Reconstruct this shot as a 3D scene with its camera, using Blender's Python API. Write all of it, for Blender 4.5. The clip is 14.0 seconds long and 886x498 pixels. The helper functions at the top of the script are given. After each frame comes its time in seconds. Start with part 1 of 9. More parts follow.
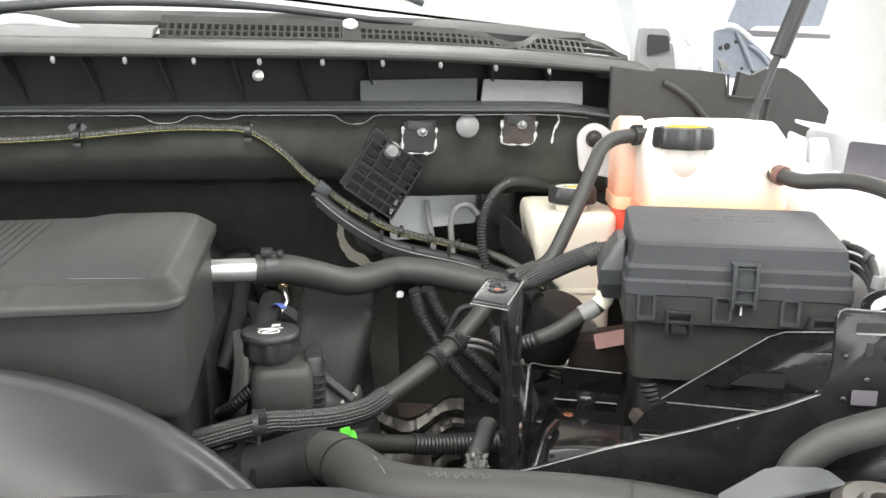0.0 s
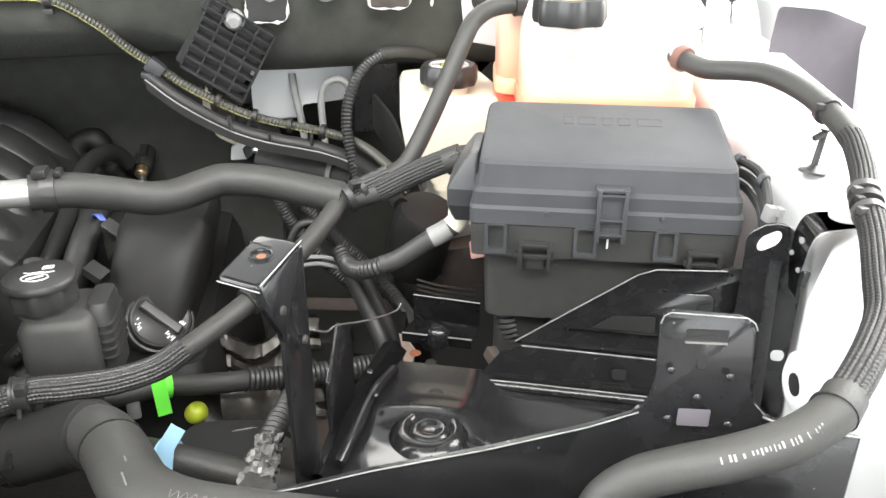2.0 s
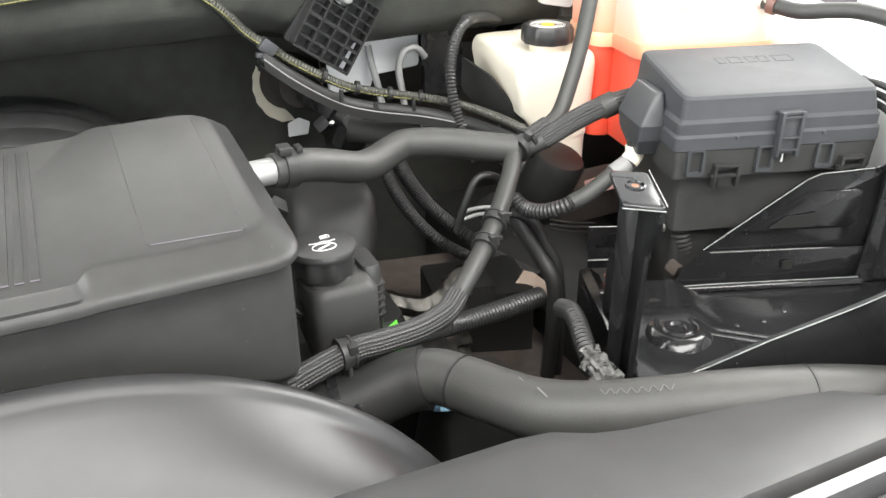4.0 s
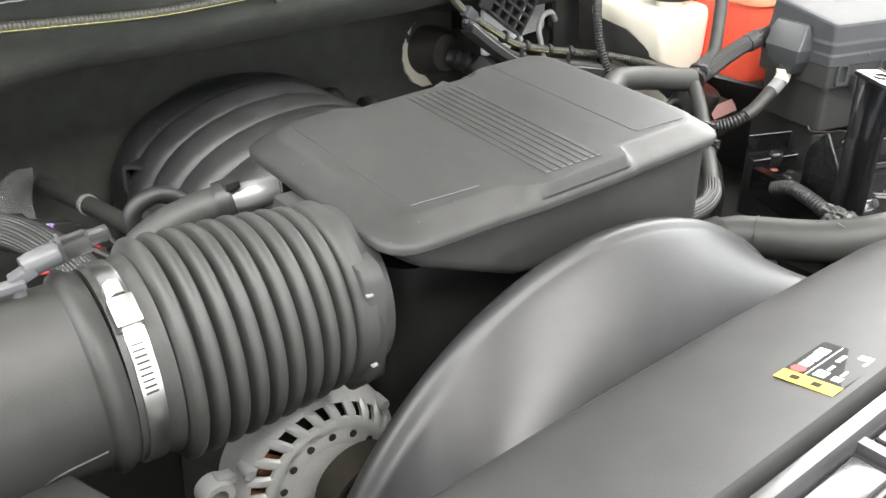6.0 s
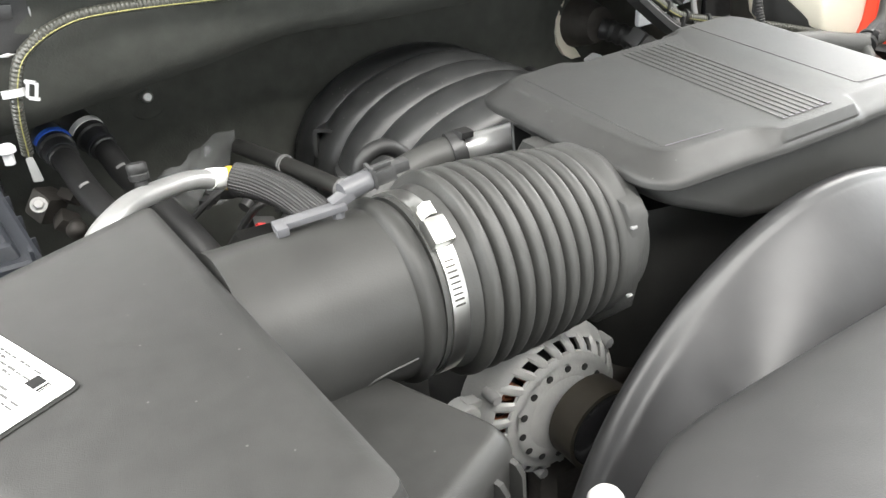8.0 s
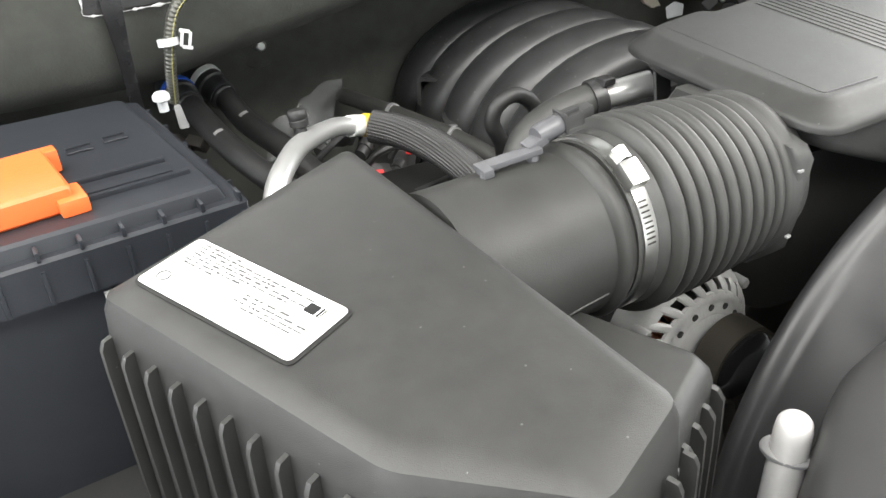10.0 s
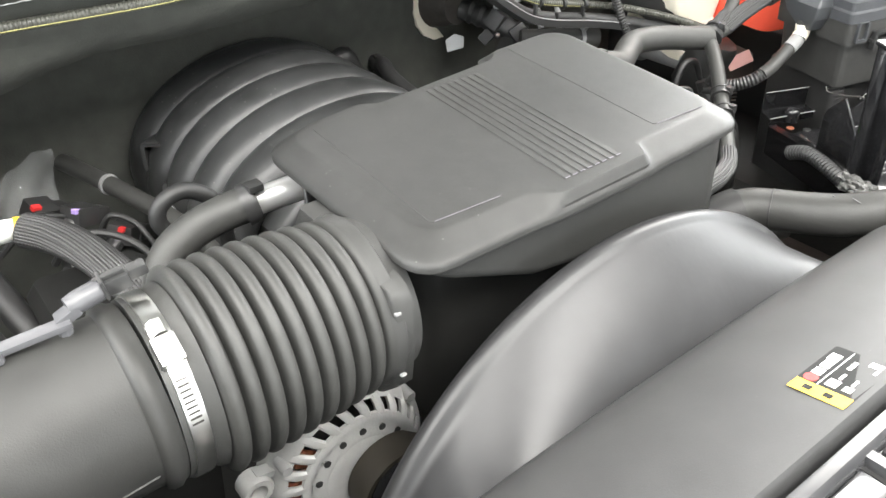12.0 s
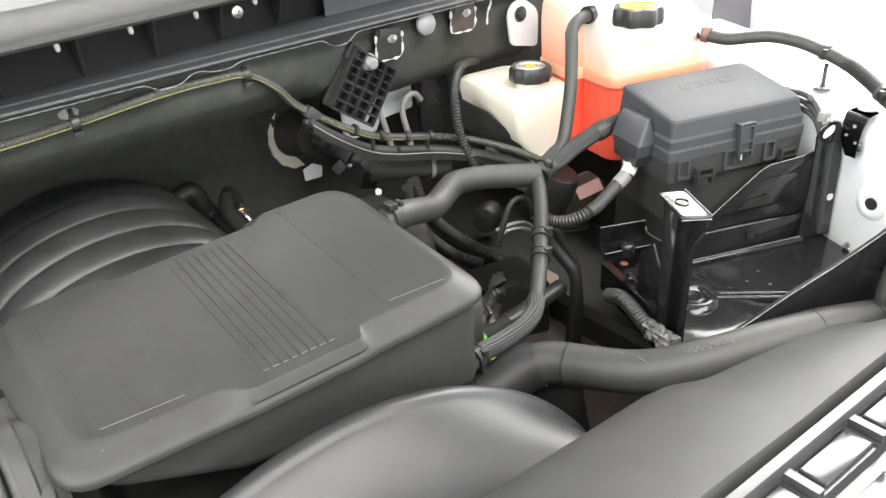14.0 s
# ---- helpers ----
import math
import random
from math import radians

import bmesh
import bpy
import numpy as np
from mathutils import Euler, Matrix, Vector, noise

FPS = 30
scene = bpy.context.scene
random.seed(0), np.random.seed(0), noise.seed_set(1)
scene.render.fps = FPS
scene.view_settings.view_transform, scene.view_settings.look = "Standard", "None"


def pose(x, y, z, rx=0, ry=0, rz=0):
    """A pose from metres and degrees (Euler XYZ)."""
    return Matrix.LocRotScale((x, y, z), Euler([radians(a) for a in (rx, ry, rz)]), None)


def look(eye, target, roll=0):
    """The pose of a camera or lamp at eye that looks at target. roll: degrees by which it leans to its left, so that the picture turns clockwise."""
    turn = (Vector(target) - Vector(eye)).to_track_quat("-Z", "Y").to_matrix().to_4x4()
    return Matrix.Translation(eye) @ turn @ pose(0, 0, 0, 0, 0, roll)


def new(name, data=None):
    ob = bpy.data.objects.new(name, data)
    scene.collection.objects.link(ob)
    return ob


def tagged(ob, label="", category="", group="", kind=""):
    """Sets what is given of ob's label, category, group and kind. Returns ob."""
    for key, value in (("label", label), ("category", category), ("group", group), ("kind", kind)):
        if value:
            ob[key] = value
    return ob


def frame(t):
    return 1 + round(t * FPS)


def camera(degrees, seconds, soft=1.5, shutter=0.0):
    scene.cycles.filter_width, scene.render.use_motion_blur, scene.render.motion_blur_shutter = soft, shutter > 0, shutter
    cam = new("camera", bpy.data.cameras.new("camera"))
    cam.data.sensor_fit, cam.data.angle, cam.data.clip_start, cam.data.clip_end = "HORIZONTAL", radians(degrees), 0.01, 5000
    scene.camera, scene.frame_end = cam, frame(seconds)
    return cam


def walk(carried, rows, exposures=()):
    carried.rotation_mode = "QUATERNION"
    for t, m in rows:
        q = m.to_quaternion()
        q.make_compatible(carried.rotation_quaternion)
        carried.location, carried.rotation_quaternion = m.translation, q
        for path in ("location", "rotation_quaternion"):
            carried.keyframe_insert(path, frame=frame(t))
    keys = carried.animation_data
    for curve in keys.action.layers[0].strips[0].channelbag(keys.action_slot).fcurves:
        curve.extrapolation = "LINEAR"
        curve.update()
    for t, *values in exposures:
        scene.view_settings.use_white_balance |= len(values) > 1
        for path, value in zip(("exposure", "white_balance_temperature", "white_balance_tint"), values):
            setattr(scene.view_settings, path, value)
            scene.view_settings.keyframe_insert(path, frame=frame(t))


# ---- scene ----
cam = camera(57.20, 14.0)
PATH = [
    (0, (0.0010, -0.0050, 1.5010), (0.1360, 0.9610, 1.2805), 0.50),
    (0.5, (0.0680, 0.0480, 1.4900), (0.1985, 1.0052, 1.2316), 0.60),
    (1, (0.1450, 0.1050, 1.5210), (0.2715, 1.0294, 1.1611), 0.60),
    (1.5, (0.1940, 0.1430, 1.5490), (0.3165, 1.0459, 1.1370), 0.40),
    (2, (0.1740, 0.1450, 1.5490), (0.3155, 1.0364, 1.1185), 0.00),
    (2.2, (0.1480, 0.1370, 1.5530), (0.3070, 1.0237, 1.1189), 0.00),
    (4.5, (-0.3440, 0.1950, 1.5680), (0.0836, 0.9707, 1.1039), -0.70),
    (5, (-0.4550, 0.2130, 1.5790), (0.0080, 0.9679, 1.1145), -1.20),
    (5.5, (-0.6220, 0.2060, 1.5910), (-0.1255, 0.9370, 1.1230), -1.30),
    (6, (-0.7560, 0.2220, 1.5760), (-0.2239, 0.9286, 1.1095), -1.20),
    (6.5, (-0.8580, 0.2530, 1.5840), (-0.3109, 0.9426, 1.1094), -0.80),
    (7, (-0.8970, 0.2600, 1.5760), (-0.3510, 0.9495, 1.1000), -1.00),
    (7.5, (-0.9080, 0.2610, 1.5590), (-0.3951, 0.9764, 1.0846), -1.80),
    (8, (-0.9050, 0.2580, 1.5630), (-0.4434, 1.0087, 1.0904), -3.10),
    (8.5, (-0.9580, 0.2870, 1.5620), (-0.5384, 1.0626, 1.0904), -3.60),
    (8.7, (-0.9910, 0.3040, 1.5650), (-0.5828, 1.0838, 1.0903), -3.60),
    (10.8, (-1.0298, 0.2848, 1.5996), (-0.5691, 0.9815, 1.0496), -3.57),
    (11, (-0.9910, 0.2740, 1.6140), (-0.5245, 0.9640, 1.0605), -3.60),
    (11.5, (-0.8790, 0.2690, 1.6330), (-0.4010, 0.9470, 1.0745), -3.20),
    (12, (-0.7480, 0.2470, 1.6490), (-0.2609, 0.9176, 1.0894), -2.80),
    (12.5, (-0.6480, 0.2290, 1.6660), (-0.1671, 0.9008, 1.1026), -2.90),
    (13, (-0.5910, 0.2040, 1.6890), (-0.1086, 0.8874, 1.1411), -3.10),
    (13.5, (-0.5470, 0.1720, 1.7090), (-0.0525, 0.8805, 1.2055), -3.50),
    (14, (-0.5180, 0.1560, 1.7030), (0.0010, 0.8620, 1.2210), -3.50),
]
EXPOSURES = [(0.0, -0.16), (1.0, 0.17), (2.2, 0.33), (4.5, 0.25), (6.0, 0.3), (7.5, 0.28), (8.7, 0.33), (10.8, -0.05), (11.5, 0.42), (12.5, 0.62), (13.2, 0.67), (14.0, 0.1)]
walk(cam, [(t, look(eye, target, roll)) for t, eye, target, roll in PATH], EXPOSURES)


# ---- light and room ----
world = bpy.data.worlds.new("showroom_air")
scene.world = world
world.use_nodes = True
world.node_tree.nodes["Background"].inputs[0].default_value = (0.95, 0.98, 1.0, 1)
world.node_tree.nodes["Background"].inputs[1].default_value = 0.03
scene.view_settings.exposure = 0.0


def area_lamp(name, eye, target, size_x, size_y, watts, color=(1, 0.98, 0.94)):
    data = bpy.data.lights.new(name, "AREA")
    data.shape, data.size, data.size_y, data.energy, data.color = "RECTANGLE", size_x, size_y, watts, color
    ob = new(name, data)
    ob.matrix_world = look(eye, target)
    return ob


area_lamp("ceiling_panel_lamp", (0.3, -1.5, 3.9), (0.3, -1.4, 0), 3.6, 1.6, 270)
area_lamp("ceiling_panel_lamp", (-2.6, 0.8, 3.9), (-2.5, 0.8, 0), 3.0, 3.4, 300)
# unseen lamp on the left wall, sized to brighten the fan hoop
area_lamp("unseen_wall_lamp", (-5.9, 1.2, 2.1), (0, 1.2, 1.8), 8.4, 2.8, 620, (0.94, 0.98, 1.0))
area_lamp("ceiling_panel_lamp", (4.0, 2.1, 3.9), (3.9, 2.1, 0), 3.4, 3.8, 600)
area_lamp("ceiling_panel_lamp", (0.0, 4.6, 3.9), (0, 4.6, 0), 3.6, 1.6, 260)
# unseen lamp on the right wall, added for gloss highlights there
area_lamp("unseen_wall_lamp", (5.9, 2.0, 2.4), (0, 2.0, 1.9), 7.0, 3.0, 480, (0.94, 0.98, 1.0))
# unseen front fill lamp, added to lift surfaces that face forward
area_lamp("unseen_wall_lamp", (0.6, -5.9, 2.2), (0.6, 0, 1.9), 7.0, 2.8, 250, (0.94, 0.98, 1.0))


# ---- materials ----
def mat(name, color, rough=0.5, metal=0.0, var=0.15, scale=60.0, bump=0.1, bump_scale=300.0, spec=0.5, specks=0.0):
    """A surface with two scales of colour change, a fine relief and uneven gloss."""
    m = bpy.data.materials.new(name)
    m.use_nodes = True
    t = m.node_tree
    b = t.nodes["Principled BSDF"]
    co = t.nodes.new("ShaderNodeTexCoord")
    n1 = t.nodes.new("ShaderNodeTexNoise")
    n1.inputs["Scale"].default_value, n1.inputs["Detail"].default_value = scale, 4
    n2 = t.nodes.new("ShaderNodeTexNoise")
    n2.inputs["Scale"].default_value, n2.inputs["Detail"].default_value = scale * 0.12, 3
    mix = t.nodes.new("ShaderNodeMath")
    mix.operation = "ADD"
    ramp = t.nodes.new("ShaderNodeValToRGB")
    lo = tuple(c * (1 - var) for c in color)
    hi = tuple(min(1, c * (1 + var)) for c in color)
    ramp.color_ramp.elements[0].position, ramp.color_ramp.elements[1].position = 0.3, 0.7
    ramp.color_ramp.elements[0].color, ramp.color_ramp.elements[1].color = (*lo, 1), (*hi, 1)
    half = t.nodes.new("ShaderNodeMath")
    half.operation, half.inputs[1].default_value = "MULTIPLY", 0.5
    for n in (n1, n2):
        t.links.new(co.outputs["Object"], n.inputs["Vector"])
    t.links.new(n1.outputs["Fac"], mix.inputs[0])
    t.links.new(n2.outputs["Fac"], mix.inputs[1])
    t.links.new(mix.outputs[0], half.inputs[0])
    t.links.new(half.outputs[0], ramp.inputs[0])
    out = ramp.outputs[0]
    if specks:
        # sparse dust specks
        vo, lt, mx = t.nodes.new("ShaderNodeTexVoronoi"), t.nodes.new("ShaderNodeMath"), t.nodes.new("ShaderNodeMixRGB")
        vo.inputs["Scale"].default_value = 75
        lt.operation, lt.inputs[1].default_value = "LESS_THAN", specks
        t.links.new(co.outputs["Object"], vo.inputs["Vector"])
        t.links.new(vo.outputs["Distance"], lt.inputs[0])
        t.links.new(lt.outputs[0], mx.inputs[0])
        t.links.new(out, mx.inputs[1])
        mx.inputs[2].default_value = (0.085, 0.085, 0.08, 1)
        out = mx.outputs[0]
    t.links.new(out, b.inputs["Base Color"])
    rr = t.nodes.new("ShaderNodeMapRange")
    rr.inputs["To Min"].default_value, rr.inputs["To Max"].default_value = max(0.02, rough - 0.08), min(1, rough + 0.1)
    t.links.new(n2.outputs["Fac"], rr.inputs["Value"])
    t.links.new(rr.outputs[0], b.inputs["Roughness"])
    b.inputs["Metallic"].default_value = metal
    b.inputs["Specular IOR Level"].default_value = spec
    if bump:
        n3 = t.nodes.new("ShaderNodeTexNoise")
        n3.inputs["Scale"].default_value, n3.inputs["Detail"].default_value = bump_scale, 2
        bp = t.nodes.new("ShaderNodeBump")
        bp.inputs["Strength"].default_value, bp.inputs["Distance"].default_value = bump, 0.001
        t.links.new(co.outputs["Object"], n3.inputs["Vector"])
        t.links.new(n3.outputs["Fac"], bp.inputs["Height"])
        t.links.new(bp.outputs[0], b.inputs["Normal"])
    return m


PLASTIC = mat("black_textured_plastic", (0.038, 0.038, 0.0365), 0.48, var=0.2, bump=0.25, bump_scale=1500, spec=0.36, specks=0.05)
PLASTIC_SMOOTH = mat("black_moulded_plastic", (0.027, 0.027, 0.027), 0.36, bump=0.08, bump_scale=600)
PLASTIC_PANEL = mat("fine_grained_black_plastic", (0.0385, 0.0385, 0.0385), 0.5, var=0.2, scale=25, bump=0.12, bump_scale=900, spec=0.38, specks=0.03)
PLASTIC_LID = mat("grained_lid_plastic", (0.027, 0.027, 0.026), 0.42, var=0.25, bump=0.2, bump_scale=1500, spec=0.34, specks=0.05)
PLASTIC_GREY = mat("charcoal_plastic", (0.044, 0.0465, 0.050), 0.42, bump=0.15, bump_scale=1200)
RUBBER = mat("black_rubber", (0.034, 0.034, 0.032), 0.52, bump=0.2, bump_scale=500)
RUBBER_DARK = mat("dark_rubber_sleeve", (0.016, 0.016, 0.016), 0.5, bump=0.3, bump_scale=700)
BLACK_PAINT = mat("gloss_black_painted_steel", (0.014, 0.014, 0.015), 0.14, var=0.4, bump=0.06, bump_scale=45, specks=0.055)
FELT = mat("firewall_insulation_felt", (0.054, 0.056, 0.050), 0.9, var=0.25, scale=40, bump=0.4, bump_scale=400, spec=0.2)
ALU_PALE = mat("pale_cast_aluminium", (0.36, 0.36, 0.35), 0.5, 0.25, var=0.1, bump=0.35, bump_scale=350)
ALU = mat("cast_aluminium", (0.30, 0.30, 0.295), 0.45, 0.3, var=0.12, bump=0.3, bump_scale=350)
ALU_BRIGHT = mat("bright_bare_aluminium", (0.62, 0.61, 0.60), 0.42, 0.35, var=0.1, bump=0.1)
STEEL = mat("zinc_plated_steel", (0.55, 0.55, 0.53), 0.3, 1.0, bump=0.05)
RUST = mat("rust_brown_primer", (0.19, 0.08, 0.04), 0.6, var=0.4, scale=300)
COPPER = mat("lacquered_copper_wire", (0.24, 0.085, 0.045), 0.45, 0.4, var=0.5, scale=250)
WHITE_PAINT = mat("white_car_paint", (0.78, 0.79, 0.8), 0.25, var=0.02, bump=0.0)
PRIMER = mat("white_painted_apron", (0.72, 0.73, 0.74), 0.4, var=0.03, bump=0.05)
ORANGE = mat("orange_plastic", (0.75, 0.13, 0.03), 0.4, var=0.06)
CONCRETE = mat("polished_concrete", (0.2, 0.195, 0.19), 0.35, var=0.12, scale=6, bump=0.1)
WALL = mat("white_wall_paint", (0.55, 0.55, 0.54), 0.7, var=0.02, scale=4, bump=0.05)
PAPER = mat("white_label_paper", (0.75, 0.75, 0.73), 0.5, var=0.03, bump=0)
INK = mat("dark_print", (0.018, 0.018, 0.018), 0.6, bump=0, spec=0.15)
GREY_INK = mat("grey_print", (0.07, 0.07, 0.07), 0.6, bump=0)
YELLOW = mat("yellow_print", (0.8, 0.5, 0.03), 0.5, var=0.05, bump=0)
RED = mat("red_print", (0.6, 0.03, 0.03), 0.5, var=0.05, bump=0)
GREEN = mat("green_tape", (0.15, 0.75, 0.06), 0.5, var=0.08, bump=0)
CREAM = mat("cream_translucent_plastic", (0.78, 0.73, 0.61), 0.4, var=0.06, scale=20, bump=0.05)
PLASTIC_DUSTY = mat("dusty_black_plastic", (0.0268, 0.0274, 0.0274), 0.36, var=0.5, scale=35, bump=0.15, bump_scale=900, specks=0.10)
HOSE_PRINT = mat("faded_hose_print", (0.10, 0.10, 0.10), 0.45)
PLASTIC_PALE = mat("pale_grey_plastic", (0.22, 0.22, 0.22), 0.45)
GREY_GLOSS = mat("glossy_grey_plastic", (0.040, 0.040, 0.042), 0.16, var=0.3, scale=20, bump=0.05, bump_scale=60)
PLASTIC_TUBE = mat("matt_tube_plastic", (0.030, 0.030, 0.0285), 0.47, var=0.25, scale=30, bump=0.12, bump_scale=900, spec=0.32)
GREY_SENSOR = mat("grey_sensor_plastic", (0.075, 0.075, 0.08), 0.32, var=0.15, bump=0.05)
PLASTIC_HOOP = mat("worn_hoop_plastic", (0.025, 0.025, 0.026), 0.38, var=0.35, scale=18, bump=0.08, bump_scale=120, spec=0.42)
BELT = mat("worn_belt_rubber", (0.022, 0.0185, 0.013), 0.6, var=0.3)
BRASS = mat("worn_brass", (0.45, 0.35, 0.20), 0.32, 0.9, var=0.2)
BLUE_WIRE = mat("blue_wire_sheath", (0.05, 0.08, 0.30), 0.45)
CAST_DARK = mat("dark_cast_iron", (0.06, 0.055, 0.05), 0.55, 0.5, var=0.3, bump=0.5, bump_scale=200)
# pale colour standing for light caught on gloss black edges
GLINT = mat("painted_edge_glint", (0.26, 0.26, 0.255), 0.4, 0.5, var=0.5, scale=120)
LIME = mat("yellow_green_plastic", (0.35, 0.42, 0.03), 0.4, var=0.1)
STEEL_BLUE = mat("blue_grey_primed_steel", (0.20, 0.22, 0.26), 0.4, 0.2, var=0.15)
PLASTIC_VIOLET = mat("violet_grey_plastic", (0.115, 0.105, 0.12), 0.5, var=0.1)
BROWN_STEEL = mat("brown_dusty_steel", (0.055, 0.043, 0.037), 0.6, var=0.6, scale=45, bump=0.2)
PRIMER_DIM = mat("light_grey_paint", (0.55, 0.56, 0.57), 0.35, var=0.03)
COOLANT = mat("coolant_filled_plastic", (0.8, 0.10, 0.055), 0.35, var=0.08, scale=15, bump=0.03)
TANK_PINK = mat("tinted_tank_plastic", (0.82, 0.55, 0.42), 0.35, var=0.08, scale=15, bump=0.03)
TANK_EAR = mat("translucent_grey_plastic", (0.5, 0.5, 0.5), 0.35, var=0.05)
BLUE_PAPER = mat("light_blue_paper", (0.35, 0.6, 0.8), 0.6, var=0.05, bump=0)
BLUE_CLIP = mat("blue_plastic_clip", (0.03, 0.12, 0.6), 0.4, bump=0)
VIOLET = mat("violet_plastic", (0.35, 0.25, 0.55), 0.4, bump=0)
TRACER = mat("yellow_tracer", (0.25, 0.235, 0.09), 0.6, bump=0)
BARE_ALU = mat("bare_aluminium_pipe", (0.48, 0.48, 0.475), 0.32, 0.6, var=0.06, bump=0.1)
PLASTIC_BLUE = mat("blue_black_plastic", (0.019, 0.021, 0.0255), 0.45, bump=0.12, bump_scale=900, spec=0.3)
PLASTIC_BLACK = mat("deep_black_plastic", (0.014, 0.014, 0.0135), 0.5, var=0.25, bump=0.2, bump_scale=1200, spec=0.3)
HEATFOIL = mat("grey_heat_foil", (0.11, 0.104, 0.094), 0.30, 0.6, var=0.35, scale=120, bump=0.35, bump_scale=180)
RED_BROWN = mat("red_brown_metal", (0.16, 0.08, 0.065), 0.5, var=0.4, scale=20)
PINK = mat("pink_label", (0.75, 0.42, 0.38), 0.5, var=0.1, bump=0)
BAG = mat("thin_clear_film", (0.8, 0.82, 0.82), 0.12, var=0.02, bump=0)
BAG.node_tree.nodes["Principled BSDF"].inputs["Alpha"].default_value = 0.16
FILM = mat("crumpled_pale_film", (0.09, 0.09, 0.087), 0.2, var=0.3, scale=200, bump=0.3, bump_scale=400)
BOX_LID = mat("satin_charcoal_plastic", (0.046, 0.048, 0.052), 0.58, var=0.2, scale=30, bump=0.2, bump_scale=1200, spec=0.28)
BEIGE = mat("torn_beige_felt", (0.42, 0.33, 0.27), 0.85, var=0.2, bump=0.3)
CLAMP = mat("dull_clamp_steel", (0.10, 0.097, 0.094), 0.35, 0.5, var=0.2)
LOOM = mat("yellowed_loom_conduit", (0.05, 0.05, 0.042), 0.35, var=0.25)
TANK = mat("milky_tank_plastic", (0.8, 0.72, 0.66), 0.35, var=0.05, scale=20, bump=0.05)


def glass(name):
    m = bpy.data.materials.new(name)
    m.use_nodes = True
    b = m.node_tree.nodes["Principled BSDF"]
    b.inputs["Base Color"].default_value = (0.9, 0.95, 0.93, 1)
    b.inputs["Roughness"].default_value, b.inputs["IOR"].default_value, b.inputs["Transmission Weight"].default_value = 0.02, 1.5, 1.0
    return m


GLASS = glass("windscreen_glass")


def show_liquid(m, low, high, color):
    """The liquid that shows through a translucent shell up to its level."""
    t = m.node_tree
    b = t.nodes["Principled BSDF"]
    src = b.inputs["Base Color"].links[0].from_socket
    geo, sep = t.nodes.new("ShaderNodeNewGeometry"), t.nodes.new("ShaderNodeSeparateXYZ")
    rng, mix = t.nodes.new("ShaderNodeMapRange"), t.nodes.new("ShaderNodeMixRGB")
    rng.inputs["From Min"].default_value, rng.inputs["From Max"].default_value = low, high
    t.links.new(geo.outputs["Position"], sep.inputs[0])
    t.links.new(sep.outputs["Z"], rng.inputs["Value"])
    t.links.new(rng.outputs[0], mix.inputs[0])
    mix.inputs[1].default_value = (*color, 1)
    t.links.new(src, mix.inputs[2])
    t.links.new(mix.outputs[0], b.inputs["Base Color"])
    b.inputs["Subsurface Weight"].default_value = 0.25
    b.inputs["Subsurface Radius"].default_value = (0.03, 0.015, 0.01)


show_liquid(TANK, 1.325, 1.385, (0.88, 0.5, 0.3))
show_liquid(TANK_PINK, 1.325, 1.405, (0.85, 0.32, 0.19))


# ---- shape helpers ----
def finish(bm, sharp=40):
    bmesh.ops.recalc_face_normals(bm, faces=bm.faces)
    lim = radians(sharp)
    for e in bm.edges:
        e.smooth = len(e.link_faces) == 2 and e.calc_face_angle(0) < lim
    for f in bm.faces:
        f.smooth = True


def thing(name, base, label, category, group="", kind=""):
    ob = new(name)
    ob.empty_display_size = 0.02
    ob.location = base
    return tagged(ob, label, category, group, kind)


def part(name, bm, material, parent, label="", sharp=40):
    """One mesh object, given in world coordinates, under a thing or a part."""
    finish(bm, sharp)
    me = bpy.data.meshes.new(name)
    bm.to_mesh(me)
    bm.free()
    for m in material if isinstance(material, (list, tuple)) else [material]:
        me.materials.append(m)
    ob = new(name, me)
    if parent is not None:
        ob.parent = parent
        if parent.parent is None:
            ob.matrix_parent_inverse = Matrix.Translation(-Vector(parent.location))
    return tagged(ob, label)


def solid(name, bm, material, label, category, group="", kind="", sharp=40):
    """A thing of one mesh."""
    return tagged(part(name, bm, material, None, sharp=sharp), label, category, group, kind)


def spline(pts, n=8):
    """Points of a smooth curve through pts."""
    p = [Vector(q) for q in pts]
    p = [p[0] * 2 - p[1]] + p + [p[-1] * 2 - p[-2]]
    out = []
    for i in range(1, len(p) - 2):
        for k in range(n):
            t = k / n
            a, b, c, d = p[i - 1], p[i], p[i + 1], p[i + 2]
            out.append(0.5 * ((2 * b) + (c - a) * t + (2 * a - 5 * b + 4 * c - d) * t * t + (3 * b - a - 3 * c + d) * t ** 3))
    return out + [p[-2]]


def resample(path, step):
    out, left = [path[0].copy()], step
    for a, b in zip(path, path[1:]):
        d = (b - a).length
        pos = 0.0
        while d - pos >= left:
            pos += left
            out.append(a.lerp(b, pos / d))
            left = step
        left -= d - pos
    if (out[-1] - path[-1]).length > step * 0.3:
        out.append(path[-1].copy())
    return out


def rings(bm, loops, cap=True, close=True):
    """Skin a run of equal loops of points."""
    vs = [[bm.verts.new(q) for q in loop] for loop in loops]
    n = len(vs[0])
    for a, b in zip(vs, vs[1:]):
        for i in range(n if close else n - 1):
            j = (i + 1) % n
            bm.faces.new((a[i], a[j], b[j], b[i]))
    if cap:
        bm.faces.new(vs[0][::-1])
        bm.faces.new(vs[-1])
    return bm


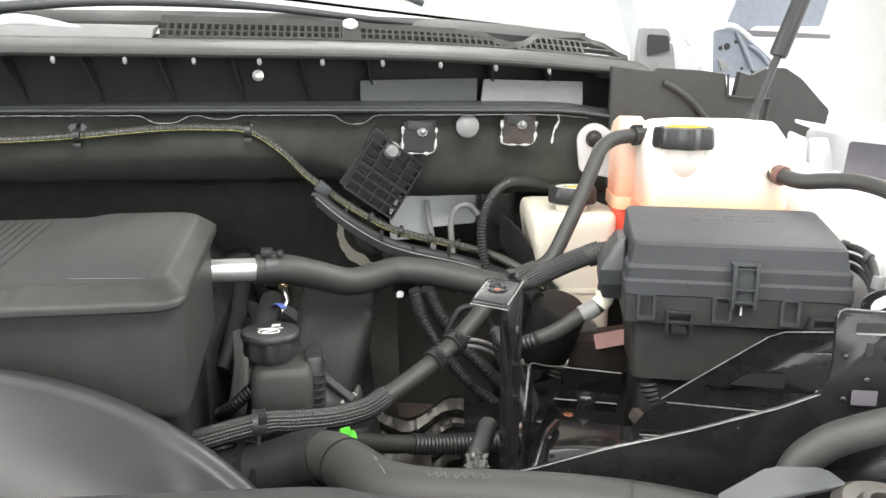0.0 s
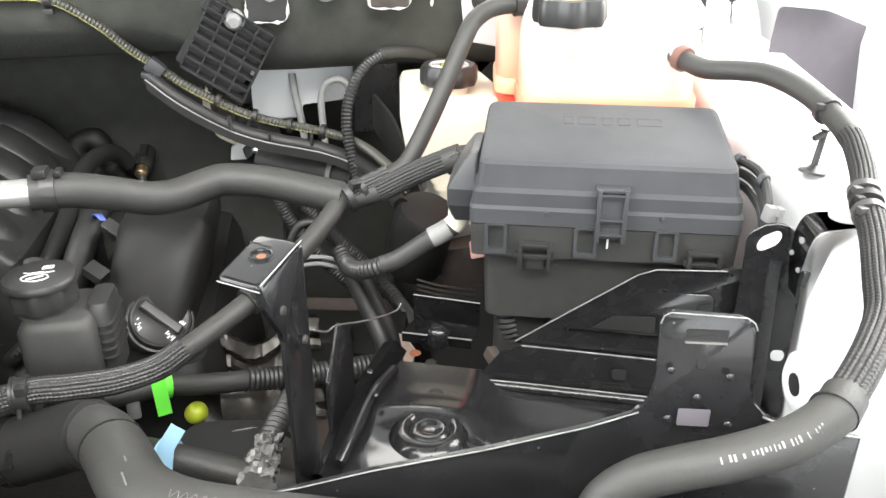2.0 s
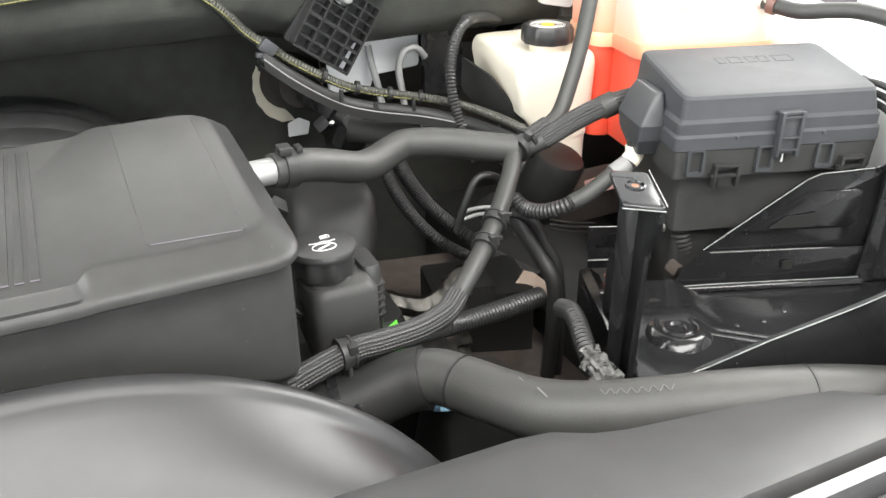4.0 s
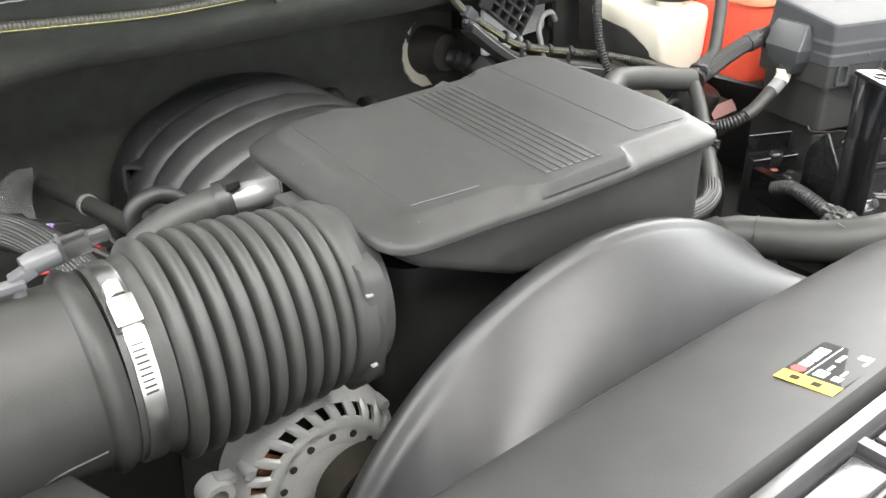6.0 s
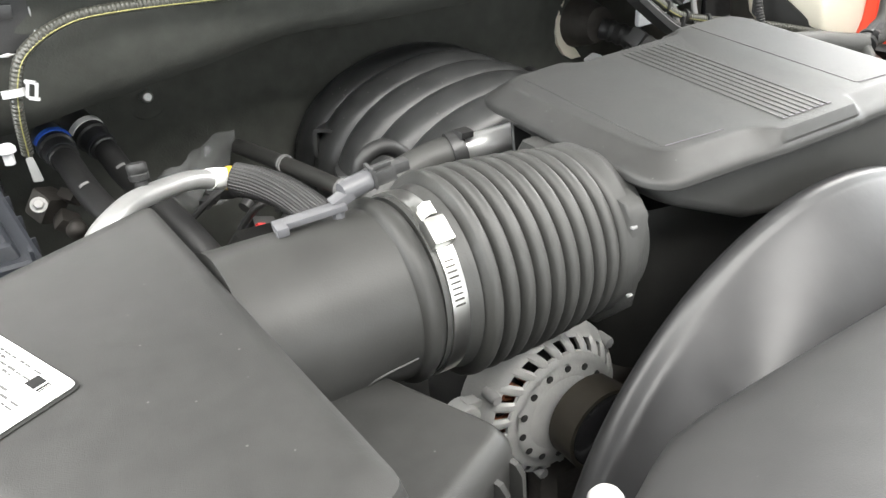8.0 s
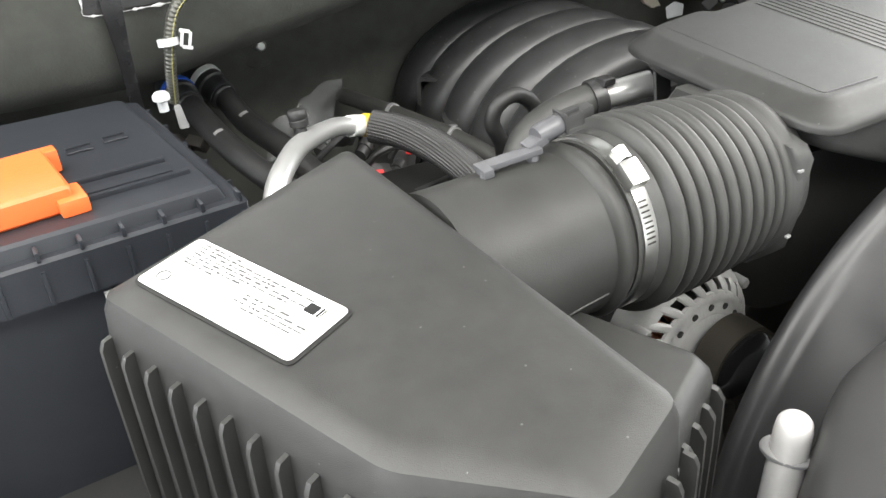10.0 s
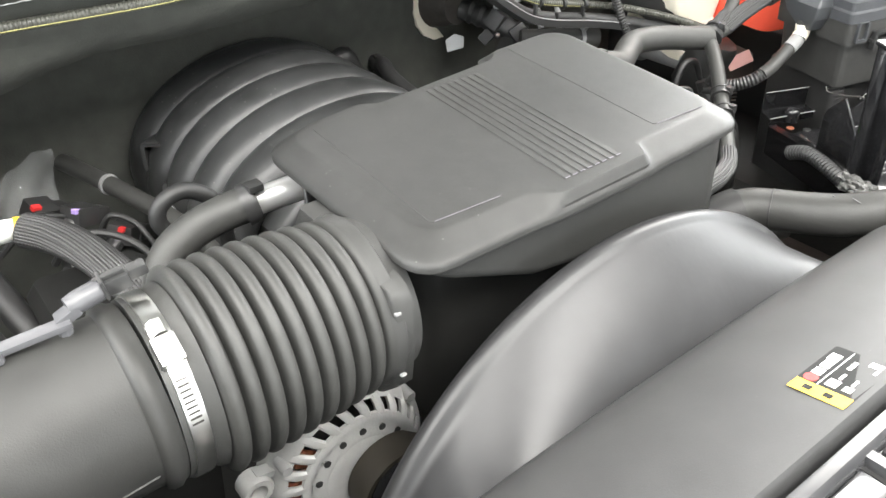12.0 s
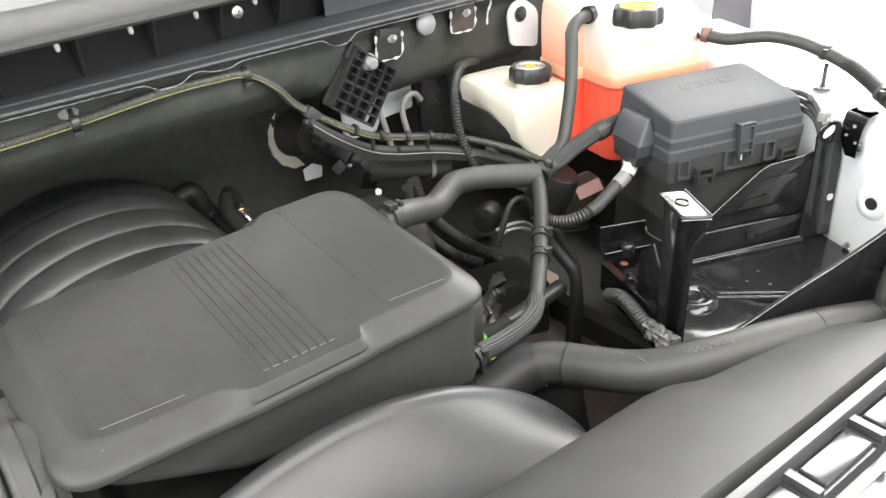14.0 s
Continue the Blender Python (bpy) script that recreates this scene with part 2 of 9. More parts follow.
def sweep(bm, path, radii, seg=12, cap=True):
    """A round tube along points; radii: one, or one a point."""
    if not isinstance(radii, (list, tuple)):
        radii = [radii] * len(path)
    loops = []
    tan = (path[1] - path[0]).normalized()
    u = tan.orthogonal().normalized()
    for i, q in enumerate(path):
        t2 = (path[min(i + 1, len(path) - 1)] - path[max(i - 1, 0)]).normalized()
        u = (tan.rotation_difference(t2) @ u).normalized()
        tan = t2
        v = tan.cross(u)
        loops.append([q + radii[i] * (math.cos(2 * math.pi * k / seg) * u + math.sin(2 * math.pi * k / seg) * v) for k in range(seg)])
    return rings(bm, loops, cap)


def tube(pts, r, seg=12, n=8, bm=None):
    bm = bm or bmesh.new()
    return sweep(bm, spline(pts, n), r, seg)


def corrugated(pts, r, pitch=0.005, depth=0.0012, seg=10, bm=None):
    bm = bm or bmesh.new()
    path = resample(spline(pts, 10), pitch / 4)
    return sweep(bm, path, [r - depth * (0, 0.5, 1, 0.5)[i % 4] for i in range(len(path))], seg)


def lathe(bm, profile, origin, axis, seg=24, start=0.0, cap=True, scale=None):
    """Turn (radius, height) pairs about an axis."""
    o, z = Vector(origin), Vector(axis).normalized()
    u = z.orthogonal().normalized() if abs(z.z) < 0.9 else Vector((1, 0, 0))
    u = (u - z * u.dot(z)).normalized()
    v = z.cross(u)
    loops = []
    for r, h in profile:
        loops.append([o + z * h + (r * (scale(k, seg, r) if scale else 1)) * (math.cos(start + 2 * math.pi * k / seg) * u + math.sin(start + 2 * math.pi * k / seg) * v) for k in range(seg)])
    return rings(bm, loops, cap)


def round_poly(poly, r, n=4):
    """A polygon with rounded corners: n + 1 points a corner. r: one, or one a corner."""
    out = []
    m = len(poly)
    for i in range(m):
        p0, p1, p2 = (Vector(poly[(i + k) % m]) for k in (-1, 0, 1))
        a, b = p0 - p1, p2 - p1
        rr = r[i] if isinstance(r, (list, tuple)) else r
        rr = min(rr, a.length * 0.45, b.length * 0.45)
        s, e = p1 + a.normalized() * rr, p1 + b.normalized() * rr
        for k in range(n + 1):
            t = k / n
            out.append(s * (1 - t) ** 2 + p1 * (2 * t * (1 - t)) + e * t * t)
    return out


def lofted(bm, sections, r=0.01, n=4):
    """Sections: (polygon in plan, height or function of x and y)."""
    loops = []
    for poly, z, *rest in sections:
        loop = round_poly(poly, rest[0] if rest else r, n)
        loops.append([(q.x, q.y, z(q.x, q.y) if callable(z) else z) for q in loop])
    return rings(bm, loops)


def box(bm, centre, size, turn=None, bevel=0.003, seg=2):
    m = Matrix.Translation(centre) @ (turn if turn is not None else Matrix()) @ Matrix.Diagonal((*size, 1))
    made = bmesh.ops.create_cube(bm, size=1, matrix=m)
    if bevel:
        es = list({e for v in made["verts"] for e in v.link_edges})
        bmesh.ops.bevel(bm, geom=es, offset=bevel, segments=seg, profile=0.7, affect="EDGES")
    return bm


def rot(rx=0, ry=0, rz=0):
    return pose(0, 0, 0, rx, ry, rz)


def plate(bm, poly, origin, u, v, thick, bevel=0.0):
    """A flat sheet: polygon in the plane of u and v through origin, with thickness along their cross product."""
    u, v, o = Vector(u).normalized(), Vector(v), Vector(origin)
    v = (v - u * v.dot(u)).normalized()
    w = u.cross(v)
    loops = [[o + u * a + v * b + w * (thick * k) for a, b in poly] for k in (0, 1)]
    before = set(bm.edges)
    rings(bm, loops)
    if bevel:
        bmesh.ops.bevel(bm, geom=[e for e in bm.edges if e not in before], offset=bevel, segments=1, affect="EDGES")
    return bm


def rect(w, h):
    return [(-w / 2, -h / 2), (w / 2, -h / 2), (w / 2, h / 2), (-w / 2, h / 2)]


def disc_poly(r, n=16, cx=0.0, cy=0.0):
    return [(cx + r * math.cos(2 * math.pi * k / n), cy + r * math.sin(2 * math.pi * k / n)) for k in range(n)]


# ---- the room ----
def room():
    bm = bmesh.new()
    box(bm, (0, 1, -0.05), (12, 14, 0.1), bevel=0)
    solid("floor", bm, CONCRETE, "grey polished concrete showroom floor", "floor", kind="structure")
    bm = bmesh.new()
    box(bm, (0, 1, 4.05), (12, 14, 0.1), bevel=0)
    solid("ceiling", bm, WALL, "plain white showroom ceiling", "ceiling", kind="structure")
    for name, c, s in (("wall_north", (0, 8.05, 2), (12.2, 0.1, 4)), ("wall_south", (0, -6.05, 2), (12.2, 0.1, 4)),
                       ("wall_west", (-6.05, 1, 2), (0.1, 14, 4)), ("wall_east", (6.05, 1, 2), (0.1, 14, 4))):
        bm = bmesh.new()
        box(bm, c, s, bevel=0)
        solid(name, bm, WALL, "plain white painted showroom wall", "wall", kind="structure")


room()


# ---- engine: intake resonator, bellows, tube ----
def lid_z(dz):
    return lambda x, y: 1.317 + 0.088 * (y - 0.637) + dz


def intake_resonator():
    t = thing("intake_resonator", (-0.3, 0.74, 1.13), "black plastic intake resonator box on the engine", "engine cover")
    outer = [(-0.492, 0.628), (-0.385, 0.626), (-0.352, 0.624), (-0.254, 0.625), (-0.243, 0.627), (-0.116, 0.630),
             (-0.118, 0.876), (-0.239, 0.873), (-0.245, 0.855), (-0.380, 0.846), (-0.392, 0.856), (-0.500, 0.850)]
    inner = [(-0.470, 0.650), (-0.368, 0.648), (-0.352, 0.632), (-0.254, 0.633), (-0.246, 0.649), (-0.134, 0.650),
             (-0.134, 0.864), (-0.226, 0.860), (-0.240, 0.846), (-0.386, 0.836), (-0.398, 0.846), (-0.480, 0.838)]
    rad = [0.03, 0.012, 0.006, 0.004, 0.006, 0.03, 0.03, 0.008, 0.008, 0.008, 0.008, 0.03]
    cx, cy = -0.305, 0.745

    def between(f):
        return [(a[0] * (1 - f) + b[0] * f, a[1] * (1 - f) + b[1] * f) for a, b in zip(outer, inner)]

    def shrink(poly, d):
        return [(x + math.copysign(d, cx - x), y + math.copysign(d, cy - y)) for x, y in poly]

    bm = bmesh.new()
    lofted(bm, [(shrink(outer, 0.012), lid_z(-0.006), rad), (shrink(outer, 0.001), lid_z(-0.007), rad), (outer, lid_z(-0.0055), rad),
                (outer, lid_z(-0.002), rad), (shrink(outer, 0.0008), lid_z(0.0), rad), (shrink(outer, 0.0028), lid_z(0.0018), rad),
                (between(0.35), lid_z(0.0042), rad), (between(0.65), lid_z(0.0078), rad), (between(0.84), lid_z(0.0104), rad),
                (between(0.95), lid_z(0.0116), rad), (inner, lid_z(0.0120), rad), (shrink(inner, 0.004), lid_z(0.0121), rad)], n=5)
    lid = part("lid", bm, PLASTIC_LID, t, sharp=32)
    for k in range(8):
        x = -0.333 + 0.0083 * k
        bm = bmesh.new()
        rings(bm, [[(x - w, y, lid_z(0.0119 + h)(x, y)) for y, h in ((0.643, 0), (0.646, d), (0.828, d), (0.832, 0))] for w, d in ((0.0027, 0), (0.0024, 0.0010), (-0.0024, 0.0010), (-0.0027, 0))], cap=False, close=False)
        part("rib", bm, PLASTIC_LID, lid)
        # reflection at the rib's front end, painted as a light dash
        bm = bmesh.new()
        box(bm, (x, 0.6445, lid_z(0.0128)(x, 0.6445)), (0.0052, 0.0009, 0.0006), None, 0)
        part("rib_end_glint", bm, PLASTIC_VIOLET, lid)
    for x0, x1, y1 in ((-0.458, -0.389, 0.832), (-0.212, -0.147, 0.858)):
        bm = bmesh.new()
        lofted(bm, [([(x0, 0.660), (x1, 0.656), (x1, y1), (x0, y1)], lid_z(0.011), 0.004), ([(x0 + 0.001, 0.661), (x1 - 0.001, 0.657), (x1 - 0.001, y1), (x0 + 0.001, y1)], lid_z(0.0125), 0.004)])
        part("panel", bm, PLASTIC_LID, lid)
        # highlight along the panel's front edge, drawn as a lighter line
        bm = sweep(bmesh.new(), [Vector((xx, yy, lid_z(0.0125)(xx, yy))) for xx, yy in ((x0 + 0.004, 0.6602), (x1 - 0.004, 0.6568))], 0.00035, 5)
        part("panel_glint", bm, PLASTIC_VIOLET, lid)
    # shallow tray under the lid, deeper towards the far end
    wall = [(-0.472, 0.646), (-0.36, 0.644), (-0.24, 0.644), (-0.121, 0.642), (-0.124, 0.86), (-0.24, 0.85), (-0.36, 0.845), (-0.482, 0.84)]
    deep = lambda d: (lambda x, y: lid_z(-0.020 - d)(x, y) - 0.42 * max(0.0, min(0.11, x + 0.475)) - 0.16 * max(0.0, x + 0.365))
    wr = [0.022, 0.01, 0.01, 0.022, 0.022, 0.01, 0.01, 0.022]
    bm = bmesh.new()
    lofted(bm, [(shrink(wall, 0.016), deep(0.006), wr), (shrink(wall, 0.006), deep(0.005), wr), (shrink(wall, 0.0015), deep(0.001), wr), (wall, deep(-0.006), wr), (wall, lid_z(-0.006), wr)], n=4)
    part("body", bm, PLASTIC, t, sharp=45)
    # lower part in deeper black: the lid's shade put into its colour
    low = [(-0.452, 0.685), (-0.128, 0.655), (-0.130, 0.84), (-0.456, 0.82)]
    bm = bmesh.new()
    lofted(bm, [(low, 1.10, 0.03), (low, 1.262, 0.03)])
    part("lower_body", bm, PLASTIC_BLACK, t)
    bm = bmesh.new()
    lathe(bm, [(0.064, 0.0), (0.0695, 0.001), (0.071, 0.004), (0.071, 0.012), (0.068, 0.014), (0.064, 0.03)], (-0.5165, 0.702, 1.2605), (1, 0, -0.035), 48)
    part("inlet_collar", bm, PLASTIC, t)
    bm = bmesh.new()
    rings(bm, [[(x, y, z) for y, z in ((0.665 + e, 1.190), (0.642 + e, 1.212), (0.636 + e, 1.24), (0.632 + e, 1.296), (0.640 + e, 1.306), (0.70, 1.318), (0.765 - e, 1.320), (0.778 - e, 1.30), (0.775 - e, 1.205), (0.76 - e, 1.19))] for x, e in ((-0.5125, 0.004), (-0.510, 0.001), (-0.496, 0.001), (-0.493, 0.014))])
    flange = part("inlet_flange", bm, PLASTIC, t, sharp=50)
    for z in (1.232, 1.290):
        bm = bmesh.new()
        box(bm, (-0.510, 0.633, z), (0.005, 0.003, 0.0018), None, 0.0005)
        part("latch_tooth", bm, PLASTIC_PALE, flange)
    bm = bmesh.new()
    plate(bm, [(0, 0), (0.02, 0), (0.035, 0.1), (0.012, 0.1)], (-0.488, 0.80, 1.225), (1, 0.1, 0), (0, 0.25, 1), 0.004, 0.001)
    part("support_leg", bm, PLASTIC_SMOOTH, t)


intake_resonator()


def intake_bellows():
    t = thing("intake_bellows", (-0.58, 0.702, 1.19), "ribbed black rubber intake bellows with a steel worm clamp", "intake hose")
    o, ax = Vector((-0.672, 0.702, 1.266)), Vector((1, 0, -0.035)).normalized()
    prof = [(0.058, 0), (0.066, 0), (0.0665, 0.020), (0.0685, 0.023), (0.0695, 0.027)]
    for k in range(9):
        h = 0.028 + 0.0138 * k
        rb = 0.0780 - 0.0001 * k * k
        prof += [(rb - 0.0110, h - 0.0004), (rb - 0.0085, h + 0.0004), (rb - 0.0022, h + 0.0022), (rb - 0.0003, h + 0.0042), (rb, h + 0.0062), (rb - 0.0003, h + 0.0082), (rb - 0.0022, h + 0.0106), (rb - 0.0085, h + 0.0124), (rb - 0.0110, h + 0.0132)]
    prof += [(0.0690, 0.153), (0.0700, 0.157), (0.058, 0.158)]
    bm = bmesh.new()
    lathe(bm, prof, o, ax, 56)
    part("bellows", bm, RUBBER, t, sharp=70)
    bm = bmesh.new()
    lathe(bm, [(0.0665, 0.004), (0.0678, 0.0042), (0.0680, 0.0060), (0.0680, 0.0150), (0.0678, 0.0168), (0.0665, 0.017)], o, ax, 56)
    clamp = part("worm_clamp", bm, STEEL, t, "bright steel worm-drive hose clamp")
    at = lambda a, r, h: o + ax * h + Vector((0, r * math.cos(radians(a)), r * math.sin(radians(a))))
    bm = bmesh.new()
    box(bm, at(126, 0.0715, 0.0105), (0.016, 0.020, 0.011), rot(36), 0.0025)
    box(bm, at(114, 0.0695, 0.0105), (0.012, 0.012, 0.006), rot(24), 0.0015)
    part("screw_housing", bm, STEEL, clamp)
    bm = bmesh.new()
    lathe(bm, [(0.0055, 0), (0.0055, 0.010), (0.003, 0.011)], at(118, 0.0745, 0.0105), (0, 0.84, 0.54), 6)
    part("screw", bm, STEEL, clamp)
    for k in range(9):
        bm = bmesh.new()
        a = 142 + 3.2 * k
        box(bm, at(a, 0.0681, 0.0105), (0.0075, 0.0013, 0.0005), rot(a - 90), 0)
        part("thread_slot", bm, CAST_DARK, clamp)


intake_bellows()


def intake_tube():
    t = thing("intake_tube", (-0.74, 0.702, 1.2), "smooth black plastic intake tube from the air cleaner", "intake tube")
    o = Vector((-0.797, 0.702, 1.266))
    bm = bmesh.new()
    lathe(bm, [(0.064, 0.0), (0.0625, 0.107), (0.0632, 0.1085), (0.0665, 0.110), (0.0685, 0.113), (0.0685, 0.118), (0.066, 0.121), (0.0645, 0.125)], o, (1, 0, 0), 64)
    tb = part("tube", bm, PLASTIC_TUBE, t, sharp=40)
    # raised moulding seam that wanders along the near side
    pts = []
    for h, a in ((0.0, 216), (0.04, 214), (0.062, 208), (0.075, 201), (0.105, 198)):
        r = 0.064 - 0.0015 * h / 0.107
        pts.append(o + Vector((h, r * math.cos(radians(a)), r * math.sin(radians(a)))))
    part("moulding_seam", tube(pts, 0.0010, 6, 6), PLASTIC_TUBE, tb)
    sensor_tilt = rot(0, -4, -6)
    bm = bmesh.new()
    box(bm, (-0.726, 0.7135, 1.3345), (0.050, 0.011, 0.0045), sensor_tilt, 0.0012)
    box(bm, (-0.7475, 0.7115, 1.3325), (0.008, 0.014, 0.006), sensor_tilt, 0.0012)
    box(bm, (-0.701, 0.7165, 1.3385), (0.016, 0.012, 0.007), rot(0, -24, -6), 0.0015)
    sensor = part("airflow_sensor", bm, GREY_SENSOR, t, "grey airflow sensor with two posts")
    for x, y in ((-0.7475, 0.7095), (-0.706, 0.712)):
        bm = bmesh.new()
        lathe(bm, [(0.0046, -0.008), (0.0046, 0.0055), (0.0036, 0.0075)], (x, y, 1.327), (0, 0.05, 1), 8)
        part("post", bm, GREY_SENSOR, sensor)
    bm = bmesh.new()
    sweep(bm, [Vector(p) for p in ((-0.700, 0.717, 1.3425), (-0.694, 0.7175, 1.3435), (-0.678, 0.719, 1.3455), (-0.676, 0.719, 1.3457))], [0.0068, 0.0078, 0.0078, 0.006], 14)
    part("sensor_barrel", bm, GREY_SENSOR, sensor)
    bm = bmesh.new()
    box(bm, (-0.668, 0.720, 1.3465), (0.019, 0.014, 0.011), rot(0, -8, -6), 0.002)
    box(bm, (-0.654, 0.7215, 1.3480), (0.016, 0.010, 0.008), rot(0, -8, -6), 0.002)
    box(bm, (-0.671, 0.719, 1.3530), (0.020, 0.005, 0.003), rot(0, -8, -6), 0.001)
    box(bm, (-0.676, 0.7185, 1.3475), (0.0025, 0.0165, 0.0145), rot(0, -8, -6), 0.0008)
    part("connector", bm, PLASTIC_SMOOTH, sensor)


intake_tube()


def air_cleaner():
    t = thing("air_cleaner", (-0.87, 0.63, 1.0), "black plastic air cleaner box with ribbed sides", "air filter box")
    top = [(-1.0, 0.725), (-0.925, 0.535), (-0.852, 0.470), (-0.784, 0.497), (-0.807, 0.80)]
    z = lambda d: (lambda x, y: 1.33 + 0.10 * (y - 0.725) + d)

    def grow(poly, d):
        c = Vector((-0.875, 0.63))
        return [tuple(Vector(p) + (Vector(p) - c).normalized() * d) for p in poly]

    bm = bmesh.new()
    lofted(bm, [(grow(top, 0.012), 1.1), (grow(top, 0.006), z(-0.03)), (grow(top, 0.004), z(-0.012)), (top, z(-0.003)), (grow(top, -0.008), z(0)), (grow(top, -0.02), z(0.001))], 0.009, 5)
    part("lid", bm, PLASTIC_LID, t, sharp=30)
    step = [(-0.80, 0.497), (-0.735, 0.528), (-0.676, 0.556), (-0.715, 0.66), (-0.74, 0.78), (-0.83, 0.80)]
    bm = bmesh.new()
    lofted(bm, [(step, 1.05, 0.012), (step, 1.224, 0.012), ([(x - 0.0015, y + 0.0015) for x, y in step], 1.231, 0.012), ([(x - 0.007, y + 0.006) for x, y in step], 1.2385, 0.012), ([(x - 0.011, y + 0.010) for x, y in step], 1.240, 0.012)])
    part("outlet_housing", bm, PLASTIC_LID, t)
    a, b = Vector((*step[0], 0)), Vector((*step[2], 0))
    d = (b - a).normalized()
    out = Vector((d.y, -d.x, 0))
    for k in range(7):
        q = a.lerp(b, (k + 0.5) / 7)
        bm = bmesh.new()
        rings(bm, [[q + d * e + Vector((0, 0, h)) + out * o for o, h in ((-0.006, 1.224), (0.004, 1.221), (0.0085, 1.214), (0.0095, 1.19), (0.011, 1.08), (-0.006, 1.08))] for e in (-0.0022, 0.0022)])
        part("rib", bm, PLASTIC_LID, t)
    edge = [Vector((*p, 0)) for p in grow(top, 0.012)]
    bm_count = ((0, 1, 11), (1, 2, 5), (2, 3, 4))
    for a, b, n in bm_count:
        for k in range(n):
            q = edge[a].lerp(edge[b], (k + 0.6) / n)
            d = (edge[b] - edge[a]).normalized()
            out = Vector((d.y, -d.x, 0))
            bm = bmesh.new()
            zz = z(-0.03)(q.x, q.y)
            rings(bm, [[q + d * s + Vector((0, 0, h)) + out * o for o, h in ((-0.004, zz + 0.002), (0.002, zz + 0.001), (0.0045, zz - 0.004), (0.005, zz - 0.02), (0.006, 1.1), (-0.004, 1.1))] for s in (-0.0016, 0.0016)])
            part("rib", bm, PLASTIC_LID, t)
    # white emission label beside the long edge, on a flat dark rim plate
    u, v = Vector((0.047, -0.111, 0)).normalized(), Vector((0.04, 0.031, 0))
    n = Vector((0, -0.10, 1)).normalized()
    o = Vector((-0.982, 0.723, z(0.0022)(-0.982, 0.723)))
    u = (u - n * u.dot(n)).normalized()
    v = n.cross(u)
    lab = bmesh.new()
    plate(lab, round2(rect(0.117, 0.048), 0.004, 0.0605, 0.025), o, u, v, 0.0006)
    # dark rim drawn in place of a recess round the label
    rim = bmesh.new()
    plate(rim, round2(rect(0.1205, 0.0515), 0.005, 0.0612, 0.0245), o - n * 0.0008, u, v, 0.0004)
    part("dark_label_rim", rim, PLASTIC_BLACK, t)
    label = part("label", lab, PAPER, t, "white printed label with rows of fine print")
    rng = random.Random(3)
    for row, (a0, a1) in enumerate(((0.010, 0.040), (0.008, 0.100), (0.008, 0.070), (0.008, 0.094), (0.010, 0.090), (0.008, 0.050), (0.008, 0.034), (0.062, 0.096), (0.064, 0.108), (0.060, 0.110), (0.066, 0.106))):
        a = a0 + rng.random() * 0.004
        while a < a1:
            w = 0.0015 + rng.random() * 0.005
            y0 = 0.0452 - row * 0.0030 if row < 7 else 0.0255 - (row - 7) * 0.0032
            h = rng.choice((0.0010, 0.0012, 0.0015))
            bm = bmesh.new()
            plate(bm, [(a, y0), (a + w, y0), (a + w, y0 + h), (a, y0 + h)], o + n * 0.0007, u, v, 0.0003)
            part("print_bar", bm, GREY_INK, label)
            a += w + rng.choice((0.0008, 0.0012, 0.0030))
    for a0, b0, w, h in ((0.098, 0.034, 0.0075, 0.0075), (0.107, 0.034, 0.0012, 0.0075), (0.109, 0.034, 0.0006, 0.0075)):
        bm = bmesh.new()
        plate(bm, [(a0, b0), (a0 + w, b0), (a0 + w, b0 + h), (a0, b0 + h)], o + n * 0.0007, u, v, 0.0003)
        part("print_bar", bm, INK, label)
    bm = sweep(bmesh.new(), [o + n * 0.0012 + u * (0.013 + 0.004 * math.cos(a)) + v * (0.012 + 0.004 * math.sin(a)) for a in [2 * math.pi * k / 16 for k in range(17)]], 0.0004, 5)
    part("print_ring", bm, GREY_INK, label)


def round2(poly, r, dx=0.0, dy=0.0):
    return [(q.x + dx, q.y + dy) for q in round_poly(poly, r, 3)]


air_cleaner()


# ---- front: fan shroud ----
FAN = Vector((-0.307, 0.57, 0.957))


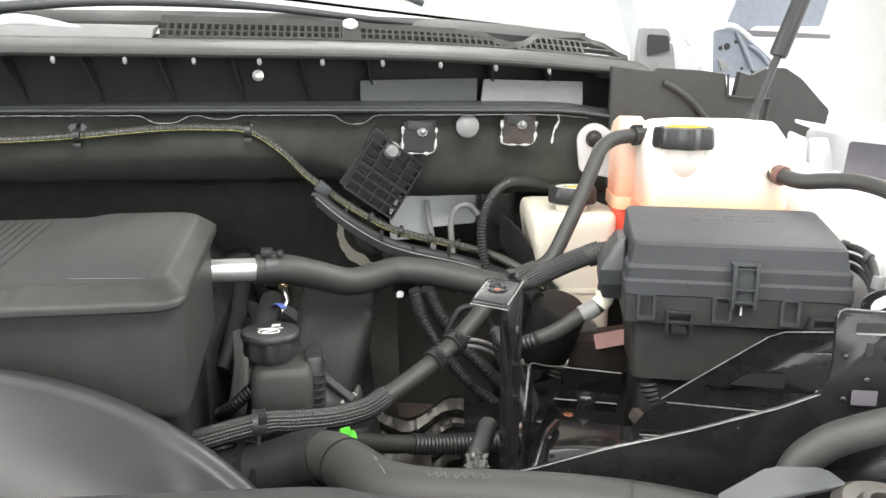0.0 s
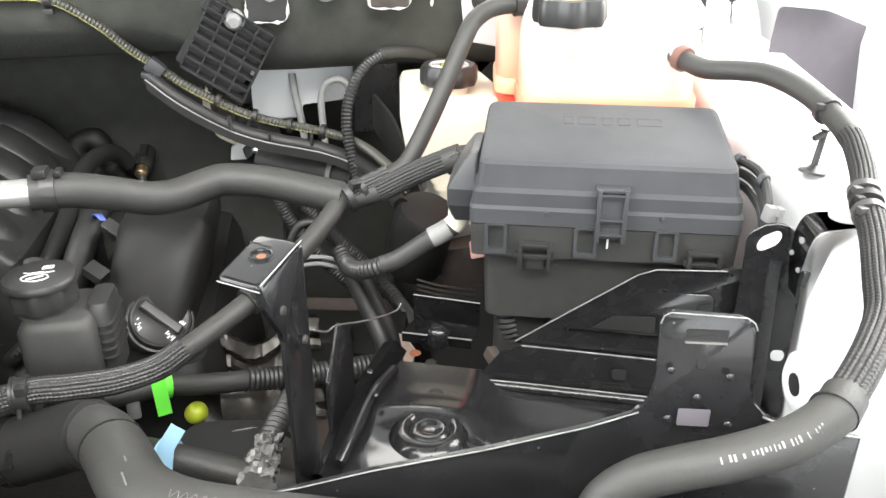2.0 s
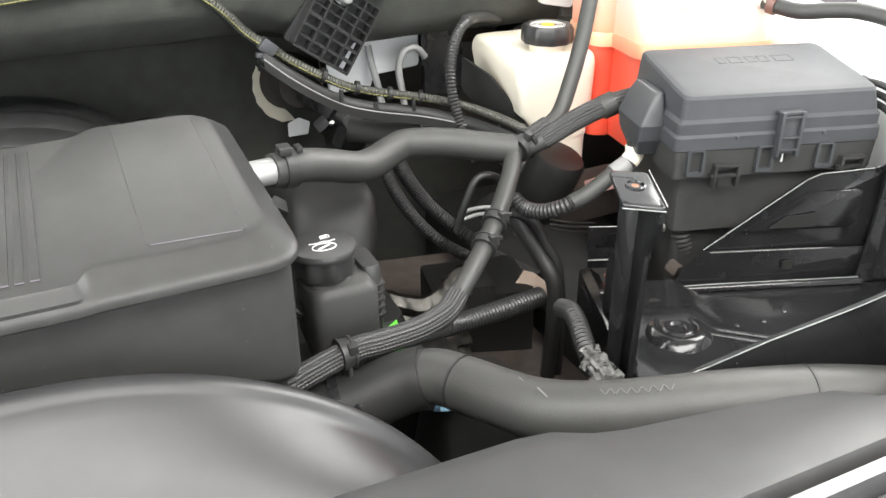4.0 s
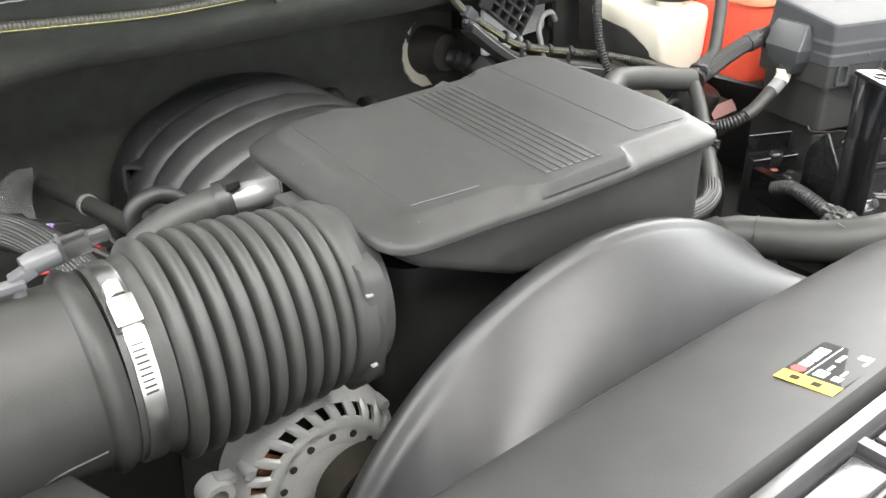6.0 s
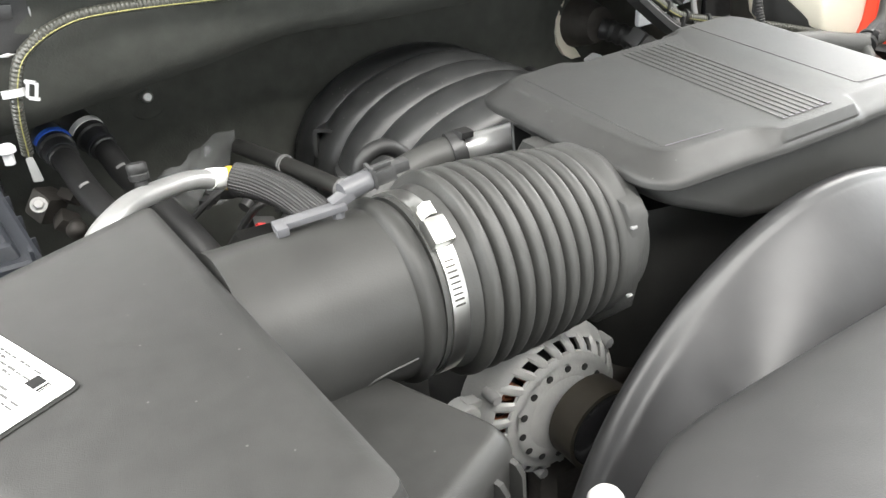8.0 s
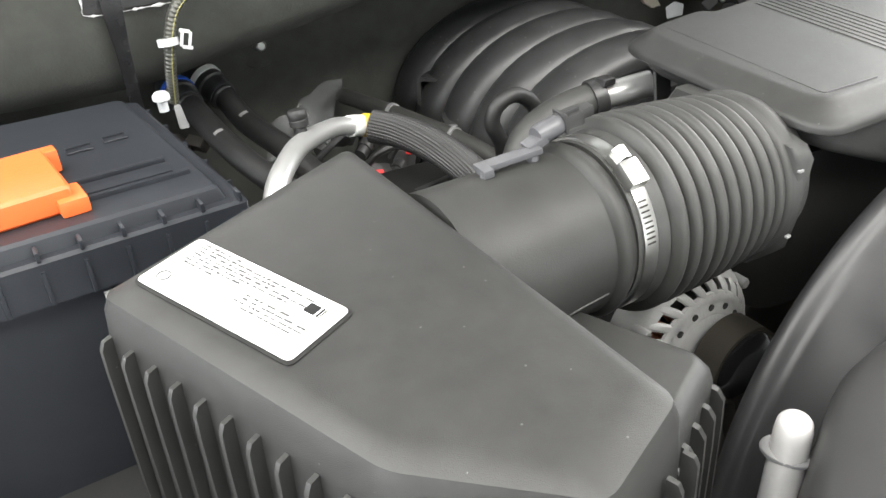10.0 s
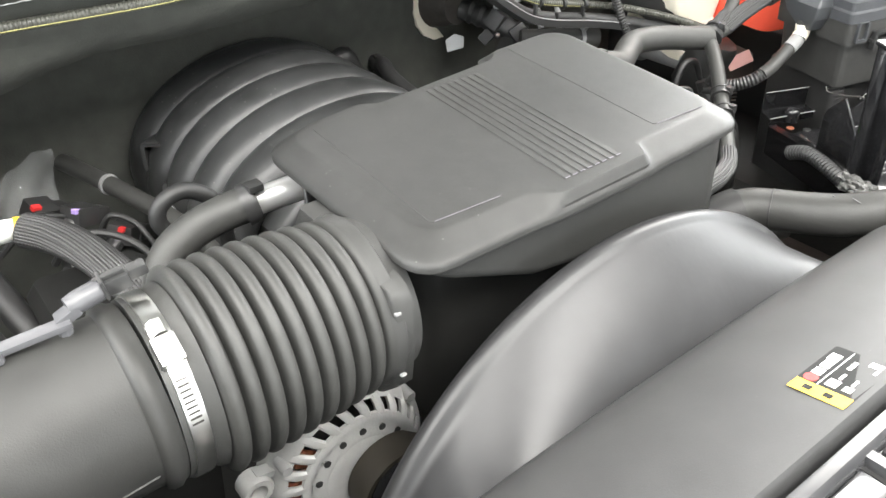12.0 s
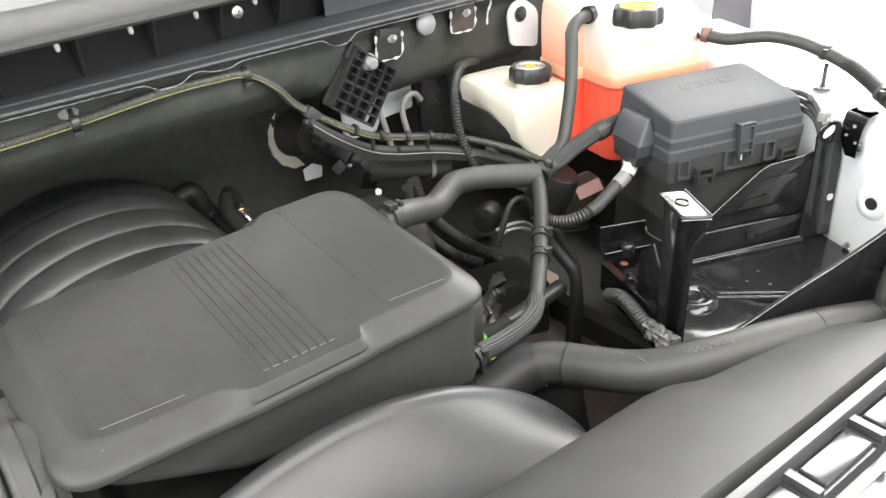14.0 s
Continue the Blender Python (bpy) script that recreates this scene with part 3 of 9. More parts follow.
def fan_shroud():
    t = thing("fan_shroud", (-0.3, 0.5, 0.7), "black plastic radiator fan shroud with a round hoop", "fan shroud")
    bm = bmesh.new()
    loops = []
    prof = [(0.600, 0.306), (0.6065, 0.314), (0.607, 0.320), (0.605, 0.3235), (0.600, 0.3248), (0.5955, 0.3245), (0.5925, 0.3228), (0.5905, 0.3204), (0.5880, 0.3186)]
    fall = [0.0, 0.1, 0.25, 0.45, 0.65, 0.8, 0.9, 0.96, 1.0]
    for k in range(97):
        a = radians(-20 + 220 * k / 96)
        ring = [(FAN.x + r * math.cos(a), y + 0.1 * (FAN.z + r * math.sin(a) - 1.2), FAN.z + r * math.sin(a)) for y, r in prof]
        x, y, z = FAN.x + 0.3175 * math.cos(a), ring[-1][1] - 0.002, FAN.z + 0.3175 * math.sin(a)
        zv = 1.199 - math.log(1 + math.exp(min(50.0, (1.190 - z) * 160))) / 160
        ye = 0.5255 - 0.036 * min(1.0, max(0.0, (-0.555 - x) / 0.07)) ** 1.5
        for f in fall:
            ring.append((x, y + (ye - y) * f, z + (zv - z) * (0.78 * f + 0.22 * f ** 4)))
        ring.append((x, ye - 0.0015, zv - 0.05))
        loops.append(ring)
    rings(bm, loops, cap=False, close=False)
    part("hoop", bm, PLASTIC_HOOP, t, sharp=50)
    bm = bmesh.new()
    xs = [-0.735, -0.728, -0.715, -0.687, -0.655, -0.622, -0.600, -0.580, -0.545, -0.48, -0.36, -0.25, -0.12, -0.02, 0.005, 0.03, 0.05, 0.10, 0.17, 0.21, 0.235, 0.255, 0.27]
    back = [1.12, 1.180, 1.200, 1.207, 1.209, 1.211, 1.212, 1.213, 1.214, 1.215, 1.216, 1.217, 1.215, 1.213, 1.212, 1.212, 1.213, 1.213, 1.213, 1.211, 1.205, 1.193, 1.15]
    edge = [0.440, 0.443, 0.449, 0.464, 0.482, 0.500, 0.510, 0.517, 0.521, 0.523, 0.525, 0.525, 0.525, 0.525] + [0.522, 0.509, 0.502, 0.494, 0.482, 0.474, 0.468, 0.462, 0.455]
    loops = []
    for x, zb, y in zip(xs, back, edge):
        f = 0.392
        loops.append([(x, y + 0.016, zb - 0.10), (x, y + 0.010, zb - 0.022), (x, y + 0.006, zb - 0.010), (x, y - 0.003, zb - 0.001), (x, y - 0.022, zb + 0.007), (x, (y + f) / 2, zb + 0.022), (x, f + 0.010, zb + 0.033), (x, f + 0.004, zb + 0.033), (x, f, zb + 0.028), (x, f - 0.002, zb - 0.12)])
    rings(bm, loops)
    part("top_panel", bm, PLASTIC_PANEL, t, sharp=50)
    # warning label on the panel
    n = Vector((0, 0.173, 1)).normalized()
    u = Vector((1, 0.0, 0.0))
    v = n.cross(u)
    o = Vector((-0.316, 0.400, 1.2468)) + n * 0.0024
    bm = bmesh.new()
    plate(bm, round2(rect(0.064, 0.042), 0.003, 0.032, 0.021), o, u, v, 0.0006)
    lab = part("label", bm, INK, t, "black and yellow fan warning label")

    def bar(m, x0, y0, x1, y1, lift=0.0007):
        b = bmesh.new()
        plate(b, [(x0, y0), (x1, y0), (x1, y1), (x0, y1)], o + n * lift, u, v, 0.0003)
        part("print_bar", b, m, lab)

    bar(YELLOW, 0.0, 0.0005, 0.013, 0.0415)
    bar(INK, 0.004, 0.012, 0.009, 0.018, 0.0011)
    bar(INK, 0.004, 0.027, 0.009, 0.033, 0.0011)
    bar(PAPER, 0.014, 0.0270, 0.062, 0.0277)
    for x0, y0, x1, y1 in ((0.024, 0.031, 0.032, 0.038), (0.034, 0.031, 0.044, 0.038), (0.045, 0.031, 0.054, 0.039), (0.017, 0.016, 0.026, 0.024), (0.028, 0.018, 0.036, 0.020), (0.042, 0.019, 0.053, 0.022), (0.018, 0.006, 0.024, 0.012), (0.026, 0.008, 0.034, 0.010), (0.047, 0.004, 0.060, 0.006), (0.054, 0.006, 0.060, 0.013)):
        bar(PAPER, x0, y0, x1, y1)
    b = bmesh.new()
    plate(b, disc_poly(0.005, 16, 0.0185, 0.0345), o + n * 0.0009, u, v, 0.0003)
    part("print_disc", b, RED, lab)
    # bar that crosses the hoop's foot, with its fixing
    bm = bmesh.new()
    sweep(bm, [Vector((-0.6365, 0.520, z)) for z in (1.1935, 1.192, 1.189, 1.182, 1.155, 1.11, 1.06)], [0.006, 0.0095, 0.0115, 0.0125, 0.0128, 0.0132, 0.0135], 18)
    st = solid("radiator_stay", bm, ALU_BRIGHT, "short bare aluminium stay beside the fan shroud", "stay")
    bm = bmesh.new()
    lathe(bm, [(0.014 + 0.0045 * math.cos(2 * math.pi * k / 12), 0.0045 * math.sin(2 * math.pi * k / 12)) for k in range(13)], (-0.6325, 0.523, 1.157), (0.30, 0.1, 1), 28, cap=False)
    part("eyelet", bm, PLASTIC_PALE, st, "pale ring eyelet")


fan_shroud()


def grille_cover():
    t = thing("radiator_cover", (-0.1, 0.33, 1.0), "glossy grey plastic radiator cover panel with clip recesses", "radiator cover")
    bm = bmesh.new()
    rings(bm, [[(x, 0.386, 1.10), (x, 0.3862, 1.2440), (x, 0.3848, 1.2462), (x, 0.3815, 1.2466), (x, 0.3765, 1.2460), (x, 0.3745, 1.2435), (x, 0.372, 1.2330), (x, 0.345, 1.2325), (x, 0.343, 1.222), (x, 0.27, 1.215), (x, 0.265, 1.10)] for x in (-0.62, -0.3, 0.0, 0.3, 0.40)])
    part("panel", bm, GREY_GLOSS, t, sharp=40)
    for k in range(9):
        x0 = -0.60 + 0.0945 * k
        bm = bmesh.new()
        lofted(bm, [([(x0, 0.347), (x0 + 0.071, 0.347), (x0 + 0.071, 0.3715), (x0, 0.3715)], 1.231, 0.002), ([(x0 + 0.0008, 0.3478), (x0 + 0.0702, 0.3478), (x0 + 0.0702, 0.371), (x0 + 0.0008, 0.371)], 1.2362, 0.002), ([(x0 + 0.002, 0.349), (x0 + 0.069, 0.349), (x0 + 0.069, 0.3698), (x0 + 0.002, 0.3698)], 1.2370, 0.002)])
        part("clip_plate", bm, GREY_GLOSS, t, sharp=30)
        bm = bmesh.new()
        lofted(bm, [([(x0 + 0.078, 0.344), (x0 + 0.0875, 0.344), (x0 + 0.0875, 0.380), (x0 + 0.078, 0.380)], 1.231, 0.0015), ([(x0 + 0.0787, 0.345), (x0 + 0.0868, 0.345), (x0 + 0.0868, 0.380), (x0 + 0.0787, 0.380)], 1.2405, 0.0015)])
        part("rib", bm, GREY_GLOSS, t, sharp=30)
        bm = bmesh.new()
        box(bm, (x0 + 0.0745, 0.36, 1.2325), (0.0035, 0.030, 0.004), None, 0.0006)
        part("slot", bm, RUBBER_DARK, t)
        bm = bmesh.new()
        box(bm, (x0 + 0.035, 0.312, 1.2185), (0.062, 0.046, 0.010), rot(-6), 0.003)
        part("lower_plate", bm, GREY_GLOSS, t, sharp=30)


grille_cover()


# ---- engine: alternator, manifold, block ----
def alternator():
    c = Vector((-0.527, 0.70, 1.092))
    t = thing("alternator", (-0.527, 0.74, 1.0), "cast aluminium alternator with slotted housing and copper windings", "alternator")
    bm = bmesh.new()
    lathe(bm, [(0.030, 0.006), (0.066, 0.006), (0.066, 0.07), (0.05, 0.08)], c, (0, 1, 0), 40)
    part("stator", bm, RUBBER_DARK, t)
    for k in range(10):
        a = radians(128 + 11 * k)
        d = Vector((math.cos(a), 0, math.sin(a)))
        bm = bmesh.new()
        sweep(bm, [c + d * 0.048 + Vector((0, 0.002, 0)), c + d * 0.061 + Vector((0, 0.002, 0)), c + d * 0.064 + Vector((0, 0.02, 0))], 0.0036, 8)
        part("winding", bm, COPPER, t, "reddish copper winding")
    bm = bmesh.new()
    lathe(bm, [(0.026, -0.016), (0.0365, -0.0155), (0.0395, -0.014), (0.0395, 0.0), (0.026, 0.006)], c, (0, 1, 0), 36)
    part("hub_ring", bm, ALU_PALE, t)
    bm = bmesh.new()
    lathe(bm, [(0.0475, -0.008), (0.0475, -0.0128), (0.0485, -0.0140), (0.0535, -0.0128), (0.0545, -0.0112), (0.0545, -0.006)], c, (0, 1, 0), 48, cap=False)
    part("vent_ring", bm, ALU_PALE, t)
    bm = bmesh.new()
    lathe(bm, [(0.0670, 0.008), (0.0685, -0.0030), (0.0725, 0.0005), (0.0755, 0.0055), (0.0790, 0.014), (0.0790, 0.034), (0.074, 0.036)], c, (0, 1, 0), 56)
    part("housing", bm, ALU_PALE, t)
    bm = bmesh.new()
    lathe(bm, [(0.072, 0.034), (0.075, 0.038), (0.075, 0.09), (0.06, 0.1)], c, (0, 1, 0), 40)
    part("rear_housing", bm, RUBBER_DARK, t)

    def rib(a, profile, wide, swirl):
        """A cooling rib that follows the domed end, swept sideways."""
        bm = bmesh.new()
        loops = []
        for i, (r, y) in enumerate(profile):
            b = a + swirl * i / (len(profile) - 1)
            d = Vector((math.cos(b), 0, math.sin(b)))
            w = Vector((-math.sin(b), 0, math.cos(b)))
            q = c + d * r + Vector((0, y, 0))
            inn = d * -0.0035 + Vector((0, 0.0045, 0))
            loops.append([q + w * (s * wide) + inn * k for s, k in ((-1, 0.35), (-0.5, 0), (0.5, 0), (1, 0.35), (0.8, 1), (-0.8, 1))])
        rings(bm, loops)
        return bm

    for k in range(24):
        a = 2 * math.pi * k / 24
        part("rib", rib(a, [(0.0525, -0.0126), (0.058, -0.0118), (0.064, -0.0090), (0.069, -0.0042), (0.073, 0.002), (0.0765, 0.0105)], 0.0047, 0.20), ALU_PALE, t)
    bm = bmesh.new()
    lathe(bm, [(0.036, -0.0150), (0.0385, -0.0158), (0.0430, -0.0152), (0.0485, -0.0140), (0.0560, -0.0122), (0.0585, -0.0112), (0.0590, -0.0085), (0.036, -0.008)], c, (0, 1, 0), 48)
    face = part("face_ring", bm, ALU_PALE, t)
    for k in range(14):
        a = 2 * math.pi * (k + 0.3) / 14
        bm = bmesh.new()
        q = c + Vector((0.0452 * math.cos(a), -0.0147, 0.0452 * math.sin(a)))
        lathe(bm, [(0.0034, 0.002), (0.0034, -0.0006), (0.0004, -0.0007)], q, (0, 1, 0), 12, scale=lambda k, n, r: 1.0)
        part("vent_hole", bm, RUBBER_DARK, face)
    bm = bmesh.new()
    e = c + Vector((-0.088, 0.010, 0.020))
    lathe(bm, [(0.0075, -0.006), (0.0125, -0.006), (0.0140, -0.004), (0.0140, 0.012), (0.0075, 0.014), (0.0075, -0.006)], e, (0, 1, 0), 22, cap=False)
    for dz, th in ((0.009, 12), (-0.010, -14)):
        box(bm, e + Vector((0.013, 0.004, dz)), (0.024, 0.012, 0.007), rot(0, th, 0), 0.0025)
    part("mounting_ear", bm, ALU_PALE, t)
    for th in (150, 35, 260):
        bm = bmesh.new()
        lathe(bm, [(0.0, -0.004), (0.0045, -0.004), (0.0055, -0.002), (0.0055, 0.012)], c + Vector((0.0745 * math.cos(radians(th)), -0.002, 0.0745 * math.sin(radians(th)))), (0, 1, 0), 14)
        part("bolt", bm, ALU, t)
    bm = bmesh.new()
    lathe(bm, [(0.012, -0.05), (0.032, -0.05), (0.036, -0.047), (0.036, -0.043), (0.033, -0.040), (0.036, -0.036), (0.033, -0.033), (0.036, -0.029), (0.033, -0.026), (0.036, -0.022), (0.036, -0.018), (0.012, -0.0162)], c + Vector((0.020, 0, -0.008)), (0, 1, 0), 32)
    part("pulley", bm, BLACK_PAINT, t)
    bm = bmesh.new()
    n = 28
    loops = []
    p = c + Vector((0.020, 0, -0.008))
    for k in range(n):
        a = radians(60 + 200 * k / (n - 1))
        d = Vector((math.cos(a), 0, math.sin(a)))
        loops.append([p + d * r + Vector((0, y, 0)) for r, y in ((0.0365, -0.048), (0.0405, -0.048), (0.0405, -0.020), (0.0365, -0.020))])
    tail = Vector((0.05, 0, -0.12))
    rings(bm, [[q + Vector((0.10, 0, -0.09)) for q in loops[0]]] + loops + [[q + tail for q in loops[-1]]])
    solid("drive_belt", bm, BELT, "worn brown-black ribbed drive belt on the alternator pulley", "belt")


alternator()


def intake_manifold():
    t = thing("intake_manifold", (-0.3, 1.1, 1.0), "black plastic intake manifold with arched runners", "intake manifold")
    for k in range(5):
        y = 1.280 - 0.066 * k
        bm = bmesh.new()
        loops = []
        for j in range(25):
            a = math.pi * (-0.06 + 1.12 * j / 24)
            ca, sa = math.cos(a), math.sin(a)
            q = Vector((-0.310 + (0.173 if ca < 0 else 0.143) * ca * (1.0 + 0.06 * sa), y - 0.006 * ca, 1.118 + 0.127 * max(sa, -0.2)))
            out = Vector((ca * 0.124, 0, sa * 0.168)).normalized()
            loops.append([q + out * (0.021 * math.cos(b) * (1.15 if math.cos(b) > 0 else 1)) + Vector((0, 0.036 * math.sin(b), 0)) for b in [2 * math.pi * i / 16 for i in range(16)]])
        rings(bm, loops)
        part("runner", bm, PLASTIC_DUSTY, t, sharp=60)
    bm = bmesh.new()
    lofted(bm, [([(-0.46, 0.95), (-0.14, 0.95), (-0.14, 1.29), (-0.46, 1.29)], 1.02, 0.03), ([(-0.455, 0.95), (-0.145, 0.95), (-0.145, 1.29), (-0.455, 1.29)], 1.17, 0.03), ([(-0.40, 0.95), (-0.2, 0.95), (-0.2, 1.28), (-0.40, 1.28)], 1.22, 0.03)])
    part("plenum", bm, PLASTIC_DUSTY, t)
    bm = bmesh.new()
    o = Vector((-0.489, 1.222, 1.178))
    outer = round_poly([(-0.016, -0.02), (0.016, -0.02), (0.016, 0.02), (-0.016, 0.02)], 0.007, 3)
    inner = round_poly([(-0.011, -0.015), (0.011, -0.015), (0.011, 0.015), (-0.011, 0.015)], 0.005, 3)
    nrm = Vector((-0.75, -0.65, 0.1)).normalized()
    u = nrm.cross(Vector((0, 0, 1))).normalized()
    v = u.cross(nrm)
    v = -v if v.z < 0 else v
    rings(bm, [[o + u * q.x + v * q.y + nrm * d for q in l] for l, d in ((outer, -0.05), (outer, 0.004), (inner, 0.004), (inner, -0.035))], cap=False)
    part("lifting_port", bm, PLASTIC_DUSTY, t)
    bm = bmesh.new()
    plate(bm, [(u_, v_) for u_, v_ in ((-0.011, -0.015), (0.011, -0.015), (0.011, 0.015), (-0.011, 0.015))], o - nrm * 0.034, u, v, 0.001)
    part("port_floor", bm, RUBBER_DARK, t)
    # shelf with a round hole below the port
    bm = bmesh.new()
    plate(bm, round2([(0, 0), (0.085, 0.0), (0.10, 0.045), (0.03, 0.06), (0.0, 0.04)], 0.012), (-0.515, 1.145, 1.150), (0.85, -0.4, -0.02), (0.35, 0.9, 0.15), 0.010, 0.002)
    part("shelf", bm, PLASTIC_DUSTY, t)
    bm = bmesh.new()
    lathe(bm, [(0.008, 0), (0.008, 0.012), (0.001, 0.012)], (-0.452, 1.150, 1.154), (0, -0.1, 1), 14)
    part("shelf_hole", bm, RUBBER_DARK, t)
    # engine castings under the plastic
    e = thing("engine", (-0.25, 1.0, 0.55), "dark engine block with black valve covers", "engine")
    for x, top, nm in ((-0.50, 1.06, "valve_cover"), (-0.03, 1.095, "valve_cover")):
        bm = bmesh.new()
        lofted(bm, [([(x - 0.10, 0.72 + 0.1 * (x > -0.3)), (x + 0.10, 0.72 + 0.1 * (x > -0.3)), (x + 0.10, 1.30), (x - 0.10, 1.30)], 0.88, 0.03), ([(x - 0.085, 0.74 + 0.1 * (x > -0.3)), (x + 0.085, 0.74 + 0.1 * (x > -0.3)), (x + 0.085, 1.28), (x - 0.085, 1.28)], top - 0.03, 0.03), ([(x - 0.06, 0.76 + 0.1 * (x > -0.3)), (x + 0.075, 0.76 + 0.1 * (x > -0.3)), (x + 0.075, 1.26), (x - 0.06, 1.26)], top, 0.02)])
        part(nm, bm, PLASTIC_BLACK, e)
    bm = bmesh.new()
    lofted(bm, [([(-0.062, 0.895), (0.018, 0.880), (0.030, 1.10), (-0.062, 1.11)], 1.07, 0.03), ([(-0.060, 0.905), (0.028, 0.890), (0.040, 1.10), (-0.060, 1.11)], 1.120, 0.03), ([(-0.050, 0.932), (0.045, 0.918), (0.054, 1.10), (-0.050, 1.11)], 1.172, 0.03), ([(-0.043, 0.950), (0.050, 0.936), (0.056, 1.09), (-0.043, 1.10)], 1.198, 0.028), ([(-0.038, 0.962), (0.046, 0.948), (0.052, 1.085), (-0.038, 1.095)], 1.207, 0.025), ([(-0.026, 0.980), (0.034, 0.966), (0.040, 1.075), (-0.026, 1.085)], 1.211, 0.02)])
    part("coil_cover", bm, PLASTIC_BLACK, e)
    bm = bmesh.new()
    box(bm, (-0.28, 0.98, 0.78), (0.50, 0.56, 0.46), None, 0.03, 3)
    part("block", bm, CAST_DARK, e)


intake_manifold()


# ---- bay floor and sides that close the view downwards ----
def bay():
    t = thing("frame_rail", (0.25, 0.8, 0.45), "brown-dusted steel frame and wheel arch liner", "frame", kind="structure")
    bm = bmesh.new()
    box(bm, (0.18, 0.935, 0.81), (0.22, 0.60, 0.30), rot(0, 6, 0), 0.03, 3)
    part("rail", bm, BROWN_STEEL, t)
    bm = bmesh.new()
    lofted(bm, [([(0.02, 0.70), (0.12, 0.70), (0.13, 0.80), (0.02, 0.82)], 0.95, 0.03), ([(0.03, 0.72), (0.11, 0.72), (0.12, 0.79), (0.03, 0.80)], 1.07, 0.03)])
    part("bracket", bm, RUBBER_DARK, t)
    bm = bmesh.new()
    box(bm, (-0.2, 0.85, 0.62), (1.9, 1.25, 0.04), None, 0.01)
    solid("splash_shield", bm, PLASTIC_SMOOTH, "black plastic splash shield under the engine", "shield", kind="structure")
    bm = bmesh.new()
    box(bm, (0.40, 0.95, 0.85), (0.24, 0.80, 0.30), None, 0.03, 3)
    part("inner_arch", bm, PLASTIC_BLACK, t)
    bm = bmesh.new()
    box(bm, (0.555, 1.08, 0.75), (0.05, 0.80, 0.80), None, 0.01)
    solid("wheel_arch_liner", bm, PLASTIC_SMOOTH, "black plastic wheel arch liner beside the fuse box", "liner", kind="structure")
    bm = bmesh.new()
    box(bm, (-0.2, 0.30, 0.95), (1.6, 0.05, 0.5), None, 0.01)
    solid("radiator", bm, RUBBER_DARK, "black radiator behind the front cover", "radiator")
    bm = bmesh.new()
    box(bm, (-1.16, 0.8, 1.0), (0.06, 1.2, 0.5), None, 0.02, 2)
    solid("apron_far", bm, PRIMER, "white painted inner apron beside the battery", "apron", kind="structure")


bay()


# ---- battery tray, fuse box and tanks on the far right of the engine ----
U20, V20 = Vector((math.cos(radians(-20)), math.sin(radians(-20)), 0)), Vector((math.sin(radians(20)), math.cos(radians(20)), 0))


def at20(o, s, w, z):
    return Vector((o[0], o[1], 0)) + U20 * s + V20 * w + Vector((0, 0, z))


def bolt(parent, at, r=0.008, axis=(0, 0, 1), h=0.006, m=None, name="bolt"):
    bm = bmesh.new()
    lathe(bm, [(r * 1.5, 0), (r * 1.55, h * 0.2), (r * 1.5, h * 0.3)], at, axis, 18)
    lathe(bm, [(r, h * 0.3), (r, h), (r * 0.8, h * 1.15)], at, axis, 6)
    return part(name, bm, m or STEEL, parent)


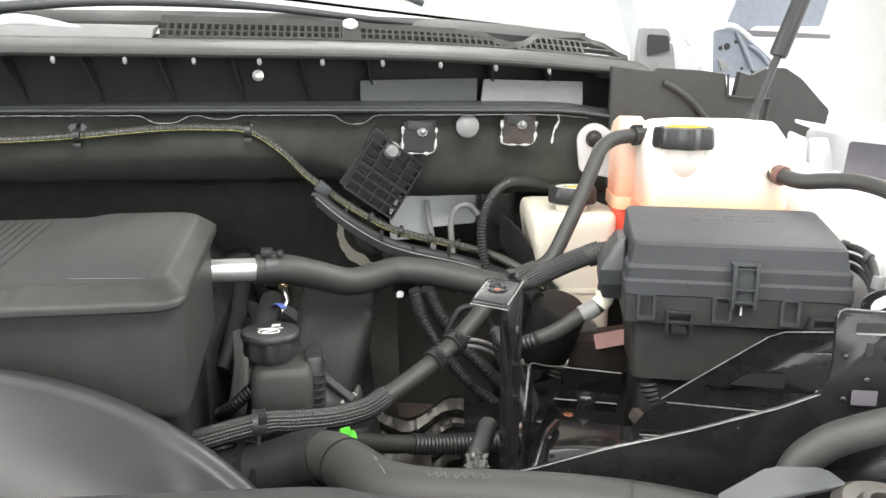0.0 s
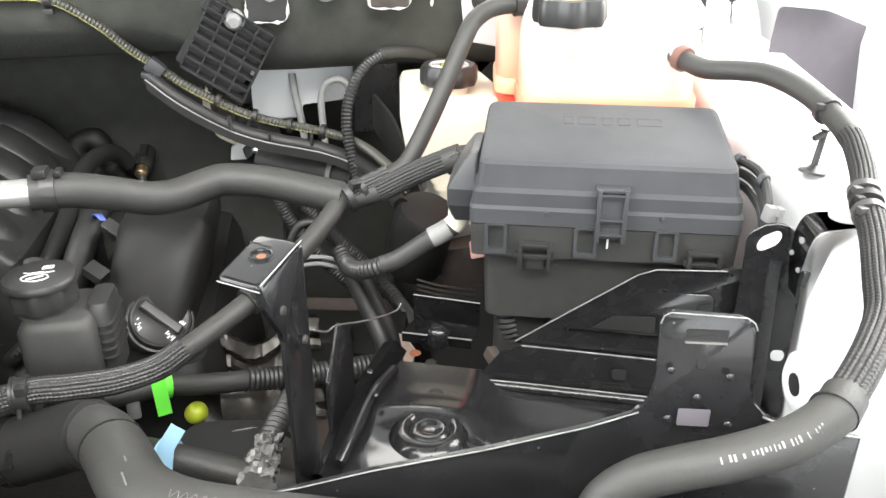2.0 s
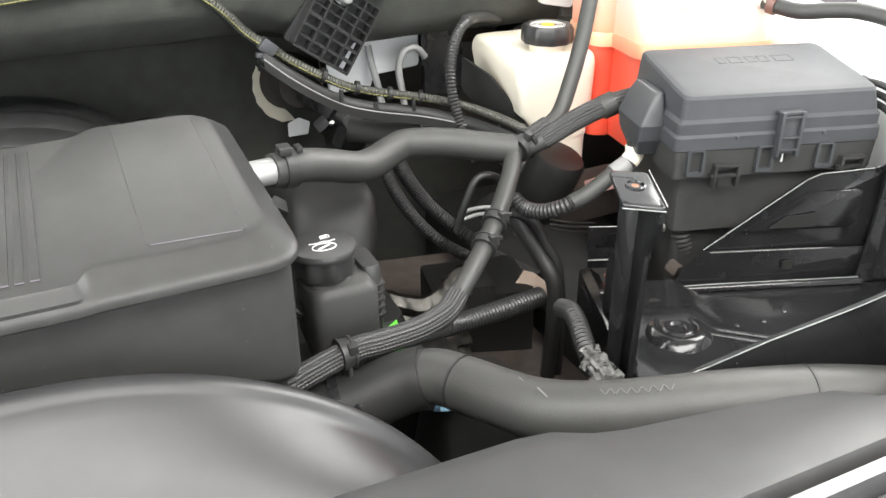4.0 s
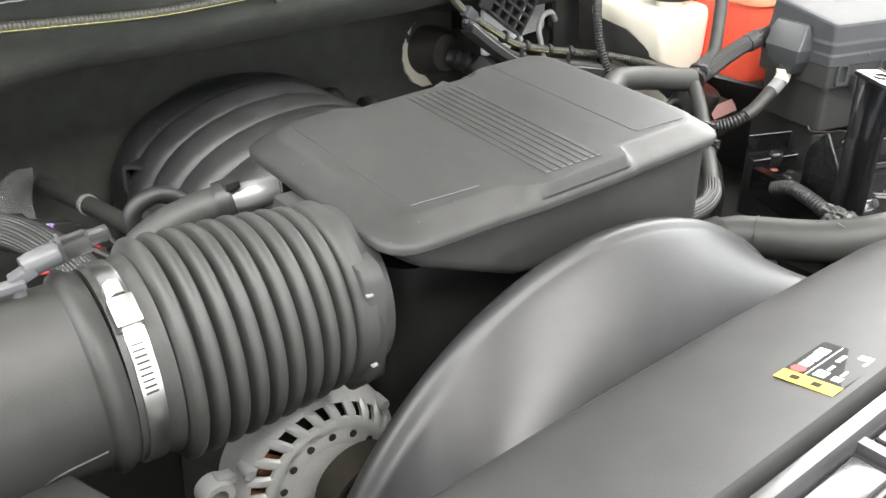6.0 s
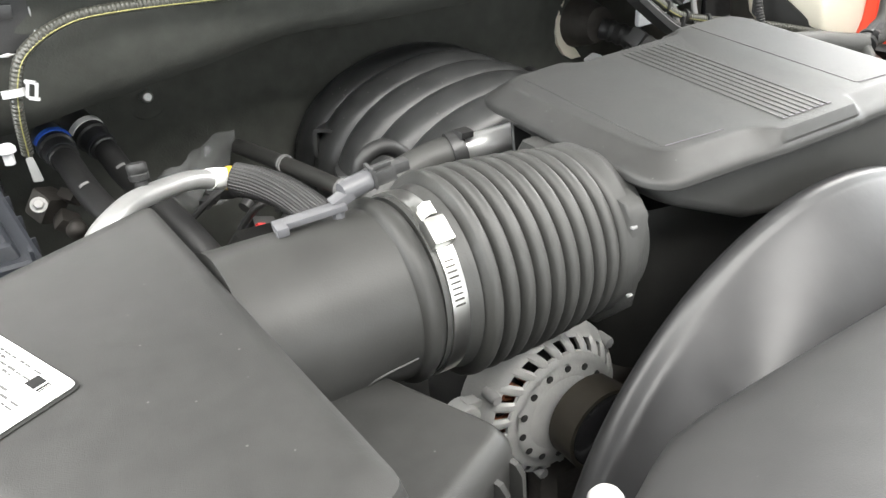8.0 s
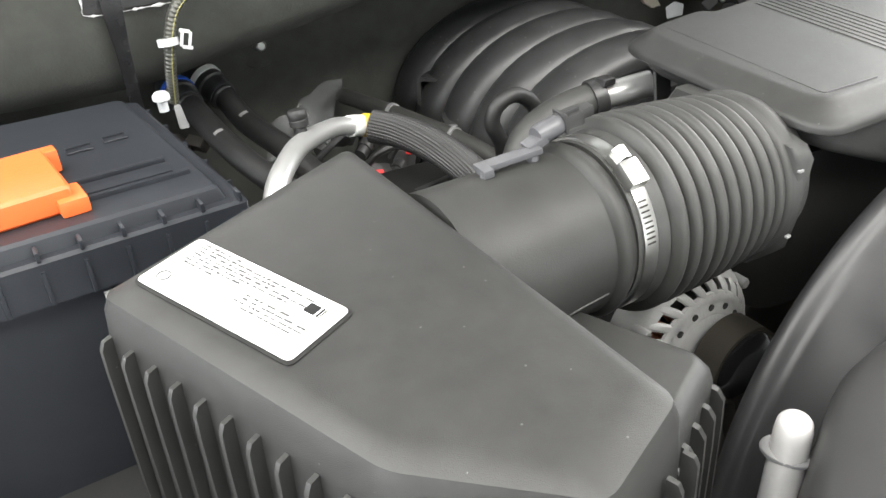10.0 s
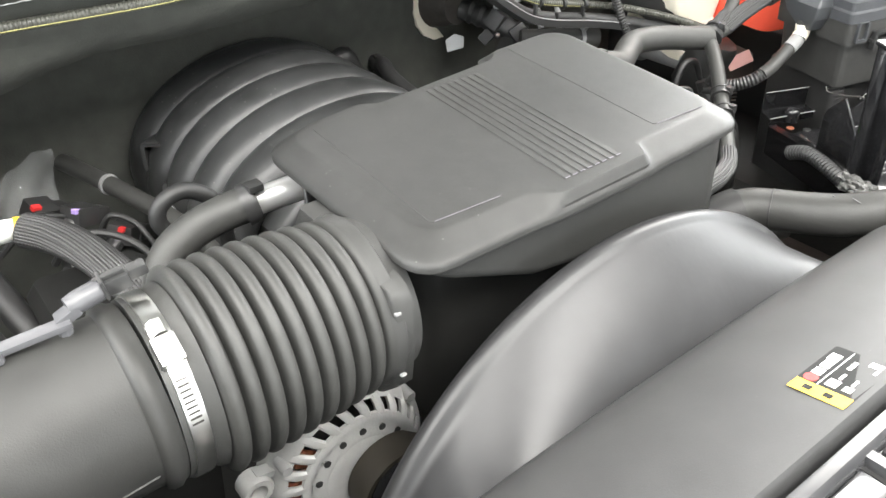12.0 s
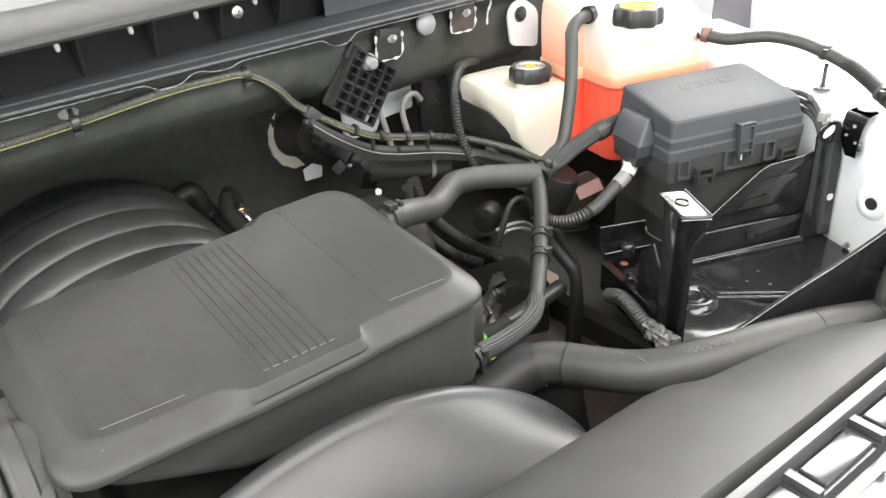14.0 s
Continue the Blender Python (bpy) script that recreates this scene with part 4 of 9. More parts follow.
def battery_tray():
    o = (0.145, 0.585)
    t = thing("battery_tray", (0.3, 0.65, 1.0), "empty gloss-black painted steel battery tray", "battery tray")
    P = lambda s, w, z: at20(o, s, w, z)

    def sheet(name, poly, origin, u, v, parent=None, r=0.005, thick=0.004, m=None, bevel=0.0012):
        bm = bmesh.new()
        plate(bm, round2(poly, r) if r else poly, origin, u, v, thick, bevel)
        return part(name, bm, m or BLACK_PAINT, parent or t, sharp=60)

    # dished floor: a low dome round the boss and a flat plain towards the upright
    bm = bmesh.new()
    loops = []
    for i in range(29):
        s = -0.005 + 0.345 * i / 28
        row = []
        for j in range(21):
            w = -0.055 + 0.262 * j / 20
            r = math.hypot(s - 0.068, w - 0.085)
            h = 0.007 * (1 / (1 + math.exp((r - 0.066) / 0.006)))
            up = max(0.0, min(1.0, (w - 0.105) / 0.03)) * max(0.0, min(1.0, (0.125 - s) / 0.03))
            row.append(P(s, w, 1.124 + h + 0.011 * up * up * (3 - 2 * up)))
        loops.append(row)
    rings(bm, loops, cap=False, close=False)
    floor = part("floor", bm, BLACK_PAINT, t, sharp=60)
    bm = bmesh.new()
    lathe(bm, [(0.034, 0.0), (0.031, 0.004), (0.027, 0.0075), (0.022, 0.0095), (0.0185, 0.0085), (0.0165, 0.0055), (0.0145, 0.0075), (0.0105, 0.0085), (0.008, 0.0065), (0.004, 0.006)], (0.246, 0.668, 1.130), (0, 0, 1), 40)
    part("floor_boss", bm, BLACK_PAINT, floor, sharp=60)
    bm = bmesh.new()
    lathe(bm, [(0.0075, 0), (0.0065, 0.0016), (0.001, 0.0016)], (0.2585, 0.717, 1.1345), (0, 0, 1), 20)
    part("drain_hole", bm, RUBBER_DARK, floor)
    bm = bmesh.new()
    lathe(bm, [(0.009, 0), (0.0085, 0.001), (0.001, 0.0012)], (0.297, 0.685, 1.1262), (0, 0, 1), 14)
    part("worn_spot", bm, BROWN_STEEL, floor)
    # double ridge across the floor
    a, b = Vector((0.236, 0.688, 0)), Vector((0.355, 0.578, 0))
    for k in (0.0, 0.010):
        q = Vector((0.68, 0.73, 0)) * k
        bm = bmesh.new()
        d = Vector((0.73, 0.80, 0)).normalized()
        rings(bm, [[e + q + d * w + Vector((0, 0, z)) for w, z in ((-0.004, 1.125), (-0.0025, 1.1315), (0.0, 1.133), (0.0025, 1.1315), (0.004, 1.125))] for e in (a, b)], cap=False, close=False)
        part("floor_ridge", bm, BLACK_PAINT, floor, sharp=70)
    # sloping front wall that ends in an upright tab
    of, uf = Vector((0.160, 0.528, 0)), Vector((0.970, -0.242, 0))
    nf = Vector((0.242, 0.970, 0))
    wall = sheet("front_wall", [(-0.04, 1.08), (0.30, 1.08), (0.30, 1.270), (0.264, 1.2745), (0.250, 1.278), (0.2405, 1.288), (0.2365, 1.299), (0.2345, 1.334), (0.2295, 1.3405), (0.1900, 1.3421), (0.186, 1.338), (0.1875, 1.302), (0.1855, 1.288), (0.1807, 1.2795), (0.154, 1.2675), (0.0986, 1.248), (0.033, 1.228), (-0.012, 1.2116), (-0.04, 1.203)], of, uf, (0, 0, 1), r=0.003, thick=-0.003)
    sheet("slot", round2(rect(0.0215, 0.0075), 0.001, 0.2104, 1.3290), of - nf * 0.0005, uf, (0, 0, 1), wall, 0, -0.0008, RUBBER_DARK, 0)
    sheet("slot_lip", round2(rect(0.0215, 0.0012), 0.0005, 0.2104, 1.3250), of - nf * 0.001, uf, (0, 0, 1), wall, 0, -0.0015, STEEL, 0)
    sheet("pressed_slot", round2(rect(0.0045, 0.0095), 0.0018, 0.2100, 1.3135), of - nf * 0.0005, uf, (0, 0, 1), wall, 0, -0.0008, RUBBER_DARK, 0)
    for s, z in ((0.1944, 1.3088), (0.2247, 1.3063), (0.2097, 1.2925), (0.196, 1.278), (0.228, 1.276)):
        bm = bmesh.new()
        lathe(bm, [(0.0022, 0), (0.0017, 0.0009), (0.0005, 0.0012)], of + uf * s - nf * 0.003 + Vector((0, 0, z)), -nf, 12)
        part("rivet", bm, BLACK_PAINT, wall, sharp=60)
    bm = bmesh.new()
    lathe(bm, [(0.0065, 0), (0.0058, 0.0008), (0.0005, 0.0010)], of + uf * 0.1963 - nf * 0.003 + Vector((0, 0, 1.2489)), -nf, 24)
    part("pressed_disc", bm, BLACK_PAINT, wall, sharp=60)
    sheet("paper_patch", round2(rect(0.017, 0.011), 0.001, 0.2093, 1.2795), of - nf * 0.0032, uf, (0, 0, 1), wall, 0, -0.0003, PLASTIC_VIOLET, 0)
    # back wall: a low band, a folded ledge and a leaning upper sheet with a slanting end
    sheet("back_band", [(0.088, 1.124), (0.335, 1.124), (0.335, 1.166), (0.128, 1.166), (0.112, 1.158)], P(0, 0.2025, 0), U20, (0, 0, 1), r=0.003, thick=-0.003)
    bm = bmesh.new()
    rings(bm, [[P(s, w, z) for w, z in ((0.192, 1.1265), (0.193, 1.1300), (0.196, 1.1320), (0.1995, 1.1315))] for s in (0.098, 0.122, 0.24, 0.30)], cap=False, close=False)
    part("folded_lip", bm, BLACK_PAINT, t, sharp=80)
    sheet("back_wall", [(0.122, 1.166), (0.335, 1.164), (0.335, 1.262), (0.292, 1.253), (0.236, 1.249), (0.222, 1.243)], P(0, 0.2085, 0), U20, (0, 0, 1), r=0.004, thick=-0.003)
    sheet("pressed_panel", [(0.16, 1.188), (0.285, 1.188), (0.285, 1.232), (0.23, 1.230)], P(0, 0.2050, 0), U20, (0, 0, 1), r=0.008, thick=-0.002)
    sheet("window", [(0.188, 1.192), (0.24, 1.192), (0.24, 1.208), (0.205, 1.205)], P(0, 0.2028, 0), U20, (0, 0, 1), None, 0.003, -0.0006, RUBBER_DARK, 0)
    sheet("pressed_notch", round2(rect(0.012, 0.010), 0.003, 0.215, 1.150), P(0, 0.1990, 0), U20, (0, 0, 1), None, 0, -0.001, RUBBER_DARK, 0)
    # upright with a pressed channel, its folded edge and the hook over the apron
    up = sheet("upright", [(0.294, 1.124), (0.350, 1.124), (0.3464, 1.1746), (0.3457, 1.217), (0.3455, 1.2426), (0.3413, 1.2716), (0.3365, 1.2935), (0.3283, 1.2996), (0.32, 1.3011), (0.311, 1.2992), (0.3029, 1.2937), (0.2991, 1.2861), (0.300, 1.27), (0.300, 1.20)], P(0, 0.202, 0), U20, (0, 0, 1), r=0.004)
    bm = bmesh.new()
    rings(bm, [[P(s + ds, w, z) for s, w in ((0.306, 0.2015), (0.310, 0.1955), (0.326, 0.1955), (0.330, 0.2015))] for z, ds in ((1.13, 0.006), (1.20, 0.003), (1.262, 0.0), (1.272, 0.001))], cap=False, close=False)
    part("pressed_channel", bm, BLACK_PAINT, up, sharp=60)
    top_edge = [(0.552, 0.621, 1.3125), (0.527, 0.620, 1.3125), (0.520, 0.620, 1.3112), (0.5155, 0.620, 1.3065), (0.514, 0.621, 1.299), (0.513, 0.624, 1.2755), (0.5135, 0.624, 1.258)]
    back_edge = [(0.566, 0.653, 1.3125), (0.5365, 0.655, 1.3125), (0.529, 0.654, 1.3112), (0.5245, 0.653, 1.3065), (0.522, 0.653, 1.299), (0.521, 0.652, 1.2755), (0.517, 0.640, 1.258)]
    bm = bmesh.new()
    rings(bm, [[Vector(a), Vector(b)] for a, b in zip(top_edge, back_edge)], cap=False, close=False)
    bmesh.ops.solidify(bm, geom=bm.faces[:], thickness=0.003)
    hook = part("hook", bm, BLACK_PAINT, up, sharp=60)
    # highlight on the hook's front edge, painted as a pale line
    part("edge_glint", sweep(bmesh.new(), [Vector(p) + Vector((0, -0.0006, 0.0002)) for p in top_edge[:4]], 0.0007, 6), GLINT, hook)
    for q, ra in (((0.5165, 0.634, 1.300), 0.0024), ((0.5165, 0.643, 1.286), 0.0020), ((0.5140, 0.628, 1.279), 0.0020)):
        bm = bmesh.new()
        lathe(bm, [(ra, 0), (ra, 0.0006), (ra * 0.3, 0.0008)], q, (-0.95, -0.25, 0.1), 14)
        part("hole_edge", bm, PLASTIC_PALE, hook)
    bm = bmesh.new()
    box(bm, (0.5155, 0.622, 1.2745), (0.006, 0.004, 0.012), rot(0, 12, 10), 0.001)
    part("spot_weld", bm, BLACK_PAINT, hook)
    slot = [(0.0068 * math.cos(a) + 0.0035 * (1 if math.cos(a) > 0 else -1), 0.0062 * math.sin(a)) for a in [2 * math.pi * i / 20 for i in range(20)]]
    sheet("hole_through", [(0.3155 + x * 0.8, 1.2869 + y + x * 0.45) for x, y in slot], P(0, 0.1972, 0), U20, (0, 0, 1), up, 0, -0.0008, PRIMER, 0)
    sheet("hole_through", [(0.338 + x * 0.5, 1.186 + y * 0.8) for x, y in slot], P(0, 0.1972, 0), U20, (0, 0, 1), up, 0, -0.0008, PRIMER_DIM, 0)
    # highlight round the upright's top, painted as a pale line
    part("edge_glint", sweep(bmesh.new(), [P(a, 0.198, b) for a, b in ((0.300, 1.2905), (0.3029, 1.2939), (0.311, 1.2994), (0.32, 1.3013), (0.3283, 1.2998), (0.3365, 1.2937))], 0.0005, 6), GLINT, up)
    bolt(t, P(0.345, 0.150, 1.128), 0.007)
    bolt(t, (0.5505, 0.637, 1.3145), 0.0085, h=0.009, m=TANK_EAR)
    # bolted step at the back left
    bm = bmesh.new()
    A, B, C, D = Vector((0.240, 0.811, 1.142)), Vector((0.302, 0.782, 1.145)), Vector((0.304, 0.765, 1.126)), Vector((0.225, 0.79, 1.134))
    A2, B2 = A + Vector((0.014, 0.022, 0)), B + Vector((0.012, 0.022, 0))
    A3, B3 = A2 + Vector((0, 0, 0.028)), B2 + Vector((0, 0, 0.026))
    rings(bm, [[A3, B3], [A2, B2], [A, B], [A + Vector((0, 0, -0.010)), B + Vector((0, 0, -0.010))]], cap=False, close=False)
    bmesh.ops.solidify(bm, geom=bm.faces[:], thickness=0.003)
    bmesh.ops.bevel(bm, geom=[e for e in bm.edges if len(e.link_faces) == 2 and e.calc_face_angle(0) > 0.5], offset=0.001, segments=2, affect="EDGES")
    part("step", bm, BLACK_PAINT, t, sharp=60)
    bm = bmesh.new()
    lathe(bm, [(0.011, -0.004), (0.0115, 0.008), (0.0105, 0.012), (0.007, 0.015), (0.002, 0.016)], (0.274, 0.799, 1.138), (0, 0, 1), 24)
    part("round_head_bolt", bm, BLACK_PAINT, t, sharp=60)
    for x, y, z, m in ((0.249, 0.783, 1.1352, COPPER), (0.261, 0.765, 1.1352, RUBBER_DARK)):
        bm = bmesh.new()
        lathe(bm, [(0.0055, 0), (0.005, 0.0008), (0.001, 0.0008)], (x, y, z), (0, 0, 1), 14)
        part("hole_edge", bm, m, t)
    for x, y, z in ((0.206, 0.705, 1.149), (0.204, 0.735, 1.152), (0.315, 0.66, 1.1245), (0.345, 0.655, 1.1245), (0.30, 0.64, 1.1245), (0.378, 0.66, 1.1245), (0.36, 0.63, 1.1245)):
        bm = bmesh.new()
        lathe(bm, [(0.0034, 0), (0.0026, 0.0012), (0.0006, 0.0018)], (x, y, z), (0, 0, 1), 12)
        part("rivet", bm, BLACK_PAINT, t, sharp=60)
    bm = bmesh.new()
    box(bm, (0.318, 0.762, 1.139), (0.010, 0.014, 0.012), rot(20, 10, 20), 0.002)
    part("tan_packer", bm, BROWN_STEEL, t, "tan packing piece under the fuse box")
    # folded left side of the tray, from the post's foot up to the step
    bm = bmesh.new()
    rings(bm, [[(0.150, 0.622, 1.10), (0.150, 0.622, 1.142), (0.158, 0.620, 1.144), (0.166, 0.618, 1.126)], [(0.176, 0.69, 1.10), (0.176, 0.69, 1.150), (0.184, 0.687, 1.152), (0.194, 0.683, 1.128)],
               [(0.222, 0.80, 1.10), (0.222, 0.80, 1.140), (0.232, 0.797, 1.142), (0.242, 0.79, 1.134)]], cap=False, close=False)
    bmesh.ops.solidify(bm, geom=bm.faces[:], thickness=0.0025)
    part("side_wall", bm, BLACK_PAINT, t, sharp=50)
    bm = bmesh.new()
    tube([(0.172, 0.640, 1.134), (0.186, 0.672, 1.138), (0.206, 0.718, 1.142), (0.226, 0.752, 1.140)], 0.005, 10, 5, bm)
    part("side_bead", bm, BLACK_PAINT, t, sharp=70)
    # painted glints: pale lines where the sheets' gloss edges catch light
    def edge_glint(pts, parent=None, r=0.00045):
        return part("edge_glint", sweep(bmesh.new(), [Vector(p) for p in pts], r, 6), GLINT, parent or t, sharp=80)

    F = lambda s, z: of + uf * s + Vector((0, 0, z)) - nf * 0.0015
    edge_glint([F(s, z) for s, z in ((-0.038, 1.2045), (-0.012, 1.2120), (0.033, 1.2284), (0.0986, 1.2484), (0.154, 1.2679), (0.1807, 1.2799))], wall)
    edge_glint([F(s, z) for s, z in ((0.1862, 1.336), (0.1875, 1.3405), (0.1905, 1.3425), (0.2290, 1.3410), (0.2330, 1.338), (0.2347, 1.334))], wall, 0.0004)
    edge_glint([F(s, z) for s, z in ((0.246, 1.2810), (0.2515, 1.2785), (0.264, 1.2750), (0.298, 1.2708))], wall, 0.0006)
    edge_glint([P(s, 0.1965, z) for s, z in ((0.100, 1.1315), (0.125, 1.1325), (0.24, 1.1325), (0.296, 1.1325))], None, 0.0007)
    edge_glint([P(s, 0.204, z) for s, z in ((0.130, 1.1665), (0.24, 1.166), (0.292, 1.165))], None, 0.0006)
    edge_glint([P(s, 0.207, z) for s, z in ((0.124, 1.1685), (0.17, 1.204), (0.222, 1.2435), (0.236, 1.2495), (0.291, 1.2535))], None, 0.0006)
    edge_glint([(0.240, 0.810, 1.1425), (0.302, 0.781, 1.1455)], None, 0.0008)
    edge_glint([(0.254, 0.832, 1.1705), (0.314, 0.803, 1.1715)], None, 0.0007)
    # post with its folded top plate
    a, b, c, d = Vector((0.107, 0.597)), Vector((0.130, 0.647)), Vector((0.157, 0.633)), Vector((0.133, 0.580))
    bm = bmesh.new()
    zt = lambda dz: (lambda x, y: 1.3200 + 0.09 * (y - 0.613) + dz)
    sm = lambda q, e: [p + (((a + c) / 2) - p).normalized() * e for p in q]
    lofted(bm, [(sm([a, d, c, b], 0.001), zt(0), 0.005), ([a, d, c, b], zt(0.001), 0.005), ([a, d, c, b], zt(0.003), 0.005), (sm([a, d, c, b], 0.0014), zt(0.0042), 0.005), (sm([a, d, c, b], 0.004), zt(0.0044), 0.005)])
    top = part("post_top", bm, BLACK_PAINT, t, sharp=50)
    hole = Vector((0.133, 0.617, 1.3244))
    bm = bmesh.new()
    lathe(bm, [(0.0080, 0), (0.0078, 0.0016), (0.0066, 0.0018), (0.006, 0.0)], hole, (0, -0.09, 1), 24, cap=False)
    part("hole_edge", bm, BLACK_PAINT, top)
    bm = bmesh.new()
    lathe(bm, [(0.0062, 0.0003), (0.0008, 0.0004)], hole, (0, -0.09, 1), 20)
    part("hole_floor", bm, RUST, top, "bare rust-brown hole")
    rng = random.Random(8)
    for k in range(5):
        bm = bmesh.new()
        q = Vector((0.126 + 0.003 * k, 0.636 - 0.002 * k, 1.3266 - 0.0002 * k))
        box(bm, q, (0.0016 + 0.002 * rng.random(), 0.0012, 0.0003), rot(0, 0, -25), 0)
        part("ink_mark", bm, INK, top)
    lo = 1.115
    dirn = (c - d).normalized()
    post = sheet("post", [(0.028, lo), (0.059, lo), (0.0585, 1.3225), (0.0, 1.3225), (0.003, 1.306), (0.026, 1.272)], (d.x, d.y, 0), dirn.to_3d(), (0, 0, 1), r=0.004, thick=-0.004)
    edge_glint([(d.x + 0.0005, d.y, 1.3225), (c.x + 0.001, c.y, 1.3265)], post, 0.0005)
    edge_glint([(a.x, a.y, 1.3195), (d.x, d.y - 0.0005, 1.3185)], post, 0.0005)
    e2 = (a - d).normalized()
    sheet("post_flange", [(0.0, lo), (0.016, lo), (0.018, 1.25), (0.020, 1.3225), (0.0, 1.3225)], (c.x, c.y, 0), e2.to_3d(), (0, 0, 1), post, 0.003)
    for k, z in ((0.018, 1.297), (0.045, 1.26)):
        bm = bmesh.new()
        q = d + dirn * k
        lathe(bm, [(0.0032, 0), (0.0028, 0.0018), (0.0005, 0.0022)], (q.x + 0.0036, q.y - 0.0016, z), (0.9, -0.4, 0), 12)
        part("rivet", bm, CAST_DARK, post)
    # bent wire clip behind the post
    bm = bmesh.new()
    tube([(0.2325, 0.7383, 1.2151), (0.226, 0.730, 1.212), (0.200, 0.695, 1.226), (0.178, 0.668, 1.240), (0.170, 0.655, 1.243), (0.1602, 0.6429, 1.2524)], 0.0008, 8, 5, bm)
    part("wire_clip", bm, CLAMP, t, "bent steel wire clip")
    sheet("gusset", [(0, 0), (0.06, 0.0), (0.058, 0.055), (0.03, 0.085), (0.0, 0.045)], (0.166, 0.655, 1.15), (0.35, 0.93, 0), (0, 0, 1), None, 0.005, 0.003)


battery_tray()


U16, V16 = Vector((math.cos(radians(-16)), math.sin(radians(-16)), 0)), Vector((math.sin(radians(16)), math.cos(radians(16)), 0))


def at16(o, s, w, z):
    return Vector((o[0], o[1], 0)) + U16 * s + V16 * w + Vector((0, 0, z))


def fuse_box():
    o = (0.295, 0.757)
    t = thing("fuse_box", (0.4, 0.8, 1.18), "dark grey plastic underhood fuse box with a clipped lid", "fuse box")
    Q = lambda s, w: tuple(at16(o, s, w, 0).xy)
    R = lambda s0, s1, w0, w1: [Q(s0, w0), Q(s1, w0), Q(s1, w1), Q(s0, w1)]
    W, D = 0.218, 0.133
    bm = bmesh.new()

    def slope(x, y):
        w = (Vector((x, y)) - Vector(o)).dot(V16.xy)
        return 1.3295 + 0.019 * max(0.0, min(1.0, w / D))

    lofted(bm, [(R(-0.002, W + 0.002, -0.002, D), 1.277, 0.008), (R(-0.002, W + 0.002, -0.002, D), 1.290, 0.008), (R(0.0, W, 0.0, D), 1.293, 0.008), (R(0.0, W, 0.0, D), 1.304, 0.008),
                (R(0.003, W - 0.003, 0.002, D - 0.003), 1.308, 0.008), (R(0.005, W - 0.006, 0.005, D - 0.006), lambda x, y: slope(x, y) - 0.0035, 0.010), (R(0.0065, W - 0.008, 0.0075, D - 0.008), lambda x, y: slope(x, y) - 0.0008, 0.010), (R(0.011, W - 0.012, 0.013, D - 0.013), lambda x, y: slope(x, y) + 0.0006, 0.012)])
    lid = part("lid", bm, BOX_LID, t, sharp=14)
    # raised symbols on the lid: plain outlined blocks
    for s, ww in ((0.078, 0.008), (0.094, 0.014), (0.112, 0.009), (0.126, 0.010), (0.148, 0.020)):
        bm = bmesh.new()
        ring = [at16(o, s + dx * ww / 2, 0.085 + dw, 0) for dx, dw in ((-1, -0.007), (1, -0.007), (1, 0.007), (-1, 0.007), (-1, -0.007))]
        sweep(bm, [Vector((q.x, q.y, slope(q.x, q.y) + 0.0002)) for q in ring], 0.0008, 5)
        part("symbol", bm, BOX_LID, lid)
    bm = bmesh.new()
    lofted(bm, [(R(0.012, W - 0.012, 0.010, D - 0.005), 1.183, 0.012), (R(0.010, W - 0.010, 0.008, D), 1.243, 0.012), (R(0.0, W, 0.0, D), 1.247, 0.006), (R(-0.001, W + 0.001, -0.001, D), 1.276, 0.006)])
    part("base", bm, PLASTIC, t, sharp=25)
    for s in (0.017, 0.091, 0.156):
        bm = bmesh.new()
        frame_o = at16(o, 0, -0.0015, 0)
        big, small = round2(rect(0.019, 0.027), 0.003, s + 0.004, 1.2645), round2(rect(0.013, 0.022), 0.002, s + 0.004, 1.2655)
        rings(bm, [[frame_o + U16 * a + Vector((0, 0, z)) - V16 * d for a, z in l] for l, d in ((big, -0.002), (big, 0.0035), (small, 0.0035), (small, -0.002))], cap=False)
        part("slot_frame", bm, PLASTIC_GREY, t)
    for s in (0.054, 0.192):
        bm = bmesh.new()
        for k in (-0.012, 0.012):
            box(bm, at16(o, s + k, -0.005, 1.250), (0.0035, 0.008, 0.024), rot(0, 0, -16), 0.001)
        box(bm, at16(o, s, -0.005, 1.261), (0.026, 0.008, 0.0035), rot(0, 0, -16), 0.001)
        box(bm, at16(o, s, -0.004, 1.2505), (0.032, 0.007, 0.004), rot(0, 0, -16), 0.001)
        box(bm, at16(o, s, -0.002, 1.243), (0.015, 0.006, 0.010), rot(0, 0, -16), 0.001)
        part("latch", bm, PLASTIC_SMOOTH, t)
    bm = bmesh.new()
    box(bm, at16(o, 0.114, -0.004, 1.290), (0.023, 0.006, 0.040), rot(0, 0, -16), 0.0015)
    for k in (-0.0105, 0.0105):
        box(bm, at16(o, 0.114 + k, -0.008, 1.291), (0.0035, 0.006, 0.046), rot(0, 0, -16), 0.001)
    for z in (1.275, 1.288, 1.309):
        box(bm, at16(o, 0.114, -0.009, z), (0.018, 0.004, 0.0022), rot(0, 0, -16), 0.0006)
    box(bm, at16(o, 0.114, -0.004, 1.3125), (0.027, 0.010, 0.003), rot(0, 0, -16), 0.001)
    part("lid_clip", bm, PLASTIC_GREY, t)
    bm = bmesh.new()
    box(bm, at16(o, 0.113, -0.004, 1.2665), (0.0015, 0.0015, 0.012), rot(0, 0, -16), 0.0)
    part("clip_pin", bm, PAPER, t)
    for s, z in ((0.062, 1.2885), (0.155, 1.2885)):
        bm = bmesh.new()
        lathe(bm, [(0.0022, 0), (0.0018, 0.0016), (0.0004, 0.002)], at16(o, s, -0.002, z), -V16, 10)
